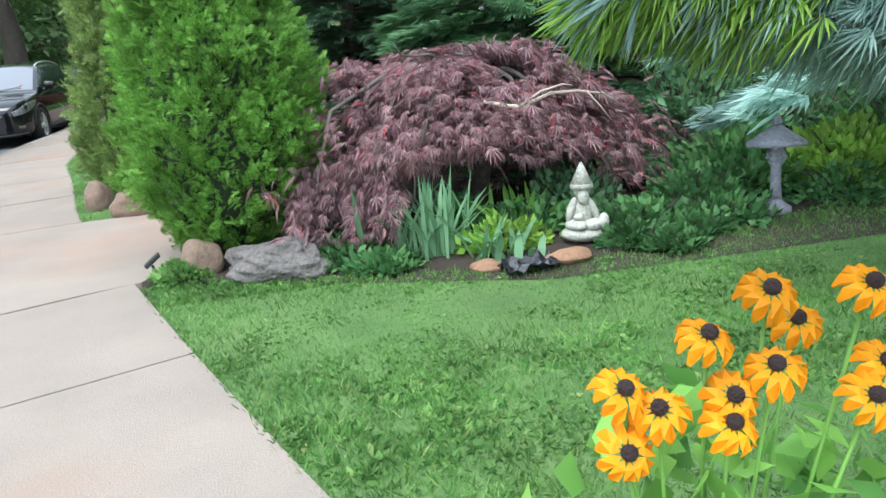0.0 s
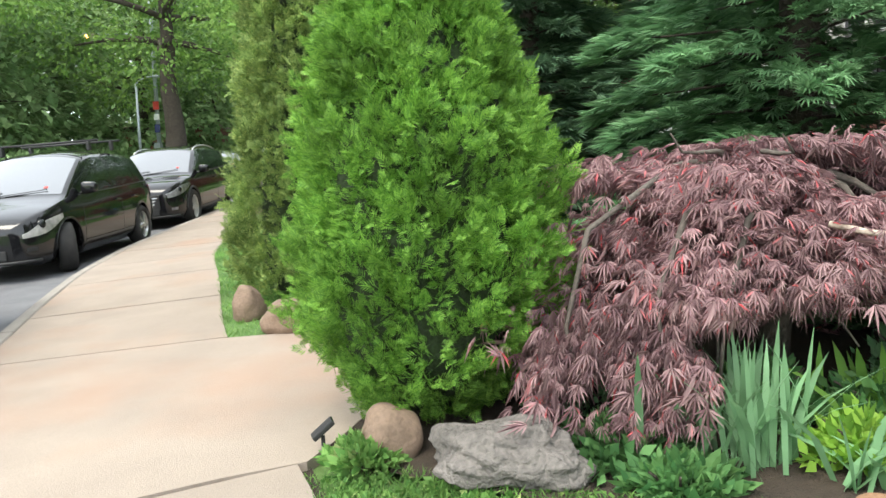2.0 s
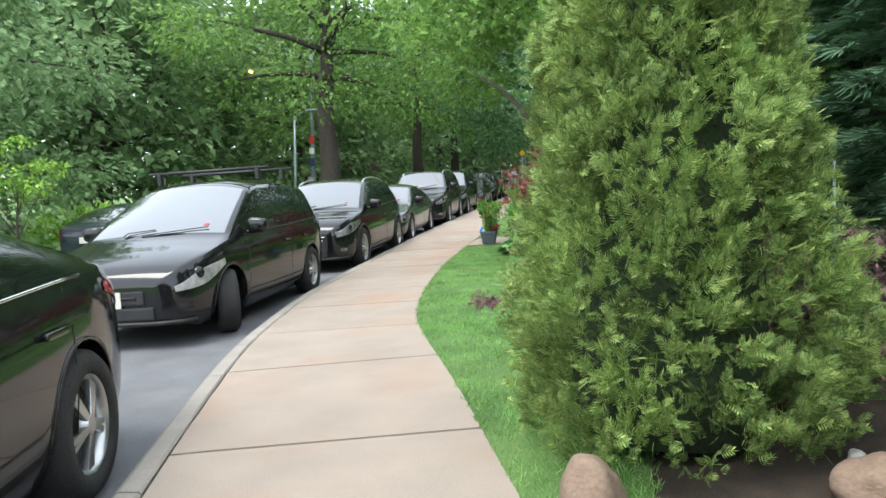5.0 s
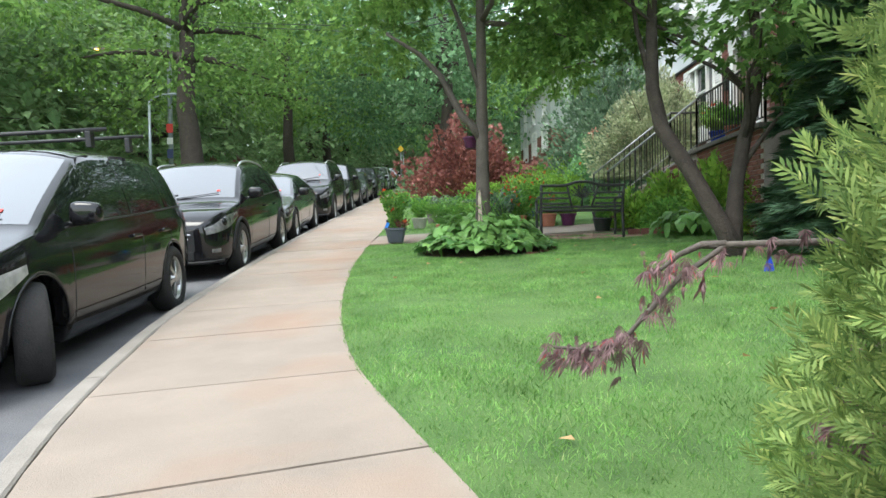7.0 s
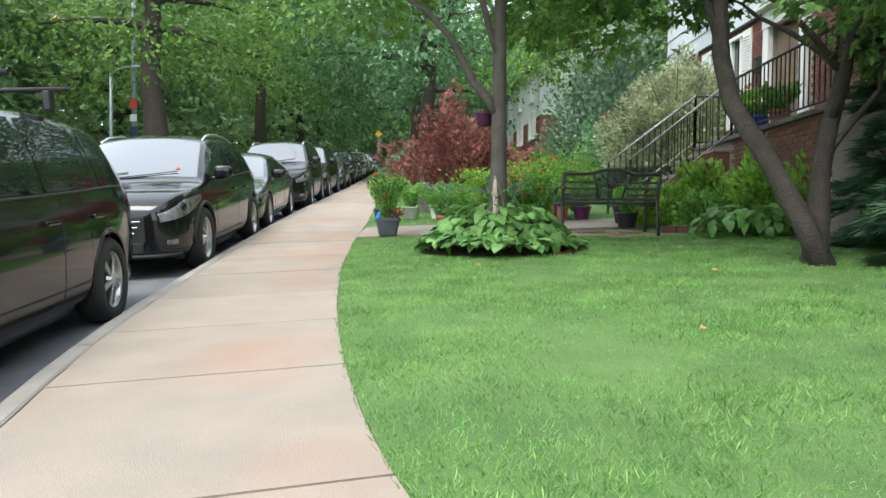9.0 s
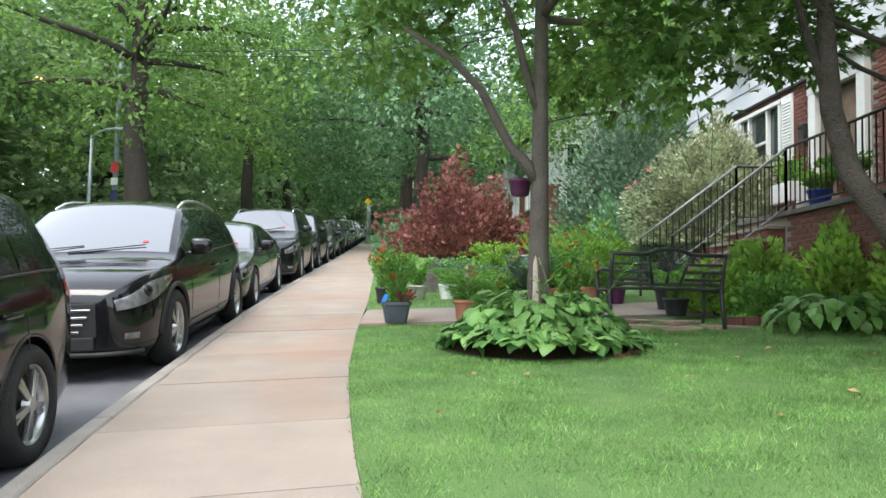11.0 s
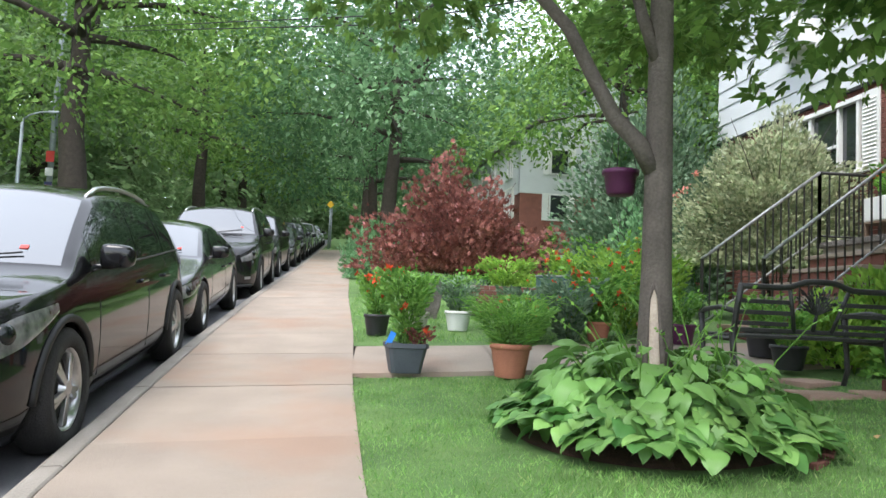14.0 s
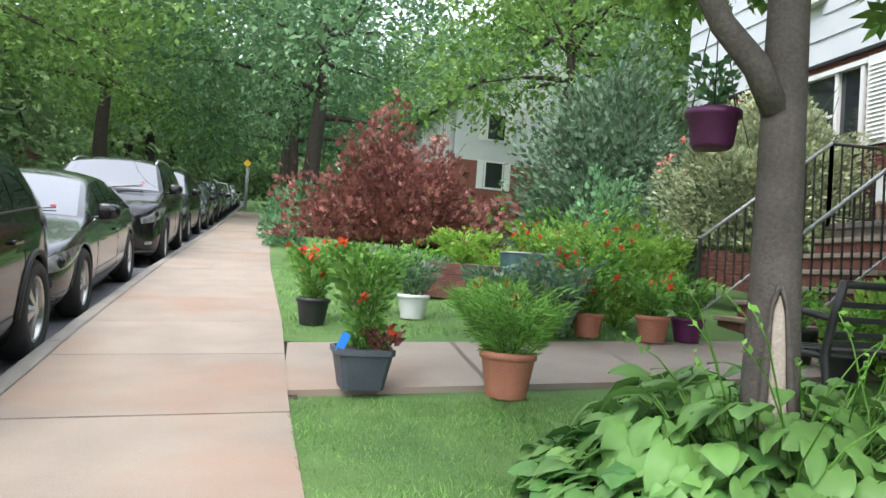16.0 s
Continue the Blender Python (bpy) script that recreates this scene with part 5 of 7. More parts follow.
    for k in range(120):
        ob = new("pebble", me)
        x, y = random.uniform(-0.98, 0.2), random.uniform(8.52, 9.15)
        s = random.uniform(0.015, 0.032)
        ob.matrix_basis = pose(x, y, G(x, y) + 0.02 + s * 0.3, 0, 0, random.uniform(0, 360)) @ Matrix.Diagonal((s * 1.4, s, s * 0.7, 1))
        ob.parent = root


pebbles()


# black sheeting scraps
def sheeting():
    np.random.seed(2)
    v, f = [], []
    n = 9
    for i in range(n):
        for j in range(n):
            u, w = i / (n - 1) - 0.5, j / (n - 1) - 0.5
            v.append((u * 0.26, w * 0.16, 0.04 + 0.07 * noise.noise((u * 6, w * 6, 1)) + 0.03 * noise.noise((u * 17, w * 17, 2))))
    for i in range(n - 1):
        for j in range(n - 1):
            f.append((i * n + j, (i + 1) * n + j, (i + 1) * n + j + 1, i * n + j + 1))
    ob = obj("plastic_scrap", v, f, M["black_film"])
    md = ob.modifiers.new("thick", "SOLIDIFY")
    md.thickness = 0.004
    ob.matrix_basis = pose(1.03, 5.30, G(1.03, 5.30) + 0.0, 0, 0, 12)
    tagged(ob, "crumpled black plastic scrap on the soil", "plastic sheet")


sheeting()


# ---- seated garden statue, one plain cast body ----
def statue():
    x, y = 1.40, 5.66
    bm = bmesh.new()

    def blob(at, size, turn=(0, 0, 0)):
        bmesh.ops.create_icosphere(bm, subdivisions=3, radius=1, matrix=pose(*at, *turn) @ Matrix.Diagonal((*size, 1)))

    blob((0, 0, 0.03), (0.13, 0.11, 0.05))
    blob((0, 0.01, 0.155), (0.062, 0.055, 0.10))
    blob((-0.045, -0.035, 0.085), (0.055, 0.085, 0.035), (0, 0, 25))
    blob((0.06, -0.03, 0.085), (0.055, 0.085, 0.035), (0, 0, -35))
    blob((0.115, -0.045, 0.10), (0.032, 0.03, 0.05))
    blob((-0.065, -0.01, 0.175), (0.026, 0.03, 0.075), (0, 20, 0))
    blob((0.062, -0.01, 0.17), (0.024, 0.03, 0.075), (0, -25, 0))
    blob((-0.03, -0.055, 0.135), (0.04, 0.025, 0.022), (0, 0, 30))
    blob((0, -0.005, 0.285), (0.05, 0.05, 0.052))
    blob((0, -0.04, 0.245), (0.034, 0.028, 0.045))
    bmesh.ops.create_cone(bm, cap_ends=True, segments=20, radius1=0.068, radius2=0.006, depth=0.13, matrix=Matrix.Translation((0, 0.0, 0.375)))
    bmesh.ops.create_cone(bm, cap_ends=True, segments=20, radius1=0.07, radius2=0.066, depth=0.025, matrix=Matrix.Translation((0, 0, 0.305)))
    ob = part("statue", bm, M["statue"], None, "", True)
    ob.matrix_basis = pose(x, y, G(x, y) + 0.02, 0, 0, -6) @ Matrix.Diagonal((0.88, 0.88, 0.9, 1))
    tagged(ob, "weathered cast stone gnome seated with a pointed hat", "statue")


statue()


def pagoda_lantern():
    x, y = 2.50, 5.74
    root = thing("garden_lantern", "grey stone pagoda lantern on a slim post", "lantern", (x, y, G(x, y)))
    root.scale = (0.84, 0.84, 0.84)
    lathe("base", [(0.10, -0.02), (0.10, 0.04), (0.05, 0.07), (0.04, 0.09)], M["lantern"], root, 8)
    lathe("post", [(0.04, 0.08), (0.032, 0.2), (0.032, 0.30), (0.06, 0.35)], M["lantern"], root, 10)
    lathe("light_box", [(0.075, 0.35), (0.07, 0.36), (0.06, 0.42), (0.075, 0.44)], M["lantern"], root, 6)
    lathe("roof", [(0.20, 0.43), (0.205, 0.45), (0.14, 0.49), (0.07, 0.535), (0.03, 0.56)], M["lantern"], root, 6)
    lathe("finial", [(0.02, 0.555), (0.032, 0.585), (0.02, 0.62), (0.004, 0.655)], M["lantern"], root, 12)


pagoda_lantern()


def solar_light():
    x, y = -0.88, 6.04
    root = thing("solar_light", "small black solar path light tilted on a spike", "solar light", (x, y, G(x, y)), 20)
    tube("spike", [(0, 0, -0.08), (0, 0, 0.07)], 0.008, M["plastic"], root)
    box("head", (0.10, 0.06, 0.022), (0, 0, 0.095), M["plastic"], root, 0.006, "", Matrix.Rotation(radians(-38), 4, "Y"))
    box("panel", (0.08, 0.05, 0.004), (0.008, 0, 0.108), M["glass"], root, 0.0, "", Matrix.Rotation(radians(-38), 4, "Y"))


solar_light()


# ---- bed plants ----
def blades(name, label, at, n, height, leaf, seed, width=1.0, lean=0.6):
    """A fan of sword leaves, each bending outwards."""
    np.random.seed(seed)
    random.seed(seed)
    root = thing(name, label, "plant", (at[0], at[1], G(*at)))
    v0 = [(-0.5, 0, 0), (0.5, 0, 0), (-0.6, 0.4, 0.0), (0.6, 0.4, 0.0), (-0.42, 0.75, 0), (0.42, 0.75, 0), (0, 1, 0)]
    for k in range(n):
        a = random.uniform(0, 6.28)
        t = random.uniform(0.05, lean)
        h = height * random.uniform(0.6, 1.1)
        w = 0.034 * width * random.uniform(0.7, 1.2)
        c, s = math.cos(a), math.sin(a)
        bx, by = random.gauss(0, 0.10), random.gauss(0, 0.08)
        v = []
        for x, u, _ in v0:
            out = t * h * u * (0.5 + 0.7 * u)
            z = h * u * (1 - 0.35 * t * u)
            v.append((bx + c * out - s * x * w, by + s * out + c * x * w, z))
        obj("leaf", v, [(0, 1, 3, 2), (2, 3, 5, 4), (4, 5, 6)], leaf, root)
    return root


blades("iris_clump", "tall grey-green sword-leaved iris clump", (0.62, 5.80), 75, 0.44, M["iris"], 3, 0.62, 0.75)
blades("lily_clump", "arching bright green strap-leaved lily", (0.92, 5.56), 22, 0.24, M["iris"], 4, 1.0, 1.2)
blades("lily_clump", "arching bright green strap-leaved lily", (1.12, 6.0), 20, 0.30, M["shrub"], 6, 1.1, 0.9)
for k, (x, y, r, h, leaf) in enumerate(((0.2, 5.85, 0.28, 0.16, "shrub"), (0.75, 6.15, 0.35, 0.25, "shrub"), (1.2, 6.0, 0.32, 0.20, "shrub"), (1.75, 5.75, 0.35, 0.20, "shrub"), (1.62, 5.5, 0.18, 0.12, "shrub"), (2.15, 6.0, 0.4, 0.32, "shrub"), (2.6, 6.35, 0.5, 0.5, "shrub"),
                                       (3.2, 6.15, 0.55, 0.45, "lime"), (3.8, 6.5, 0.6, 0.7, "shrub"), (1.9, 7.3, 0.6, 0.7, "conifer"), (2.8, 7.4, 0.7, 1.1, "conifer"), (3.6, 7.6, 0.7, 1.2, "conifer"), (4.4, 7.2, 0.8, 1.0, "shrub"), (-0.7, 5.93, 0.14, 0.09, "grass"), (2.2, 5.72, 0.3, 0.16, "shrub"), (2.95, 5.85, 0.35, 0.22, "shrub"), (3.45, 5.8, 0.35, 0.25, "lime"), (0.35, 5.62, 0.2, 0.10, "shrub"), (1.75, 5.35, 0.16, 0.10, "shrub"), (1.0, 5.75, 0.25, 0.16, "lime"), (1.95, 5.55, 0.2, 0.12, "shrub"), (1.5, 6.2, 0.4, 0.35, "conifer"), (0.2, 6.3, 0.35, 0.3, "conifer"))):
    clump("groundcover", "low leafy green groundcover in the bed", (x, y), (r, r * 0.8, h), M["cover" if leaf == "shrub" else leaf], 900 if r < 0.5 else 2200, 0.055 if r < 0.5 else 0.075, 80 + k, category="plant")
conifer("blue_spruce", "blue-grey spruce with hanging boughs at the lawn", (3.35, 4.75), 5.5, 1.95, M["spruce"], 11000, 0.15, 35, low=0.13)


def near_bough():
    """A young spruce just off the lawn; one bough reaches out at head height."""
    x, y = 2.0, 2.85
    z = G(x, y)
    root = thing("young_spruce", "young blue-green spruce with a bough over the lawn", "tree", (x, y, z))
    tube("trunk", [(0, 0, -0.1), (0, 0, 1.2), (0, 0, 2.6)], [0.06, 0.045, 0.01], M["bark"], root)
    np.random.seed(77)
    ends = [(-1.44, -0.04, 1.05), (0.9, 0.3, 1.1), (0.3, -0.9, 1.2), (0.5, 0.7, 0.7), (-0.1, -0.7, 0.6), (0.4, -0.3, 1.8), (-0.5, 0.15, 1.75)]
    for k, e in enumerate(ends):
        a, b = Vector((0, 0, e[2] + 0.02)), Vector(e)
        d = (b - a).normalized()
        bough = tube("bough", [a, a.lerp(b, 0.5) + Vector((0, 0, 0.05)), b], [0.016, 0.011, 0.004], M["bark"], root, 6)
        n = int(3200 * (b - a).length)
        t = rand(n, 0.12, 1.0) ** 0.8
        side = rand(n, -1, 1) * 0.26 * (1.15 - t)
        base = np.array(a)[None] + t[:, None] * np.array(b - a)[None]
        base[:, 2] += 0.2 * t * (1 - t) - rand(n) ** 1.5 * 0.20 * np.sin(math.pi * np.clip(t * 0.9 + 0.08, 0, 1))
        cross = np.array((-d.y, d.x, 0.0))
        P = base + side[:, None] * cross
        D = np.array(d)[None] + (side * 2.5)[:, None] * cross + np.stack([rand(n, -0.3, 0.3), rand(n, -0.3, 0.3), rand(n, -1.3, 0.1)], axis=1)
        old = (t < 0.86) | (rand(n) < 0.35)
        scatter("needle_spray", *FINE, P[old], frames_from(D[old], rand(int(old.sum()), -1, 1)), 0.065 * rand(int(old.sum()), 0.6, 1.25), M["spruce"], bough)
        young = ~old
        scatter("new_growth", *FINE, P[young], frames_from(D[young], rand(int(young.sum()), -1, 1)), 0.065 * rand(int(young.sum()), 0.6, 1.25), M["lime"], bough)


near_bough()


# ---- black-eyed Susans ----
def daisy(root, head, tilt, seed):
    random.seed(seed)
    m = Matrix.Translation(head) @ Euler(tilt).to_matrix().to_4x4()
    bm = bmesh.new()
    n = 11
    for k in range(n):
        a = 2 * math.pi * k / n + random.uniform(-0.08, 0.08)
        r = Matrix.Rotation(a, 4, "Z")
        le = 0.030 * random.uniform(0.85, 1.1)
        pts = [(0.008, 0.0, 0), (0.02, 0.0065, 0.001), (0.02 + le * 0.5, 0.0075, -0.007), (0.006 + le, 0.0025, -0.024), (0.006 + le, -0.0025, -0.024), (0.02 + le * 0.5, -0.0075, -0.007), (0.02, -0.0065, 0.001)]
        bm.faces.new([bm.verts.new(m @ r @ Vector(p)) for p in pts])
    flower = part("flower", bm, M["petal_yellow"], root, "golden yellow ray petals round a dark cone")
    bm = bmesh.new()
    bmesh.ops.create_icosphere(bm, subdivisions=2, radius=0.011, matrix=m @ Matrix.Translation((0, 0, 0.005)) @ Matrix.Diagonal((1, 1, 0.95, 1)))
    part("cone", bm, M["cone"], flower, "", True)


def susans():
    x0, y0 = 0.76, 2.92
    z0 = G(x0, y0)
    root = thing("black_eyed_susan", "clump of golden black-eyed susan daisies in bloom", "flowers", (x0, y0, z0))
    heads = [(0.782, 2.882, 0.996), (0.703, 2.88, 0.948), (0.598, 2.879, 0.891), (0.638, 2.87, 0.865), (0.723, 2.857, 0.843), (0.596, 2.864, 0.817), (0.784, 2.87, 0.904), (0.731, 2.87, 0.872), (0.903, 2.87, 0.995), (0.894, 2.844, 0.863), (0.86, 2.95, 0.93), (0.95, 2.9, 0.88)]
    for k, h in enumerate(heads):
        p = Vector(h) - Vector((x0, y0, z0))
        daisy(root, p, (random.uniform(0.5, 1.1), random.uniform(-0.4, 0.3), 0), 30 + k)
        tube("stem", [(p.x * 0.35, p.y * 0.5 + 0.06, 0), (p.x * 0.7, p.y * 0.6 + 0.04, p.z * 0.55), (p.x, p.y + 0.006, p.z - 0.004)], [0.004, 0.003, 0.0025], M["shrub"], root, 5)
    np.random.seed(12)
    n = 260
    pos = np.stack([np.random.normal(0.05, 0.12, n), np.random.normal(0.08, 0.09, n), rand(n, 0.02, 0.5)], axis=1)
    scatter("foliage", *LEAF, pos, frames_from(np.stack([rand(n, -1, 1), rand(n, -1, 1), rand(n, -0.2, 0.9)], axis=1), rand(n, 0, 6.28)), 0.085 * rand(n, 0.6, 1.2), M["shrub"], root)


susans()


# ---- bird house rack ----
def bird_rack():
    x, y = -0.58, 8.85
    root = thing("plant_rack", "black wire rack that holds bird houses", "rack", (x, y, G(x, y)), -12)
    for px_ in (-0.16, 0.16):
        for py in (-0.1, 0.1):
            tube("leg", [(px_, py, 0), (px_, py, 0.68)], 0.006, M["iron"], root, 6)
    for z in (0.05, 0.31, 0.565):
        bm = bmesh.new()
        for k in range(7):
            box_bm(bm, (0.34, 0.005, 0.005), (0, -0.1 + 0.033 * k, z))
        box_bm(bm, (0.005, 0.21, 0.005), (-0.165, 0, z))
        box_bm(bm, (0.005, 0.21, 0.005), (0.165, 0, z))
        part("shelf", bm, M["iron"], root)
    tube("hoop", [(0.16 * math.cos(a), 0.1, 0.68 + 0.10 * math.sin(a)) for a in np.linspace(0, math.pi, 9)], 0.006, M["iron"], root, 6)
    g = G(x, y)

    def house(name, label, z, paint, roof_paint, s):
        r = thing(name, label, "bird house", (x, y, g + z), 42)
        bm = bmesh.new()
        w, d, h = 0.09 * s, 0.075 * s, 0.12 * s
        vs = [bm.verts.new(p) for p in ((-w, -d, 0), (w, -d, 0), (w, -d, h), (0, -d, h + 0.07 * s), (-w, -d, h))]
        ws = [bm.verts.new((p.co.x, d, p.co.z)) for p in vs]
        bm.faces.new(vs)
        bm.faces.new(list(reversed(ws)))
        for i in range(5):
            bm.faces.new((vs[i], ws[i], ws[(i + 1) % 5], vs[(i + 1) % 5]))
        bmesh.ops.recalc_face_normals(bm, faces=bm.faces)
        part("body", bm, paint, r)
        for sd in (1, -1):
            box("roof_panel", (0.13 * s, 0.18 * s, 0.012), (sd * 0.052 * s, 0, h + 0.043 * s), roof_paint, r, 0.003, "", Matrix.Rotation(sd * math.atan2(0.07, 0.09), 4, "Y"))
        bm = bmesh.new()
        if paint == M["orange"]:
            box_bm(bm, (0.075 * s, 0.008, 0.055 * s), (0.01, -d - 0.001, h * 0.42), 0.003)
            for k in range(9):
                box("leaf_patch", (0.022, 0.004, 0.03), (-w + 0.02 + 0.017 * (k % 5), -d - 0.003, h * (0.12 + 0.75 * ((k * 0.618) % 1))), M["shrub"], r, 0.0, "", Matrix.Rotation(0.7 * k, 4, "Y")) if (k % 5) not in (2, 3) else None
        else:
            bmesh.ops.create_cone(bm, cap_ends=True, segments=18, radius1=0.024 * s, radius2=0.024 * s, depth=0.006, matrix=Matrix.Translation((0, -d - 0.001, h * 0.7)) @ Matrix.Rotation(radians(90), 4, "X"))
        part("entry_hole", bm, M["black_pot"], r)

    house("bird_house", "white wooden bird house with a pitched roof", 0.57, M["white"], M["white"], 1.15)
    house("bird_house", "orange bird house with green painted leaves", 0.315, M["orange"], M["orange"], 0.95)
    r = thing("bird_house", "white round ceramic bird house on the rack", "bird house", (x, y, g + 0.055), 0)
    lathe("body", [(0.045, 0), (0.065, 0.02), (0.078, 0.06), (0.082, 0.105), (0.076, 0.155), (0.06, 0.16)], M["white"], r, 24)
    lathe("glazed_band", [(0.050, 0.003), (0.0675, 0.02), (0.0805, 0.06), (0.0835, 0.085), (0.0825, 0.09), (0.078, 0.09)], M["pink"], r, 24, label="pink glazed lower half")
    lathe("lid", [(0.088, 0.152), (0.086, 0.162), (0.05, 0.20), (0.012, 0.222), (0.008, 0.235)], M["white"], r, 24)
    bm = bmesh.new()
    bmesh.ops.create_cone(bm, cap_ends=True, segments=16, radius1=0.018, radius2=0.018, depth=0.012, matrix=Matrix.Rotation(radians(42), 4, "Z") @ Matrix.Translation((0, -0.080, 0.122)) @ Matrix.Rotation(radians(90), 4, "X"))
    part("entry_hole", bm, M["black_pot"], r)


bird_rack()
tube_ob = tube("garden_stake", [(-0.98, 9.3, G(-0.98, 9.3) - 0.1), (-0.98, 9.3, G(-0.98, 9.3) + 1.2)], 0.007, M["galv"])
tagged(tube_ob, "thin grey garden stake standing in the bed", "stake")


# ---- the brick house with the stoop ----
def panel_wall(root, name, x, y0, y1, z0, z1, holes, material, thick=0.25):
    """A wall in the plane x, with real openings (y0, y1, z0, z1) through it."""
    ys = sorted({y0, y1, *[h[0] for h in holes], *[h[1] for h in holes]})
    zs = sorted({z0, z1, *[h[2] for h in holes], *[h[3] for h in holes]})
    bm = bmesh.new()
    for a, b in zip(ys, ys[1:]):
        for c, d in zip(zs, zs[1:]):
            my, mz = (a + b) / 2, (c + d) / 2
            if not any(h[0] < my < h[1] and h[2] < mz < h[3] for h in holes):
                box_bm(bm, (thick, b - a, d - c), (x + thick / 2, my, mz))
    bmesh.ops.remove_doubles(bm, verts=bm.verts, dist=0.0005)
    return part(name, bm, material, root)


def brick_face(root, x, y0, y1, z0, z1, holes, limit=900):
    """Brick courses proud of the mortar, alike bricks sharing one mesh."""
    bm = bmesh.new()
    box_bm(bm, (0.02, 0.205, 0.058), (0, 0, 0), 0.003)
    me = bpy.data.meshes.new("brick")
    bm.to_mesh(me)
    bm.free()
    me.materials.append(M["brick"])
    spots, z, k = [], z1 - 0.036, 0
    while z > z0 + 0.03:
        y = y0 + 0.11 + (0.11 if k % 2 else 0)
        while y < y1 - 0.1:
            if not any(h[0] - 0.09 < y < h[1] + 0.09 and h[2] - 0.03 < z < h[3] + 0.03 for h in holes):
                spots.append((x, y, z))
            y += 0.216
        z -= 0.069
        k += 1
    near, rest = spots[:290], spots[290:]
    for p in near:
        ob = new("brick", me)
        ob.parent = root
        ob.location = p
    v, f = [], []
    for p in rest:
        b = len(v)
        v += [(p[0] - 0.01, p[1] + sy * 0.1025, p[2] + sz * 0.029) for sy, sz in ((-1, -1), (1, -1), (1, 1), (-1, 1))] + [(p[0] + 0.01, p[1] + sy * 0.1025, p[2] + sz * 0.029) for sy, sz in ((-1, -1), (1, -1), (1, 1), (-1, 1))]
        f += [(b, b + 3, b + 2, b + 1), (b, b + 1, b + 5, b + 4), (b + 2, b + 3, b + 7, b + 6), (b + 1, b + 2, b + 6, b + 5), (b + 3, b, b + 4, b + 7)]
    if v:
        tagged(obj("brickwork", v, f, M["brick"], root), kind="stuff")


def siding_face(root, x, y0, y1, z0, z1, holes, n):
    h = (z1 - z0) / n
    for k in range(n):
        a, b = z0 + k * h, z0 + (k + 1) * h
        cuts = [q for q in holes if q[2] < b - 0.02 and q[3] > a + 0.02]
        ys = [y0] + [v for q in sorted(cuts) for v in (q[0], q[1])] + [y1]
        for i in range(0, len(ys), 2):
            p, q = ys[i], ys[i + 1]
            if q - p < 0.02:
                continue
            v = [(x - 0.028, p, a), (x - 0.028, q, a), (x - 0.006, q, b), (x - 0.006, p, b), (x + 0.01, p, a), (x + 0.01, q, a), (x + 0.01, q, b), (x + 0.01, p, b)]
            obj("siding_board", v, [(0, 3, 2, 1), (0, 1, 5, 4), (2, 3, 7, 6), (1, 2, 6, 5), (3, 0, 4, 7)], M["siding"], root)


def window(root, x, y0, y1, z0, z1, mullions=(), bars=(), curtain=True):
    w = thing("window", "", "")
    w.parent = root
    for key in ("label", "category"):
        if key in w:
            del w[key]
    t = 0.06
    for name, size, at in (("window_sill", (0.16, y1 - y0 + 0.14, 0.05), (x - 0.03, (y0 + y1) / 2, z0 - 0.02)), ("window_head", (0.09, y1 - y0 + 0.10, 0.07), (x - 0.01, (y0 + y1) / 2, z1 + 0.01)),
                           ("window_jamb", (0.08, t, z1 - z0), (x, y0 + t / 2, (z0 + z1) / 2)), ("window_jamb", (0.08, t, z1 - z0), (x, y1 - t / 2, (z0 + z1) / 2))):
        box(name, size, at, M["white"], w, 0.006)
    for y in mullions:
        box("mullion", (0.07, 0.055, z1 - z0 - 0.02), (x + 0.01, y, (z0 + z1) / 2), M["white"], w, 0.005)
    for a, b, z in bars:
        box("glazing_bar", (0.05, b - a, 0.04), (x + 0.02, (a + b) / 2, z), M["white"], w, 0.004)
    edges = [y0 + t] + list(mullions) + [y1 - t]
    for a, b in zip(edges, edges[1:]):
        box("pane", (0.008, b - a, z1 - z0 - 0.03), (x + 0.045, (a + b) / 2, (z0 + z1) / 2), M["pane"], w)
    return w


def shutter(root, x, y0, y1, z0, z1):
    s = box("shutter", (0.03, y1 - y0, z1 - z0), (x - 0.02, (y0 + y1) / 2, (z0 + z1) / 2), M["white"], root, 0.004)
    n = int((z1 - z0 - 0.12) / 0.055)
    for k in range(n):
        box("louvre", (0.014, y1 - y0 - 0.09, 0.03), (x - 0.042, (y0 + y1) / 2, z0 + 0.08 + k * 0.055), M["white"], s, 0.0, "", Matrix.Rotation(radians(28), 4, "Y"))


def house_two():
    bx, by, bz, rz = 1.98, 23.5, 1.55, 3.4
    root = thing("house", "red brick house with white siding above and a stoop", "house", (bx, by, bz), rz)
    y0, y1, line_z, top = -8.5, 4.1, 3.84, 6.9
    win, door = (0.15, 1.62, 2.62, 3.66), (-2.0, -0.98, 1.47, 3.52)
    win0 = (-6.2, -4.6, 2.62, 3.66)
    up1, up2 = (0.9, 1.75, 4.75, 6.1), (-4.2, -3.2, 4.75, 6.1)
    panel_wall(root, "wall", 0.012, y0, y1, -1.0, line_z, [win, door, win0], M["mortar"])
    panel_wall(root, "upper_wall", 0.012, y0, y1, line_z, top, [up1, up2], M["white"])
    brick_face(root, 0.0, y0, y1, -0.2, line_z - 0.02, [win, door, win0, (-0.98, -0.80, 1.4, 3.75), (-2.2, -2.0, 1.4, 3.75)])
    siding_face(root, -0.02, y0 - 0.02, y1 + 0.02, line_z, top, [up1, up2], 9)
    box("drip_board", (0.06, y1 - y0 + 0.06, 0.05), (-0.03, (y0 + y1) / 2, line_z - 0.02), M["plastic"], root, 0.004, "dark drip edge under the siding")
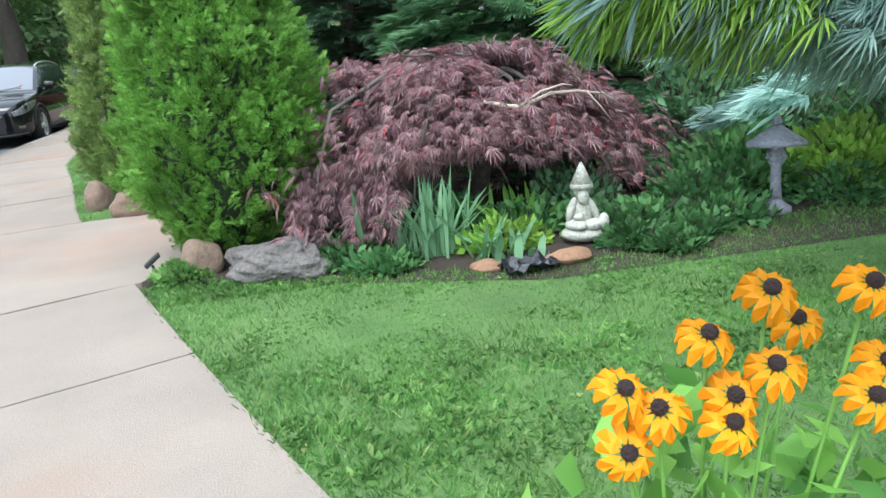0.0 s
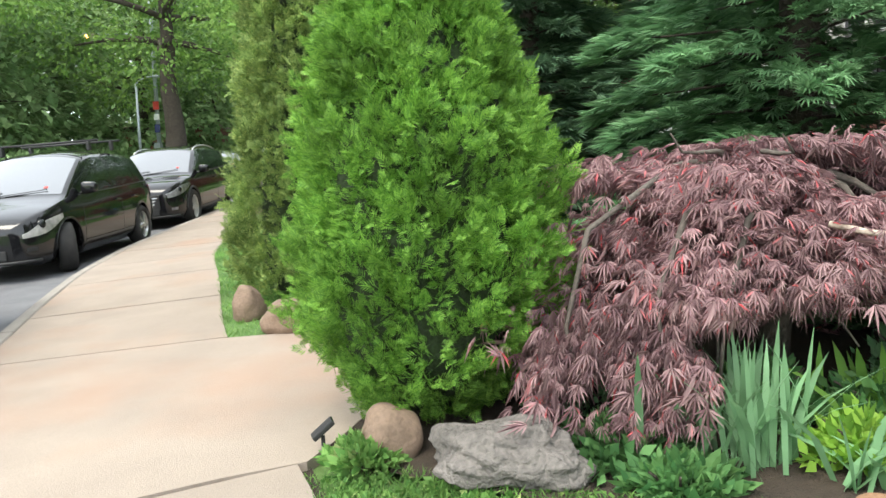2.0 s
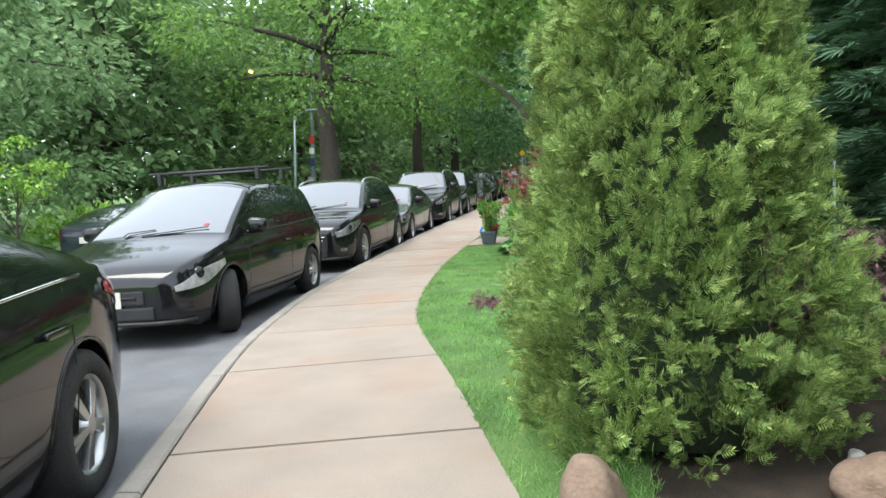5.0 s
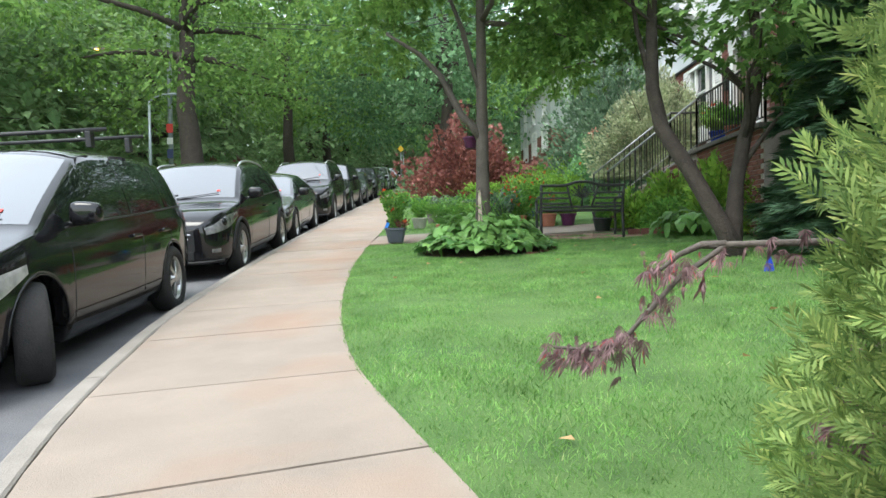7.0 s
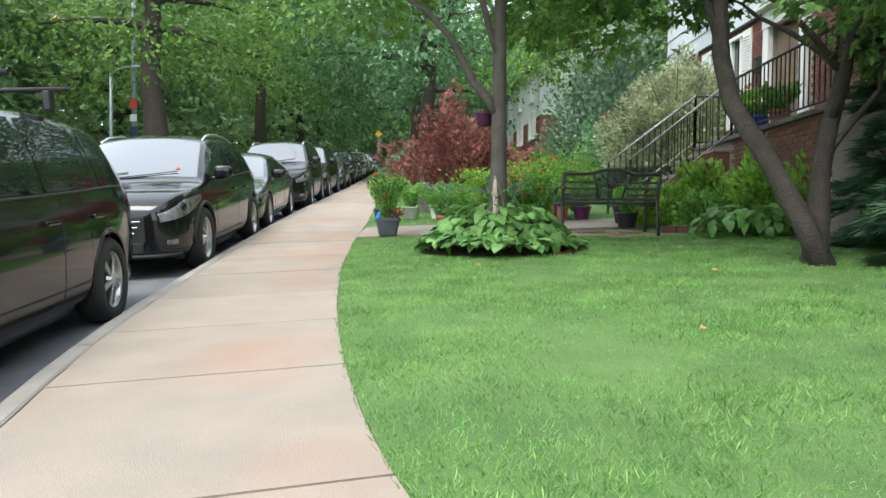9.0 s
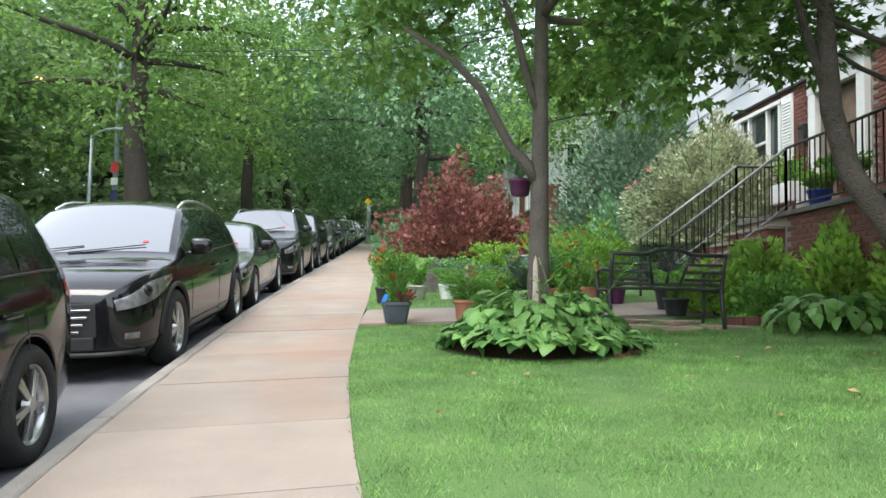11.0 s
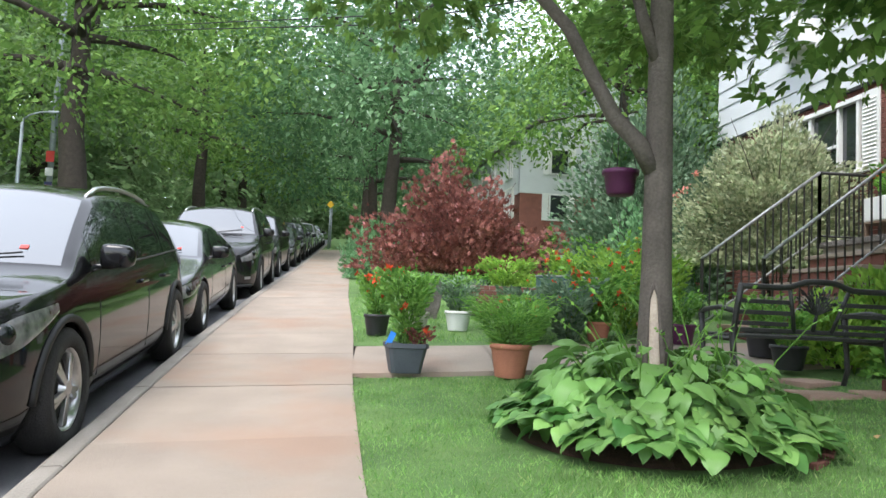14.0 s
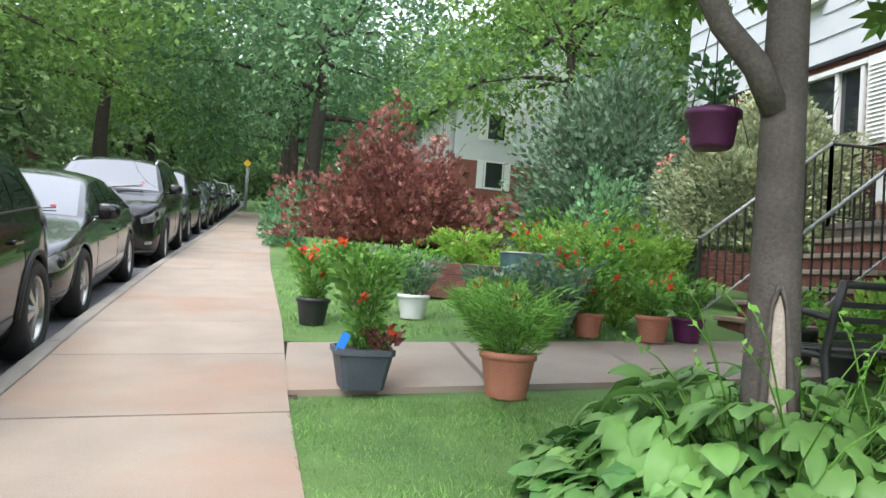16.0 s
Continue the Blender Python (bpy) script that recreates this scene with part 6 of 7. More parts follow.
    # ceiling and inner floor only borrow the dark brown of the soil material
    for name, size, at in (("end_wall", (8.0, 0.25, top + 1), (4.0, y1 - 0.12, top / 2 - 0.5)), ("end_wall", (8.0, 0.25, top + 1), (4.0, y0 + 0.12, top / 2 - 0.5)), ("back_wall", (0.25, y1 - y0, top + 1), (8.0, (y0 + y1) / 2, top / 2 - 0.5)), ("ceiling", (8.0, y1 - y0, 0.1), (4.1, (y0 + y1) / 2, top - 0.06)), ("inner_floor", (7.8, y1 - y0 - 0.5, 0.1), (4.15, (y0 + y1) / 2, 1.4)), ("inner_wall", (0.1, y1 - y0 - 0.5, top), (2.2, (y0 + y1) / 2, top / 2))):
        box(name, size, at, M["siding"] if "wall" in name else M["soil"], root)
    v = [(-0.45, y0 - 0.3, top - 0.02), (-0.45, y1 + 0.3, top - 0.02), (4.0, y1 + 0.3, top + 2.6), (4.0, y0 - 0.3, top + 2.6), (8.5, y0 - 0.3, top - 0.02), (8.5, y1 + 0.3, top - 0.02)]
    v += [(p[0], p[1], p[2] + 0.14) for p in v]
    obj("roof", v, [(0, 1, 2, 3), (3, 2, 5, 4), (6, 9, 8, 7), (9, 10, 11, 8), (0, 6, 7, 1), (4, 5, 11, 10), (0, 3, 9, 6), (3, 4, 10, 9), (1, 7, 8, 2), (2, 8, 11, 5)], M["roof"], root)
    window(root, 0.0, *win, mullions=(0.62, 1.28), bars=((0.66, 1.26, 3.08),))
    window(root, 0.0, *win0, mullions=(-5.4,))
    for u in (up1, up2):
        window(root, -0.02, *u, bars=((u[0] + 0.05, u[1] - 0.05, 5.42),))
    shutter(root, 0.0, -0.24, 0.10, 2.58, 3.72)
    shutter(root, 0.0, 1.68, 2.02, 2.58, 3.72)
    ac = box("air_conditioner", (0.45, 0.62, 0.40), (-0.22, 1.33, 4.98), M["white"], root, 0.02, "white window air conditioner")
    for k in range(6):
        box("vent_slat", (0.012, 0.5, 0.012), (-0.452, 1.33, 4.85 + 0.05 * k), M["galv"], ac)
    # door and surround
    d = box("door", (0.06, 0.98, 2.0), (0.10, -1.49, 2.48), M["boulder"], root, 0.008, "brown panelled front door")
    for zc, zh in ((1.95, 0.6), (2.85, 0.9)):
        for yc in (-1.72, -1.26):
            box("door_panel", (0.02, 0.32, zh), (0.062, yc, zc), M["boulder"], d, 0.008)
    box("door_knob", (0.05, 0.05, 0.05), (0.045, -1.08, 2.42), M["rail"], d, 0.015)
    for yc in (-0.89, -2.09):
        p = box("pilaster", (0.10, 0.19, 2.25), (-0.045, yc, 2.55), M["white"], root, 0.01)
        box("pilaster_foot", (0.13, 0.22, 0.16), (-0.05, yc, 1.53), M["white"], p, 0.008)
    lin = box("lintel", (0.11, 1.42, 0.32), (-0.05, -1.49, 3.66), M["white"], root, 0.008)
    box("cornice", (0.24, 1.62, 0.07), (-0.11, -1.49, 3.855), M["white"], root, 0.012)
    tx = bpy.data.curves.new("numerals", "FONT")
    tx.body, tx.size, tx.extrude, tx.align_x = "87 01", 0.17, 0.006, "CENTER"
    num = new("numerals", tx)
    num.data.materials.append(M["iron"])
    num.parent = lin
    num.matrix_basis = Matrix.Translation((-0.112, -1.40, 3.60)) @ Euler((radians(90), 0, radians(-90))).to_matrix().to_4x4()
    mb = box("mail_box", (0.10, 0.16, 0.30), (-0.06, -0.60, 2.95), M["iron"], root, 0.02, "black metal letter box on the brick")
    box("letter_flap", (0.02, 0.13, 0.05), (-0.115, -0.60, 3.05), M["plastic"], mb, 0.004)


house_two()

STOOP_Z = 3.0


def stoop():
    root = thing("stoop", "brick stoop with stone treads and a landing", "stoop", (0, 0, 0))
    x0, x1, ya, yb = 0.88, 1.95, 18.2, 22.78
    g = 1.2
    box("landing_core", (x1 - x0, yb - ya, STOOP_Z - 0.06 - g), ((x0 + x1) / 2, (ya + yb) / 2, (STOOP_Z - 0.06 + g) / 2), M["mortar"], root)
    box("landing_slab", (x1 - x0 + 0.08, yb - ya + 0.06, 0.07), ((x0 + x1) / 2 - 0.04, (ya + yb) / 2, STOOP_Z - 0.03), M["stone"], root, 0.012)
    brick_face(root, x0 - 0.005, ya, 21.3, g + 0.2, STOOP_Z - 0.07, [])
    n = 7
    rise, run = (STOOP_Z - 1.74) / n, 0.225
    for k in range(1, n):
        top = STOOP_Z - k * rise
        xa = x0 - k * run
        st = box("step", (run + 0.01, 1.42, top - 0.05 - 1.5), (xa + run / 2, 22.02, (top - 0.05 + 1.5) / 2), M["brick"], root)
        for j in range(7):
            box("riser_brick", (0.02, 0.192, 0.10), (xa - 0.004, 21.42 + 0.2 * j, top - 0.11), M["brick"], st, 0.004)
        box("tread", (run + 0.05, 1.46, 0.05), (xa + run / 2 - 0.02, 22.02, top - 0.025), M["concrete"], st, 0.01)
    return rise, run, x0


RISE, RUN, STOOP_X = stoop()


def railing(label, pts, spacing=0.125, height=0.9, post_at=()):
    """A run of iron railing: worn top rail, lower rail, square balusters."""
    root = thing("railing", label, "railing", (0, 0, 0), group="iron railings of the stoop")
    pts = [Vector(p) for p in pts]
    joint = [p + Vector((0, 0, height)) for p in pts]
    for a, b in zip(pts, pts[1:]):
        top_a, top_b = a + Vector((0, 0, height)), b + Vector((0, 0, height))
        low_a, low_b = a + Vector((0, 0, 0.09)), b + Vector((0, 0, 0.09))
        sloped = abs(a.z - b.z) > 0.2
        tube("top_rail", [top_a, top_b], 0.021, M["rail"] if sloped else M["iron"], root, 8)
        tube("bottom_rail", [low_a, low_b], 0.013, M["rail"] if sloped else M["iron"], root, 6)
        n = max(2, int((b - a).length / spacing))
        for k in range(n + 1):
            p = a.lerp(b, k / n)
            thick = 0.032 if k in (0, n) else 0.015
            z0 = 0.09 if k not in (0, n) else -0.02
            box("baluster" if k not in (0, n) else "post", (thick, thick, height - z0), (p.x, p.y, p.z + (height + z0) / 2), M["iron"], root)
    return root


b0 = G(-0.72, 22.7) + 0.02
railing("black iron stair railing with a worn silver top rail", [(-0.72, 22.74, b0), (0.80, 22.74, STOOP_Z), (1.85, 22.74, STOOP_Z)])
railing("black iron stair railing joining the landing rail", [(-0.68, 21.32, b0 - 0.08), (0.90, 21.32, STOOP_Z), (0.92, 18.25, STOOP_Z), (1.9, 18.25, STOOP_Z)])


# ---- pots ----
def pot(name, label, at, r, h, material, z=None, taper=0.72, square=0.0, category="pot"):
    x, y = at
    root = thing(name, label, category, (x, y, G(x, y) if z is None else z), 8)
    lathe("body", [(r * taper, 0.0), (r * taper * 1.02, 0.01), (r * 0.95, h * 0.82), (r * 0.97, h * 0.84), (r * 1.03, h * 0.85), (r * 1.03, h), (r * 0.93, h), (r * 0.9, h * 0.88), (r * 0.2, h * 0.86)], material, root, 28, square=square)
    lathe("potting_soil", [(r * 0.4, h * 0.84), (r * 0.89, h * 0.885), (r * 0.3, h * 0.90)], M["soil"], root, 16, square=square)
    return root


def potted(name, label, at, size, leaf, n, leaf_size, seed, base_z, flower=None, blooms=0, shape=LEAF, bloom_size=0.04, up=0.5):
    """A plant that grows out of a pot or the soil, with its blooms."""
    np.random.seed(seed)
    x, y = at
    root = thing(name, label, "plant", (x, y, base_z))
    t = rand(n) ** 0.7
    a = rand(n, 0, 6.28)
    r = (0.25 + 0.75 * t) * rand(n) ** 0.5
    wob = np.array([1 + 0.45 * noise.noise((math.cos(q) * 1.5 + seed, math.sin(q) * 1.5, h * 2.5)) for q, h in zip(a, t)])
    pos = np.stack([np.cos(a) * r * size[0] * wob, np.sin(a) * r * size[1] * wob, t * size[2] * wob], axis=1)
    d = np.stack([np.cos(a) + rand(n, -0.6, 0.6), np.sin(a) + rand(n, -0.6, 0.6), rand(n, -0.3, 0.6) + up], axis=1)
    scatter("foliage", *shape, pos, frames_from(d, rand(n, 0, 6.28)), leaf_size * rand(n, 0.6, 1.3), leaf, root)
    lines = [limb((0, 0, -0.03), (size[0] * 0.5 * math.cos(k), size[1] * 0.5 * math.sin(k), size[2] * 0.85), 0.008, 0.003, 0.05, 4, 0.1, seed + k) for k in range(7)]
    tagged(joined_tubes("stem", lines, M["shrub"], root, 5), kind="stuff")
    if blooms:
        for k in range(blooms):
            i = int(np.random.randint(0, n))
            some = np.random.randint(0, n, 6)
            i = int(some[np.argmax(pos[some][:, 2])]) if k % 2 else i
            p = pos[i] * np.array([1.12, 1.12, 1.08])
            m = 9
            dd = ball_dirs(m)
            scatter("bloom", *LEAF, np.tile(p, (m, 1)), frames_from(dd, rand(m, 0, 6.28)), 1.35 * bloom_size * rand(m, 0.7, 1.2), flower, root)
    return root


def gz(x, y):
    return G(x, y)


pot("planter", "square slate-grey plastic planter on the corner of the walk", (-4.42, 20.22), 0.185, 0.25, M["grey_pot"], square=0.85)
potted("potted_shrub", "leafy green plant with a few red blooms in the planter", (-4.42, 20.22), (0.26, 0.24, 0.64), M["shrub"], 1100, 0.055, 101, gz(-4.42, 20.22) + 0.22, M["petal_red"], 3)
potted("coleus", "dark maroon leafy plant at the planter rim", (-4.30, 20.14), (0.12, 0.10, 0.14), M["maple_red"], 160, 0.05, 102, gz(-4.3, 20.14) + 0.22, M["petal_red"], 4, bloom_size=0.035)
box_ob = box("plant_tag", (0.05, 0.004, 0.12), (-4.55, 20.10, gz(-4.55, 20.1) + 0.30), M["tag_blue"], None, 0.0, "", Matrix.Rotation(0.4, 4, "Y"))
tagged(box_ob, "bright blue plastic tag stuck in the planter", "plant tag")
pot("flower_pot", "round terracotta pot on the grass by the walk", (-3.55, 20.0), 0.17, 0.28, M["terracotta"])
potted("fern_plant", "feathery green plant overflowing a terracotta pot", (-3.55, 20.0), (0.42, 0.40, 0.40), M["shrub"], 3000, 0.075, 103, gz(-3.55, 20.0) + 0.22, shape=BLADE, up=0.2)
pot("flower_pot", "black plastic pot at the edge of the grass", (-4.72, 22.35), 0.15, 0.24, M["black_pot"])
potted("flowering_plant", "green plant crowded with orange-red flowers", (-4.72, 22.35), (0.28, 0.28, 0.50), M["shrub"], 1000, 0.055, 104, gz(-4.72, 22.35) + 0.2, M["petal_red"], 26, bloom_size=0.035)
pot("flower_pot", "white plastic pot on the grass", (-3.75, 22.75), 0.16, 0.24, M["white"])
potted("pepper_plant", "bushy grey-green plant in a white pot", (-3.75, 22.75), (0.30, 0.28, 0.36), M["grey_shrub"], 900, 0.05, 105, gz(-3.75, 22.75) + 0.2)
pot("flower_pot", "pale beige pot on the grass", (-4.25, 22.85), 0.16, 0.22, M["statue"])
potted("leafy_plant", "green leafy plant in a beige pot", (-4.25, 22.85), (0.22, 0.22, 0.42), M["shrub"], 700, 0.06, 106, gz(-4.25, 22.85) + 0.18)
rock("slate_slab", "upright weathered grey slate slab in the garden", (-4.05, 23.9), (0.16, 0.035, 0.34), M["stone"], 31, 10, 0.1)
for k, (x, y, r, h, m_) in enumerate(((-1.72, 21.75, 0.15, 0.24, "terracotta"), (-1.35, 21.80, 0.15, 0.22, "purple"), (-0.85, 21.0, 0.17, 0.28, "black_pot"), (-2.25, 21.95, 0.14, 0.22, "terracotta"), (-0.95, 20.35, 0.16, 0.22, "black_pot"))):
    name = {"terracotta": "terracotta", "purple": "dark purple", "black_pot": "black plastic"}[m_]
    pot("flower_pot", name + " flower pot standing near the steps", (x, y), r, h, M[m_])
    potted("leafy_plant", "leafy green potted plant near the steps", (x, y), (0.24, 0.24, 0.35), M["shrub"], 500, 0.06, 110 + k, gz(x, y) + h * 0.85, M["petal_red"] if k in (0, 3) else None, 6 if k in (0, 3) else 0)

# cardinal flowers and tall greens behind the hostas
for k, (x, y, sx, h, leaf, bl) in enumerate(((-3.05, 21.9, 0.35, 0.42, "shrub", 14), (-2.6, 21.85, 0.32, 0.60, "grey_shrub", 14), (-2.2, 22.2, 0.38, 0.75, "shrub", 18), (-1.75, 22.5, 0.50, 0.9, "lime", 4), (-1.25, 22.7, 0.42, 1.0, "lime", 0), (-2.9, 22.6, 0.4, 0.5, "grey_shrub", 6), (-3.4, 25.2, 0.5, 0.5, "shrub", 2), (-2.3, 25.6, 0.6, 0.55, "lime", 4), (-1.2, 25.2, 0.7, 1.0, "shrub", 4), (-0.3, 24.4, 0.45, 1.7, "grey_shrub", 0))):
    potted("garden_plant", "tall leafy garden plant" + (" with scarlet flower spikes" if bl else " among the flowers"), (x, y), (sx, sx, h), M[leaf], 1300, 0.075, 130 + k, gz(x, y), M["petal_red"], bl, bloom_size=0.035)
potted("rose_bush", "tall rose bush with coral pink roses", (-0.15, 24.1), (0.45, 0.4, 1.75), M["grey_shrub"], 1300, 0.06, 150, gz(-0.15, 24.1), M["petal_pink"], 16, bloom_size=0.055)
clump("variegated_shrub", "big pale variegated shrub beside the stoop", (0.85, 23.85), (1.5, 0.85, 2.75), M["pale_shrub"], 30000, 0.075, 160, up=0.2, power=0.3, lift=0.75)
clump("garden_shrub", "tall grey-green shrub at the corner of the house", (0.55, 28.0), (2.1, 1.6, 4.9), M["grey_shrub"], 17000, 0.14, 161, up=0.2)
clump("garden_shrub", "dark green shrub below the window", (-0.2, 26.4), (1.0, 0.9, 2.0), M["conifer"], 4500, 0.11, 162)
clump("red_maple", "red-leaved upright maple bush beside the walk", (-3.35, 28.3), (1.95, 1.7, 2.5), M["maple_red"], 7500, 0.105, 163, MAPLE, lift=0.40, up=0.75, power=0.62, ragged=0.75)
for k, (x, y) in enumerate(((-1.9, 29.2), (-1.2, 29.4), (-0.6, 29.3), (-2.5, 29.5))):
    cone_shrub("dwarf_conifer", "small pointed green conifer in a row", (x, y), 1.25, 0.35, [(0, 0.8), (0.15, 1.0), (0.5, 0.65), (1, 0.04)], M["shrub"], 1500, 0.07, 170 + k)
for k, (x, y, sx, sy, h, leaf, n, ls) in enumerate(((0.05, 19.95, 0.55, 0.5, 0.62, "shrub", 2600, 0.075), (0.75, 19.6, 0.65, 0.55, 1.25, "lime", 3000, 0.12), (-0.35, 20.6, 0.45, 0.5, 0.75, "lime", 1800, 0.10), (0.25, 20.7, 0.55, 0.5, 1.1, "lime", 2400, 0.12), (1.2, 18.9, 0.75, 0.7, 1.35, "lime", 3400, 0.11), (0.5, 19.2, 0.4, 0.3, 0.38, "grey_shrub", 1500, 0.06), (1.6, 17.6, 0.8, 0.8, 1.4, "shrub", 3000, 0.10), (1.4, 16.2, 0.6, 0.6, 0.7, "conifer", 2000, 0.10), (1.1, 14.9, 0.6, 0.6, 0.6, "conifer", 2000, 0.10), (-5.6, 34.5, 0.6, 1.0, 1.5, "conifer", 2500, 0.10), (-5.3, 31.8, 0.5, 0.8, 1.0, "conifer", 1800, 0.09))):
    clump("hedge_shrub", "leafy green shrub in front of the stoop" if y < 22 and x > -1 else "dark green hedge shrub beside the walk", (x, y), (sx, sy, h), M[leaf], n, ls, 180 + k)


# ---- raised brick planter, wire trough ----
def brick_planter():
    x, y = -2.95, 24.3
    root = thing("raised_planter", "low brick planter box in the garden", "planter", (x, y, G(x, y)), 4)
    box("core", (0.95, 0.35, 0.42), (0, 0, 0.21), M["mortar"], root)
    for z in range(6):
        for k in range(5):
            box("brick", (0.19, 0.02, 0.058), (-0.40 + 0.2 * k + (0.04 if z % 2 else -0.03), -0.178, 0.04 + 0.069 * z), M["brick"], root, 0.003)
    x, y = -2.0, 24.0
    root = thing("garden_trough", "teal mesh garden trough with a wire rim", "trough", (x, y, G(x, y)), 3)
    v, f, n = [], [], 24
    for z, s in ((0.05, 0.85), (0.3, 0.95), (0.58, 1.0)):
        for k in range(n):
            a = 2 * math.pi * k / n
            v.append((0.55 * s * math.copysign(abs(math.cos(a)) ** 0.5, math.cos(a)), 0.24 * s * math.copysign(abs(math.sin(a)) ** 0.5, math.sin(a)), z))
    for i in range(2):
        for k in range(n):
            f.append((i * n + k, i * n + (k + 1) % n, (i + 1) * n + (k + 1) % n, (i + 1) * n + k))
    f.append(tuple(reversed(range(n))))
    obj("mesh_body", v, f, M["teal"], root)
    tube("wire_rim", [v[2 * n + k % n] for k in range(n + 1)], 0.012, M["rail"], root, 6)
    potted("trough_plant", "green plant with red blooms filling the trough", (x, y), (0.55, 0.25, 0.45), M["lime"], 900, 0.07, 190, gz(x, y) + 0.45, M["petal_red"], 8)
    potted("planter_plant", "bright green plant filling the brick planter", (-2.95, 24.3), (0.5, 0.25, 0.40), M["lime"], 900, 0.07, 191, gz(-2.95, 24.3) + 0.40)


brick_planter()


# ---- hosta bed ----
def hosta_mesh():
    v, f = [], []
    n = 8
    for i in range(n):
        t = (0.0, 0.10, 0.26, 0.45, 0.64, 0.80, 0.92, 1.0)[i]
        w = (0.22, 0.40, 0.47, 0.46, 0.38, 0.26, 0.13, 0.015)[i]
        bend = 0.12 * math.sin(math.pi * t) - 0.36 * t * t
        back = 0.10 * (i == 0)
        v += [(-w, t - back, bend - 0.16 * w + 0.03 * (i % 2)), (-w * 0.5, t - back * 0.5, bend + 0.03 * w), (0, t, bend - 0.06), (w * 0.5, t - back * 0.5, bend + 0.03 * w), (w, t - back, bend - 0.16 * w + 0.03 * ((i + 1) % 2))]
    for i in range(n - 1):
        a = i * 5
        f += [(a + q, a + q + 1, a + q + 6, a + q + 5) for q in range(4)]
    me = bpy.data.meshes.new("leaf")
    me.from_pydata(v, [], f)
    me.materials.append(M["hosta"])
    me.polygons.foreach_set("use_smooth", [True] * len(me.polygons))
    return me


HOSTA = hosta_mesh()


def hosta(name, label, at, rx, ry, h, n, size, seed):
    random.seed(seed)
    x, y = at
    root = thing(name, label, "plant", (x, y, G(x, y)))
    lines = []
    for k in range(n):
        a = 2.4 * k
        r = math.sqrt((k + 0.5) / n)
        px_, py = math.cos(a) * rx * r, math.sin(a) * ry * r
        z = h * float(np.interp(r, [0, 0.4, 0.7, 0.88, 1], [0.72, 1.0, 0.84, 0.48, 0.16])) * random.uniform(0.72, 1.08) + 0.03
        s = size * random.uniform(0.65, 1.15)
        ob = new("leaf", HOSTA)
        ob.parent = root
        yaw = math.degrees(a) - 90 + random.uniform(-75, 75) * (1 - 0.5 * r)
        pitch = random.uniform(-20, 35) - 30 * r - 42 * max(0, r - 0.65) / 0.35
        ob.matrix_basis = pose(px_ * 0.93, py * 0.93, z, pitch, random.uniform(-32, 32), yaw) @ Matrix.Diagonal((s * random.uniform(0.72, 0.95), s * random.uniform(0.95, 1.25), s * random.uniform(0.6, 1.3), 1))
        lines.append(([(px_ * 0.25, py * 0.25, -0.02), (px_ * 0.93, py * 0.93, z)], [0.006, 0.004]))
    if n > 100:
        # the shaded leaves below, past counting
        src_v = np.array([tuple(q.co) for q in HOSTA.vertices])
        tri = []
        for p in HOSTA.polygons:
            tri += [(p.vertices[0], p.vertices[1], p.vertices[2]), (p.vertices[0], p.vertices[2], p.vertices[3])]
        np.random.seed(seed)
        m = 900
        aa, rr = rand(m, 0, 6.28), np.sqrt(rand(m))
        zz = h * (0.85 - 0.75 * rr ** 2) * rand(m, 0.35, 0.95) + 0.05
        under = scatter("under_leaf", src_v, tri, np.stack([np.cos(aa) * rx * rr * 1.0, np.sin(aa) * ry * rr * 1.0, zz], axis=1), frames_from(np.stack([np.cos(aa) + rand(m, -0.6, 0.6), np.sin(aa) + rand(m, -0.6, 0.6), rand(m, -0.5, 0.4)], axis=1), rand(m, -0.5, 0.5)), size * rand(m, 0.6, 1.05), M["hosta"], root)
        tagged(under, kind="stuff")
    ob = joined_tubes("stalk", lines, M["shrub"], root, 4)
    tagged(ob, kind="stuff")
    return root


hosta("hosta", "broad mound of green hosta leaves round the tree", (-2.91, 18.36), 0.92, 0.92, 0.48, 298, 0.150, 5)
random.seed(31)
for k in range(22):
    x, y = -3.25 + 0.8 * ((k * 0.618) % 1.0), 17.85 + 0.7 * ((k * 0.414) % 1.0)
    dx, dy, h = random.uniform(-0.62, -0.15) * (1 if k % 4 else -0.6), random.uniform(-0.45, 0.05), random.uniform(0.62, 0.92)
    z = G(x, y)
    stalk = tube("hosta_scape", [(x, y, z + 0.15), (x + dx * 0.35, y + dy * 0.3, z + h * 0.62), (x + dx * 0.7, y + dy * 0.7, z + h * 0.88), (x + dx, y + dy, z + h)], [0.0045, 0.004, 0.003, 0.002], M["shrub"], None, 5)
    tagged(stalk, "thin leaning flower stalk above the hostas", "plant stalk", "flower stalks of the hostas")
    pods = 5
    np.random.seed(400 + k)
    ends = np.array([(x + dx * (0.8 + 0.05 * q), y + dy * (0.8 + 0.05 * q), z + h * (0.92 + 0.02 * q)) for q in range(pods)])
    scatter("seed_pod", *LEAF, ends, frames_from(ball_dirs(pods), rand(pods, 0, 6.28)), 0.035 * rand(pods, 0.7, 1.2), M["shrub"], stalk)
hosta("hosta", "hosta with grey-green leaves along the brick edging", (0.25, 18.9), 0.80, 0.42, 0.36, 96, 0.19, 6)
rock_ring = thing("bed_edging", "ring of brown mulch and low edging bricks", "edging", (-2.95, 18.42, 0), kind="structure")
v, f, n = [], [], 48
for k in range(n):
    a = 2 * math.pi * k / n
    for r, dz in ((0.0, 0.05), (0.75, 0.05), (1.0, 0.012)):
        px_, py = math.cos(a) * 0.86 * r, math.sin(a) * 0.80 * r
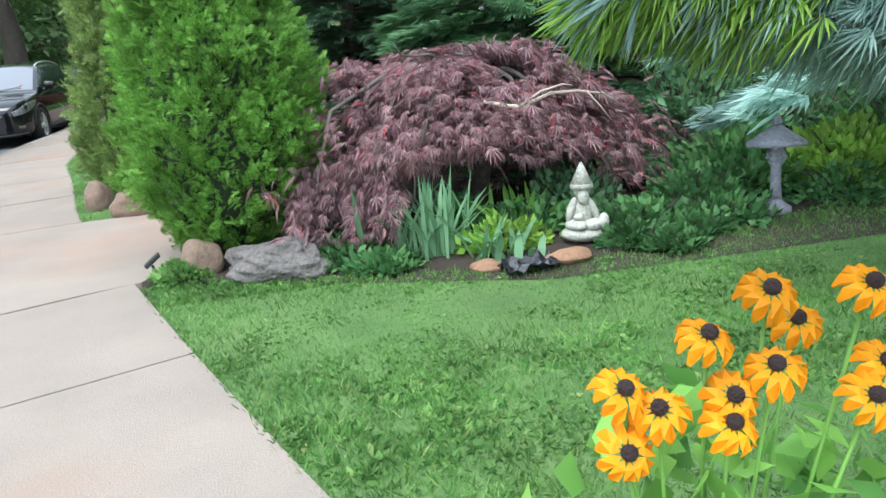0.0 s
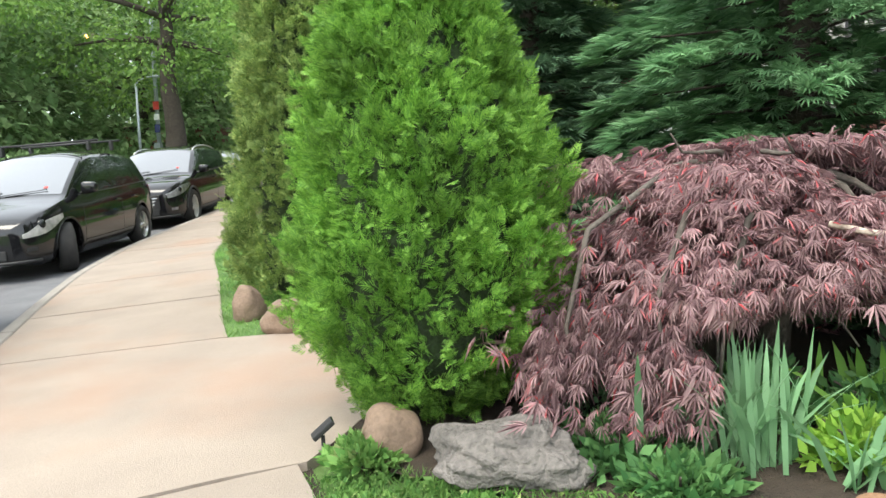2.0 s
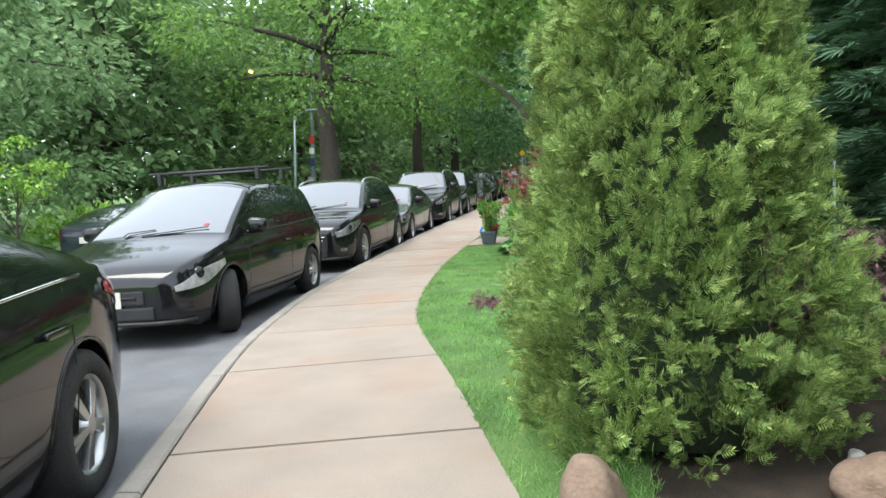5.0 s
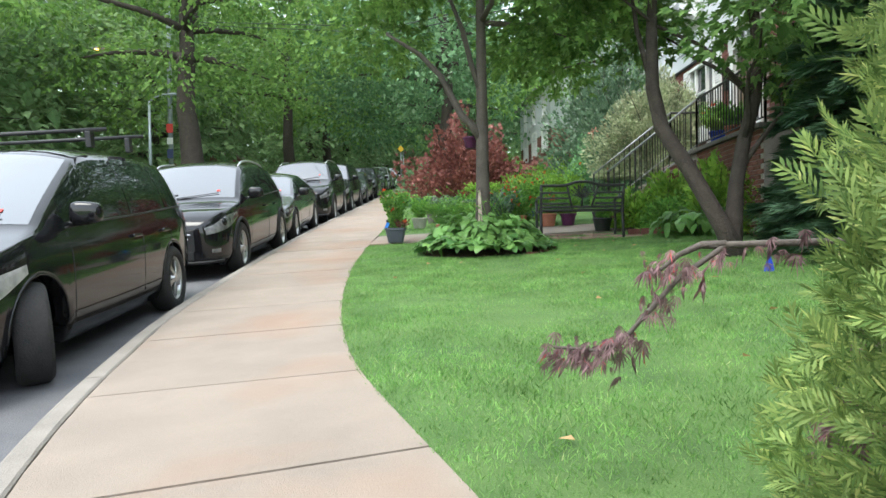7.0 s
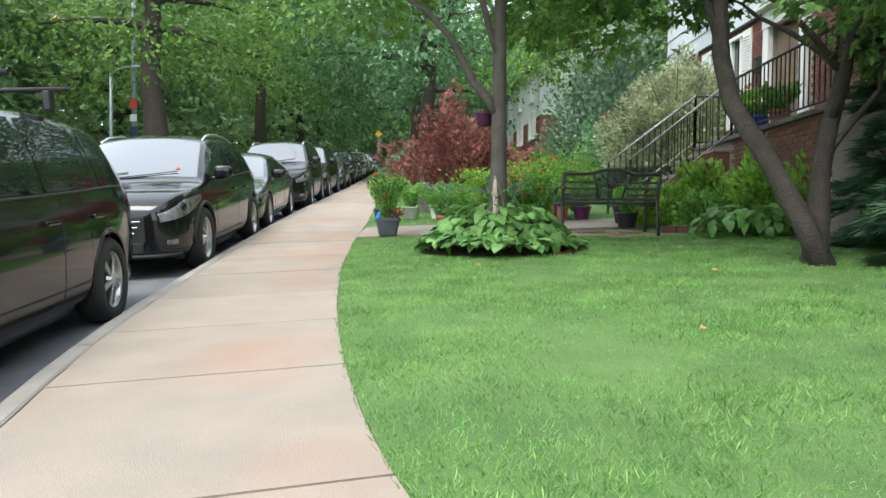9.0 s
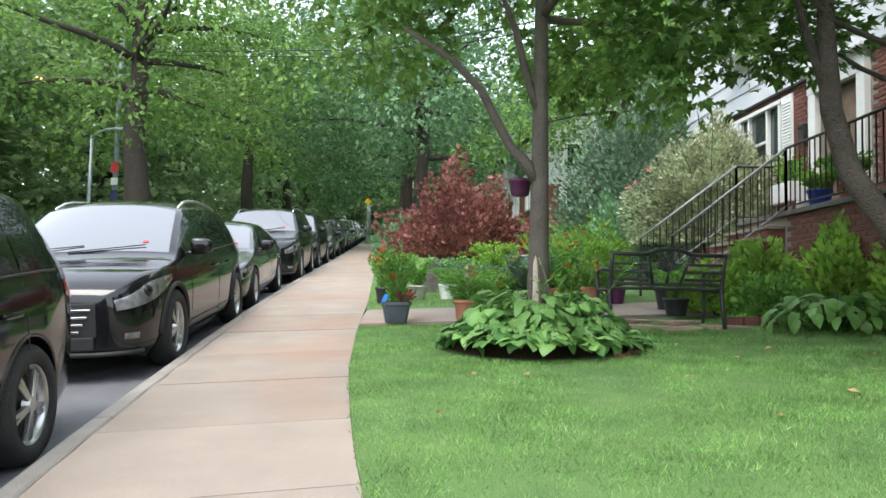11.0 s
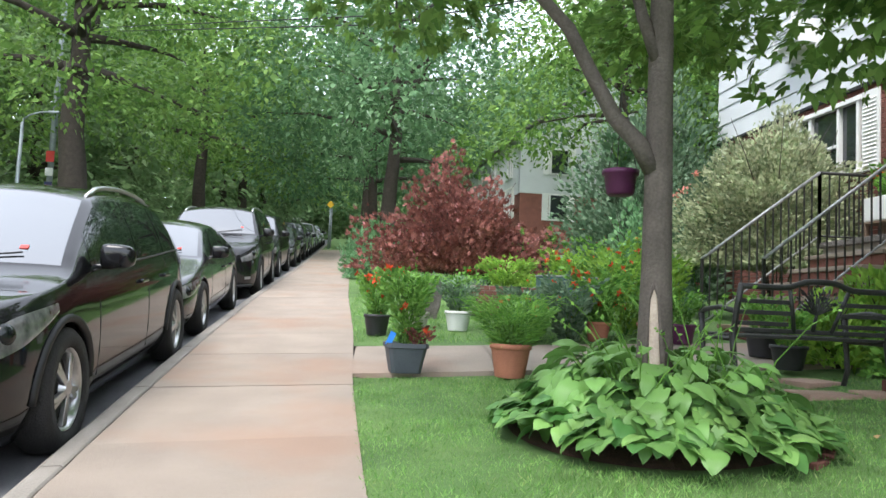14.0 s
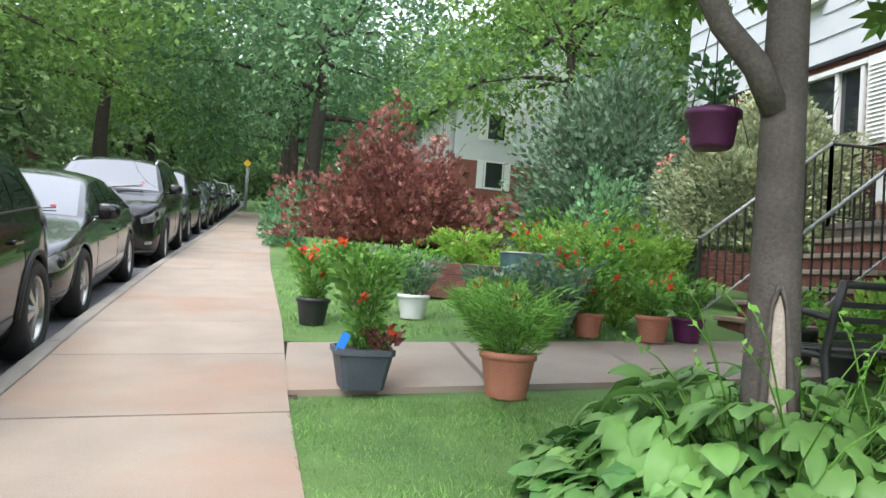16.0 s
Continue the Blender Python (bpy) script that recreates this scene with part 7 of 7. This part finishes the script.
        v.append((px_, py, G(px_ - 2.95, py + 18.42) + dz))
for k in range(n):
    a, b = k * 3, ((k + 1) % n) * 3
    f += [(a, a + 1, b + 1, b), (a + 1, a + 2, b + 2, b + 1)]
obj("mulch", v, f, M["mulch"], rock_ring)
for k in range(-4, 4):
    a = 2 * math.pi * (k + 0.5) / 26
    px_, py = math.cos(a) * 1.0, math.sin(a) * 0.92
    box("edging_brick", (0.20, 0.075, 0.06), (px_, py, G(px_ - 2.95, py + 18.42) - 0.005), M["brick"], rock_ring, 0.008, "", Matrix.Rotation(math.atan2(0.89 * math.cos(a), -0.98 * math.sin(a)), 4, "Z"))
for k in range(14):
    x = -0.62 + 0.19 * k
    y = 19.32 - 0.06 * k if x > 0 else 19.42
    ob = box("edging_brick", (0.17, 0.08, 0.14), (x, y, G(x, y) + 0.03), M["brick"], None, 0.008)
    tagged(ob, "red edging brick set in the lawn edge", "brick", "edging bricks along the shrubs")
for k, (x, y, sx, sy) in enumerate(((-1.75, 19.55, 0.5, 0.35), (-1.25, 19.35, 0.45, 0.32), (-0.75, 19.35, 0.42, 0.30), (-1.6, 19.95, 0.45, 0.33), (-1.1, 19.8, 0.45, 0.35), (-2.2, 19.85, 0.42, 0.3))):
    ob = box("paving_stone", (sx, sy, 0.06), (x, y, G(x, y) - 0.008), M["paver"], None, 0.015, "", Matrix.Rotation(0.1 * k, 4, "Z"))
    tagged(ob, "flat reddish paving stone under the bench", "paving stone", "paving stones by the bench")


# ---- bench ----
def bench():
    L, x, y = 1.24, -1.45, 19.16
    z = G(x, y) + 0.03
    root = thing("garden_bench", "black iron garden bench with a tree medallion", "bench", (x, y, z), 4)
    for s in (-1, 1):
        px_ = s * L / 2
        tube("back_leg", [(px_, -0.06, 0), (px_, -0.01, 0.22), (px_, 0.02, 0.40), (px_, -0.03, 0.62), (px_, -0.09, 0.80)], [0.024, 0.022, 0.024, 0.022, 0.022], M["iron"], root, 8)
        tube("front_leg", [(px_, 0.50, 0), (px_, 0.44, 0.16), (px_, 0.46, 0.40), (px_, 0.47, 0.58)], [0.022, 0.02, 0.022, 0.02], M["iron"], root, 8)
        tube("arm_rest", [(px_, -0.03, 0.60), (px_, 0.2, 0.63), (px_, 0.42, 0.61), (px_, 0.50, 0.57), (px_, 0.48, 0.52)], 0.02, M["iron"], root, 8)
        tube("side_rail", [(px_, 0.0, 0.40), (px_, 0.46, 0.40)], 0.018, M["iron"], root, 6)
    for k in range(6):
        box("seat_slat", (L, 0.055, 0.022), (0, 0.04 + 0.078 * k, 0.415 + 0.004 * abs(k - 2.5)), M["iron"], root, 0.006)
    for zz, yy in ((0.52, -0.005), (0.60, -0.03), (0.68, -0.05)):
        for s in (-1, 1):
            box("back_slat", (L / 2 - 0.20, 0.018, 0.032), (s * (L / 4 + 0.10), yy, zz), M["iron"], root, 0.006)
    xs = np.linspace(-L / 2, L / 2, 21)
    tube("top_rail", [(q, -0.085, 0.785 + 0.055 * math.exp(-(q / 0.20) ** 4)) for q in xs], 0.022, M["iron"], root, 8)
    box("lower_back_rail", (L, 0.025, 0.035), (0, 0.01, 0.47), M["iron"], root, 0.008)
    for s in (-1, 1):
        tube("medallion_side", [(s * 0.15, 0.0, 0.47), (s * 0.19, -0.04, 0.62), (s * 0.24, -0.08, 0.80)], 0.016, M["iron"], root, 6)
    random.seed(3)
    lines = [([(0, 0.0, 0.48), (0.005, -0.03, 0.58), (0, -0.05, 0.66)], [0.018, 0.013, 0.010])]
    for k in range(12):
        a = math.pi * (k + 0.5) / 12
        r = random.uniform(0.12, 0.17)
        lines.append(([(0, -0.04, 0.60), (math.cos(a) * r * 0.5, -0.05, 0.62 + math.sin(a) * r * 0.4), (math.cos(a) * r, -0.06, 0.64 + math.sin(a) * r * 0.95)], [0.009, 0.007, 0.005]))
    joined_tubes("medallion_tree", lines, M["iron"], root, 5, "cast tree medallion in the back")
    np.random.seed(6)
    m = 110
    a, r = rand(m, 0, math.pi), rand(m, 0.05, 0.18)
    pos = np.stack([np.cos(a) * r, np.full(m, -0.06), 0.63 + np.sin(a) * r * 0.9], axis=1)
    ob = scatter("medallion_leaves", *LEAF, pos, frames_from(np.stack([np.cos(a), rand(m, -0.3, 0.3), np.sin(a)], axis=1), rand(m, 0, 6.28)), 0.04 * rand(m, 0.7, 1.2), M["iron"], root)
    tagged(ob, kind="stuff")


bench()


# ---- trunk details: scar, wire, hanging basket, second limb ----
def trunk_details():
    x, y = -2.94, 18.35
    z = G(x, y)
    root = thing("bark_scar", "long pale strip of bare wood on the trunk", "bark scar", (x, y, z))
    girth = line([(-0.15, 0.140), (0.41, 0.1135), (0.97, 0.099)])
    v, f = [], []
    n, cols = 14, 7
    for i in range(n):
        t = i / (n - 1)
        zz = 0.10 + 0.76 * t
        w = 0.056 * (1 - t) ** 0.38 * (1 + 0.12 * math.sin(9 * t)) + 0.002
        for q in range(cols):
            a = -2.0 + 0.05 * math.sin(5 * t) + (2 * q / (cols - 1) - 1) * w / 0.115
            r = girth(zz) + (0.007 if 0 < q < cols - 1 else -0.01)
            v.append((math.cos(a) * r, math.sin(a) * r, zz))
    for i in range(n - 1):
        for q in range(cols - 1):
            a = i * cols + q
            f.append((a, a + 1, a + cols + 1, a + cols))
    obj("bare_wood", v, f, M["scar"], root, "pale bare wood under the split bark", True)
    for sgn in (-1, 1):
        lip = []
        for i in range(12):
            t = i / 11
            zz = 0.06 + 0.84 * t
            a = -2.0 + 0.05 * math.sin(5 * t) + sgn * (0.060 * (1 - t) ** 0.38 + 0.004) / 0.115
            lip.append((math.cos(a) * (girth(zz) + 0.004), math.sin(a) * (girth(zz) + 0.004), zz))
        tube("bark_lip", lip, [0.008 + 0.010 * math.sin(math.pi * min(1, 0.1 + k / 11)) for k in range(12)], M["bark_grey"], root, 7)
    bx, by, bz = -3.10, 18.62, 2.78
    b = thing("hanging_basket", "purple hanging flower basket with scroll relief", "hanging basket", (bx, by, bz))
    lathe("bowl", [(0.075, 0), (0.09, 0.015), (0.105, 0.13), (0.12, 0.135), (0.12, 0.165), (0.105, 0.165), (0.04, 0.15)], M["purple"], b, 28)
    for s in range(3):
        a = 2.1 * s
        tube("hanger", [(0.11 * math.cos(a), 0.11 * math.sin(a), 0.16), (0, 0, 0.75)], 0.003, M["iron"], b, 5)
    potted("basket_plant", "sparse green plant in the hanging basket", (bx, by), (0.11, 0.11, 0.18), M["conifer"], 160, 0.05, 200, bz + 0.17)


trunk_details()


# ---- pots on the landing ----
z = STOOP_Z + 0.005
bxp = box("window_box", (0.30, 0.62, 0.30), (1.45, 22.35, z + 0.42), M["white"], None, 0.015)
tagged(bxp, "white planter box on a wooden stand", "planter")
stand = thing("plant_stand", "brown wooden plant stand on the landing", "stand", (1.45, 22.35, z))
for sx in (-0.12, 0.12):
    for sy in (-0.26, 0.26):
        box("leg", (0.05, 0.05, 0.24), (sx, sy, 0.12), M["boulder"], stand, 0.006)
box("stand_top", (0.30, 0.62, 0.03), (0, 0, 0.255), M["boulder"], stand, 0.006)
potted("geranium", "red geraniums growing in the white box", (1.45, 22.35), (0.2, 0.34, 0.36), M["shrub"], 600, 0.06, 210, z + 0.55, M["petal_red"], 9)
pot("flower_pot", "cobalt blue glazed pot on the landing", (1.15, 20.9), 0.16, 0.26, M["blue"], z)
potted("lime_plant", "lime green leafy plant in a blue pot", (1.15, 20.9), (0.28, 0.28, 0.30), M["lime"], 420, 0.10, 211, z + 0.22)
pot("flower_pot", "terracotta pot on the landing", (1.2, 20.3), 0.15, 0.26, M["terracotta"], z)
potted("lime_plant", "green leafy plant in a terracotta pot", (1.2, 20.3), (0.26, 0.26, 0.34), M["shrub"], 420, 0.09, 212, z + 0.22)
pot("flower_pot", "small white pot on the landing", (1.25, 21.5), 0.12, 0.18, M["white"], z)

# ---- blue marker on the lawn ----
bm = bmesh.new()
bmesh.ops.create_cone(bm, cap_ends=True, segments=5, radius1=0.055, radius2=0.012, depth=0.15)
mk = part("lawn_marker", bm, M["blue"])
mk.matrix_basis = pose(-0.22, 15.2, G(-0.22, 15.2) + 0.075)
tagged(mk, "small bright blue marker standing on the lawn", "marker")


# ---- second trunk of the garden tree and the forked limb of the street tree ----
def extra_limbs():
    x, y = -2.95, 18.35
    root = thing("forked_limb", "smooth grey limb forking from the street tree", "tree limb", (x, y, G(x, y)), group="limbs of the garden trees")
    tube("limb", [(-0.03, 0.0, 1.60), (-0.13, 0.0, 1.77), (-0.28, 0.02, 1.93), (-0.42, 0.05, 2.2), (-0.57, 0.08, 2.5), (-0.87, 0.1, 2.82), (-1.35, 0.2, 3.15)], [0.06, 0.056, 0.05, 0.046, 0.042, 0.034, 0.02], M["bark_grey"], root, 10)
    tube("branch", [(-0.02, 0.0, 2.3), (-0.12, 0.02, 2.6), (-0.24, 0.05, 3.1), (-0.5, 0.1, 3.8)], [0.045, 0.04, 0.035, 0.02], M["bark_grey"], root, 8)
    x, y = -0.12, 16.45
    root = thing("leaning_trunk", "dark second trunk leaning from the garden tree", "tree trunk", (x, y, G(x, y)), group="limbs of the garden trees")
    tube("trunk", [(0.06, 0.0, -0.1), (-0.12, 0.05, 0.35), (-0.42, 0.15, 0.95), (-0.72, 0.3, 1.5), (-0.80, 0.4, 2.0), (-0.78, 0.5, 2.7), (-0.72, 0.6, 3.6)], [0.12, 0.10, 0.092, 0.088, 0.08, 0.066, 0.04], M["bark"], root, 12)
    tube("branch", [(-0.80, 0.4, 2.0), (-0.95, 0.5, 2.7), (-1.0, 0.7, 3.4)], [0.04, 0.03, 0.015], M["bark"], root, 8)


extra_limbs()


# ---- far houses ----
def far_house(label, at, rz, w, d, h1, h2, win_ys):
    """Brick below, white siding above, gable roof; the long face looks towards -x."""
    x, y = at
    root = thing("house", label, "house", (x, y, G(x, y)), rz)
    holes = [(a, a + 0.95, 1.5, 2.75) for a in win_ys]
    ups = [(a, a + 0.85, h1 + 0.8, h1 + 1.95) for a in win_ys]
    panel_wall(root, "brick_wall", 0, -w / 2, w / 2, -1.0, h1, holes, M["brick"])
    panel_wall(root, "siding_wall", -0.03, -w / 2, w / 2, h1, h2, ups, M["siding"])
    for s in (-1, 1):
        box("end_wall", (d, 0.25, h1 + 1), (d / 2, s * (w / 2 - 0.12), h1 / 2 - 0.5), M["brick"], root)
        box("end_siding", (d + 0.06, 0.27, h2 - h1), (d / 2, s * (w / 2 - 0.12), (h1 + h2) / 2), M["siding"], root)
        v = [(0, s * w / 2, h2), (d, s * w / 2, h2), (d / 2, s * w / 2, h2 + d * 0.36)]
        v += [(p[0], p[1] - s * 0.2, p[2]) for p in v]
        obj("gable", v, [(0, 1, 2), (5, 4, 3), (0, 3, 4, 1), (1, 4, 5, 2), (2, 5, 3, 0)], M["siding"], root)
        for yy, zz in ((d * 0.2, 1.35), (d * 0.2, h1 + 0.8)):
            box("gable_window", (0.8, 0.06, 1.1), (yy, s * (w / 2 + 0.012), zz + 0.55), M["white"], root, 0.01)
            box("pane", (0.66, 0.03, 0.95), (yy, s * (w / 2 + 0.04), zz + 0.55), M["pane"], root)
            for k in (-1, 1):
                box("shutter", (0.26, 0.04, 1.1), (yy + k * 0.55, s * (w / 2 + 0.02), zz + 0.55), M["white"], root, 0.01)
    box("back_wall", (0.25, w, h2 + 1), (d - 0.12, 0, h2 / 2 - 0.5), M["siding"], root)
    box("ceiling", (d - 0.3, w - 0.3, 0.1), (d / 2, 0, h2 - 0.1), M["siding"], root)
    box("inner_wall", (0.1, w - 0.4, h2 - 0.2), (1.4, 0, h2 / 2 - 0.2), M["siding"], root)
    v = [(-0.35, -w / 2 - 0.3, h2 - 0.1), (-0.35, w / 2 + 0.3, h2 - 0.1), (d / 2, w / 2 + 0.3, h2 + d * 0.38), (d / 2, -w / 2 - 0.3, h2 + d * 0.38), (d + 0.35, -w / 2 - 0.3, h2 - 0.1), (d + 0.35, w / 2 + 0.3, h2 - 0.1)]
    v += [(p[0], p[1], p[2] + 0.12) for p in v]
    obj("roof", v, [(0, 1, 2, 3), (3, 2, 5, 4), (6, 9, 8, 7), (9, 10, 11, 8), (0, 6, 7, 1), (4, 5, 11, 10), (0, 3, 9, 6), (3, 4, 10, 9), (1, 7, 8, 2), (2, 8, 11, 5)], M["roof"], root)
    for a in win_ys:
        window(root, 0.0, a, a + 0.95, 1.5, 2.75, mullions=(a + 0.475,))
        shutter(root, 0.0, a - 0.32, a - 0.02, 1.48, 2.8)
        shutter(root, 0.0, a + 0.97, a + 1.27, 1.48, 2.8)
        window(root, -0.03, a, a + 0.85, h1 + 0.8, h1 + 1.95, mullions=(a + 0.425,))


far_house("brick and white siding house farther up the street", (-0.2, 46.5), 6, 9.0, 8.0, 2.4, 4.7, (-3.4, -0.5, 2.2))
far_house("brick and siding house half hidden by trees", (0.8, 62.0), 4, 9.0, 8.0, 3.0, 5.6, (-3.0, 0.0, 2.6))
far_house("red brick house behind the garden evergreens", (4.6, 9.6), 12, 8.0, 7.0, 3.4, 6.0, (-3.0, 1.8))
bw = thing("brick_building", "low red brick building far beyond the street", "building", (-27.0, 66.0, G(-27, 66)), 6)
box("wall", (8.0, 5.0, 3.2), (0, 0, 1.6), M["brick"], bw)
box("parapet", (8.2, 5.2, 0.25), (0, 0, 3.3), M["concrete"], bw, 0.02)
for k in range(3):
    box("window", (1.0, 0.05, 1.1), (-2.5 + 2.5 * k, -2.52, 1.8), M["pane"], bw)


def porch_one():
    """White porch and railing of the first house."""
    x, y = 3.35, 9.4
    root = thing("porch", "white porch steps with a black picket railing", "porch", (x, y, G(x, y)), 12)
    box("deck", (1.3, 2.6, 0.9), (0.65, 0, 0.45), M["brick"], root, 0.01)
    for k in range(4):
        box("step", (0.28, 1.2, 0.72 - 0.18 * k), (-0.14 - 0.28 * k, 0.4, (0.72 - 0.18 * k) / 2), M["concrete"], root, 0.01)
    for yy in (-1.25, 1.25):
        box("column", (0.14, 0.14, 2.3), (0.08, yy, 2.05), M["white"], root, 0.01)
    box("porch_roof", (1.5, 2.9, 0.16), (0.6, 0, 3.25), M["white"], root, 0.02)
    for k in range(20):
        box("picket", (0.02, 0.02, 0.9), (0.02, -1.18 + 0.125 * k, 1.35), M["iron"], root)
    box("top_rail", (0.05, 2.5, 0.05), (0.02, 0, 1.82), M["white"], root, 0.01)
    box("door", (0.06, 0.95, 2.1), (1.28, -0.3, 1.95), M["boulder"], root, 0.01, "brown front door in a white frame")


porch_one()


# ---- street furniture ----
def street_lamp(at):
    x, y = at
    root = thing("street_lamp", "grey steel street lamp with a curved arm", "street lamp", (x, y, G(x, y)))
    tube("pole", [(0, 0, 0), (0, 0, 2.6), (0, 0, 5.3)], [0.09, 0.08, 0.06], M["galv"], root, 10)
    tube("arm", [(0, 0, 5.25), (0.25, 0, 5.45), (0.6, 0, 5.58), (1.0, 0, 5.62)], 0.035, M["galv"], root, 8)
    box("luminaire", (0.42, 0.2, 0.11), (1.15, 0, 5.6), M["galv"], root, 0.04)
    lathe("base", [(0.2, 0), (0.2, 0.4), (0.13, 0.5)], M["galv"], root, 12)


street_lamp((-19.0, 42.0))


def sign_pole(at):
    x, y = at
    root = thing("utility_pole", "tall grey pole with red and blue street signs", "pole", (x, y, G(x, y)))
    tube("pole", [(0, 0, 0), (0, 0, 6), (0, 0, 13)], [0.14, 0.13, 0.10], M["galv"], root, 10)
    box("red_sign", (0.36, 0.02, 0.5), (0.02, -0.16, 4.3), M["red"], root, 0.004)
    box("white_sign", (0.34, 0.02, 0.36), (0.02, -0.16, 3.6), M["white"], root, 0.004)
    box("blue_sign", (0.34, 0.02, 0.5), (0.02, -0.16, 2.9), M["navy"], root, 0.004)
    tube("arm", [(0, 0, 8.3), (-1.6, 0, 8.75), (-3.9, 0, 8.85)], 0.045, M["galv"], root, 8)
    hood_of = box("lamp_head", (0.6, 0.28, 0.14), (-4.1, 0, 8.86), M["galv"], root, 0.04)
    lathe("lamp_bowl", [(0.02, 8.66), (0.11, 8.70), (0.15, 8.80)], M["sodium"], hood_of, 16, (-4.1, 0, 0), "glowing orange lamp bowl")
    box("cabinet", (0.4, 0.35, 0.8), (0.02, -0.2, 1.6), M["galv"], root, 0.02)


sign_pole((-20.2, 47.0))


def warning_sign(at):
    x, y = at
    root = thing("street_sign", "yellow diamond sign on a steel post", "sign", (x, y, G(x, y)))
    tube("post", [(0, 0, 0), (0, 0, 3.0)], 0.045, M["galv"], root, 8)
    box("sign_plate", (0.34, 0.015, 0.34), (0, -0.05, 2.75), M["yellow"], root, 0.0, "", Matrix.Rotation(radians(45), 4, "Y"))


warning_sign((KERB(58) + 0.35, 58))
pl = thing("sign_post", "thin grey post standing by the kerb", "post", (KERB(61) + 0.4, 61, G(KERB(61), 61)))
tube("post", [(0, 0, 0), (0, 0, 2.6)], 0.05, M["galv"], pl, 8)


def power_line():
    lines = []
    for z, d in ((6.4, 0.0), (6.55, 0.0)):
        pts = [(1.6, 20.2, z + 0.7), (-1.2, 22.0, z - 0.35), (-5.0, 25.0, z - 0.1), (-20.0, 46.8, z + 7.0)]
        lines.append(pts)
    for k, pts in enumerate(lines):
        ob = tube("service_wire", pts, 0.012, M["plastic"], None, 5)
        tagged(ob, "thin black service wire running to the house", "wire", "wires to the house")


power_line()

tree("sapling", "bright lime young tree on the far pavement", (-15.9, 20.2), 2.7, 0.9, 0.04, M["lime"], 1100, 0.11, 301, first=0.68, blobs=14)
# low green growth across the street
for k, (x, y, sx, h, leaf) in enumerate(((-17.5, 24, 1.6, 1.6, "lime"), (-18.5, 31, 2.2, 2.2, "woods"), (-18.8, 34, 2.0, 1.8, "lime"), (-20, 20, 2.0, 2.0, "lime"), (-23.0, 46, 2.4, 2.4, "woods"), (-20.5, 56, 2.6, 2.6, "woods"), (-21, 68, 3, 3, "woods"), (-22, 82, 3, 3.2, "woods"), (-23, 96, 3, 3.5, "woods"), (-19, 12, 2.0, 2.0, "woods"), (-5.2, 40, 0.8, 1.6, "conifer"), (-3.0, 35, 1.2, 1.6, "shrub"), (-2.2, 48, 1.6, 2.0, "shrub"), (-5.0, 54, 1.4, 2.2, "woods"), (-6, 66, 2, 3, "woods"))):
    clump("roadside_bush", "loose green bush growing at the roadside", (x, y), (sx, sx, h), M[leaf], 1800, 0.22 if y < 40 else 0.34, 220 + k)
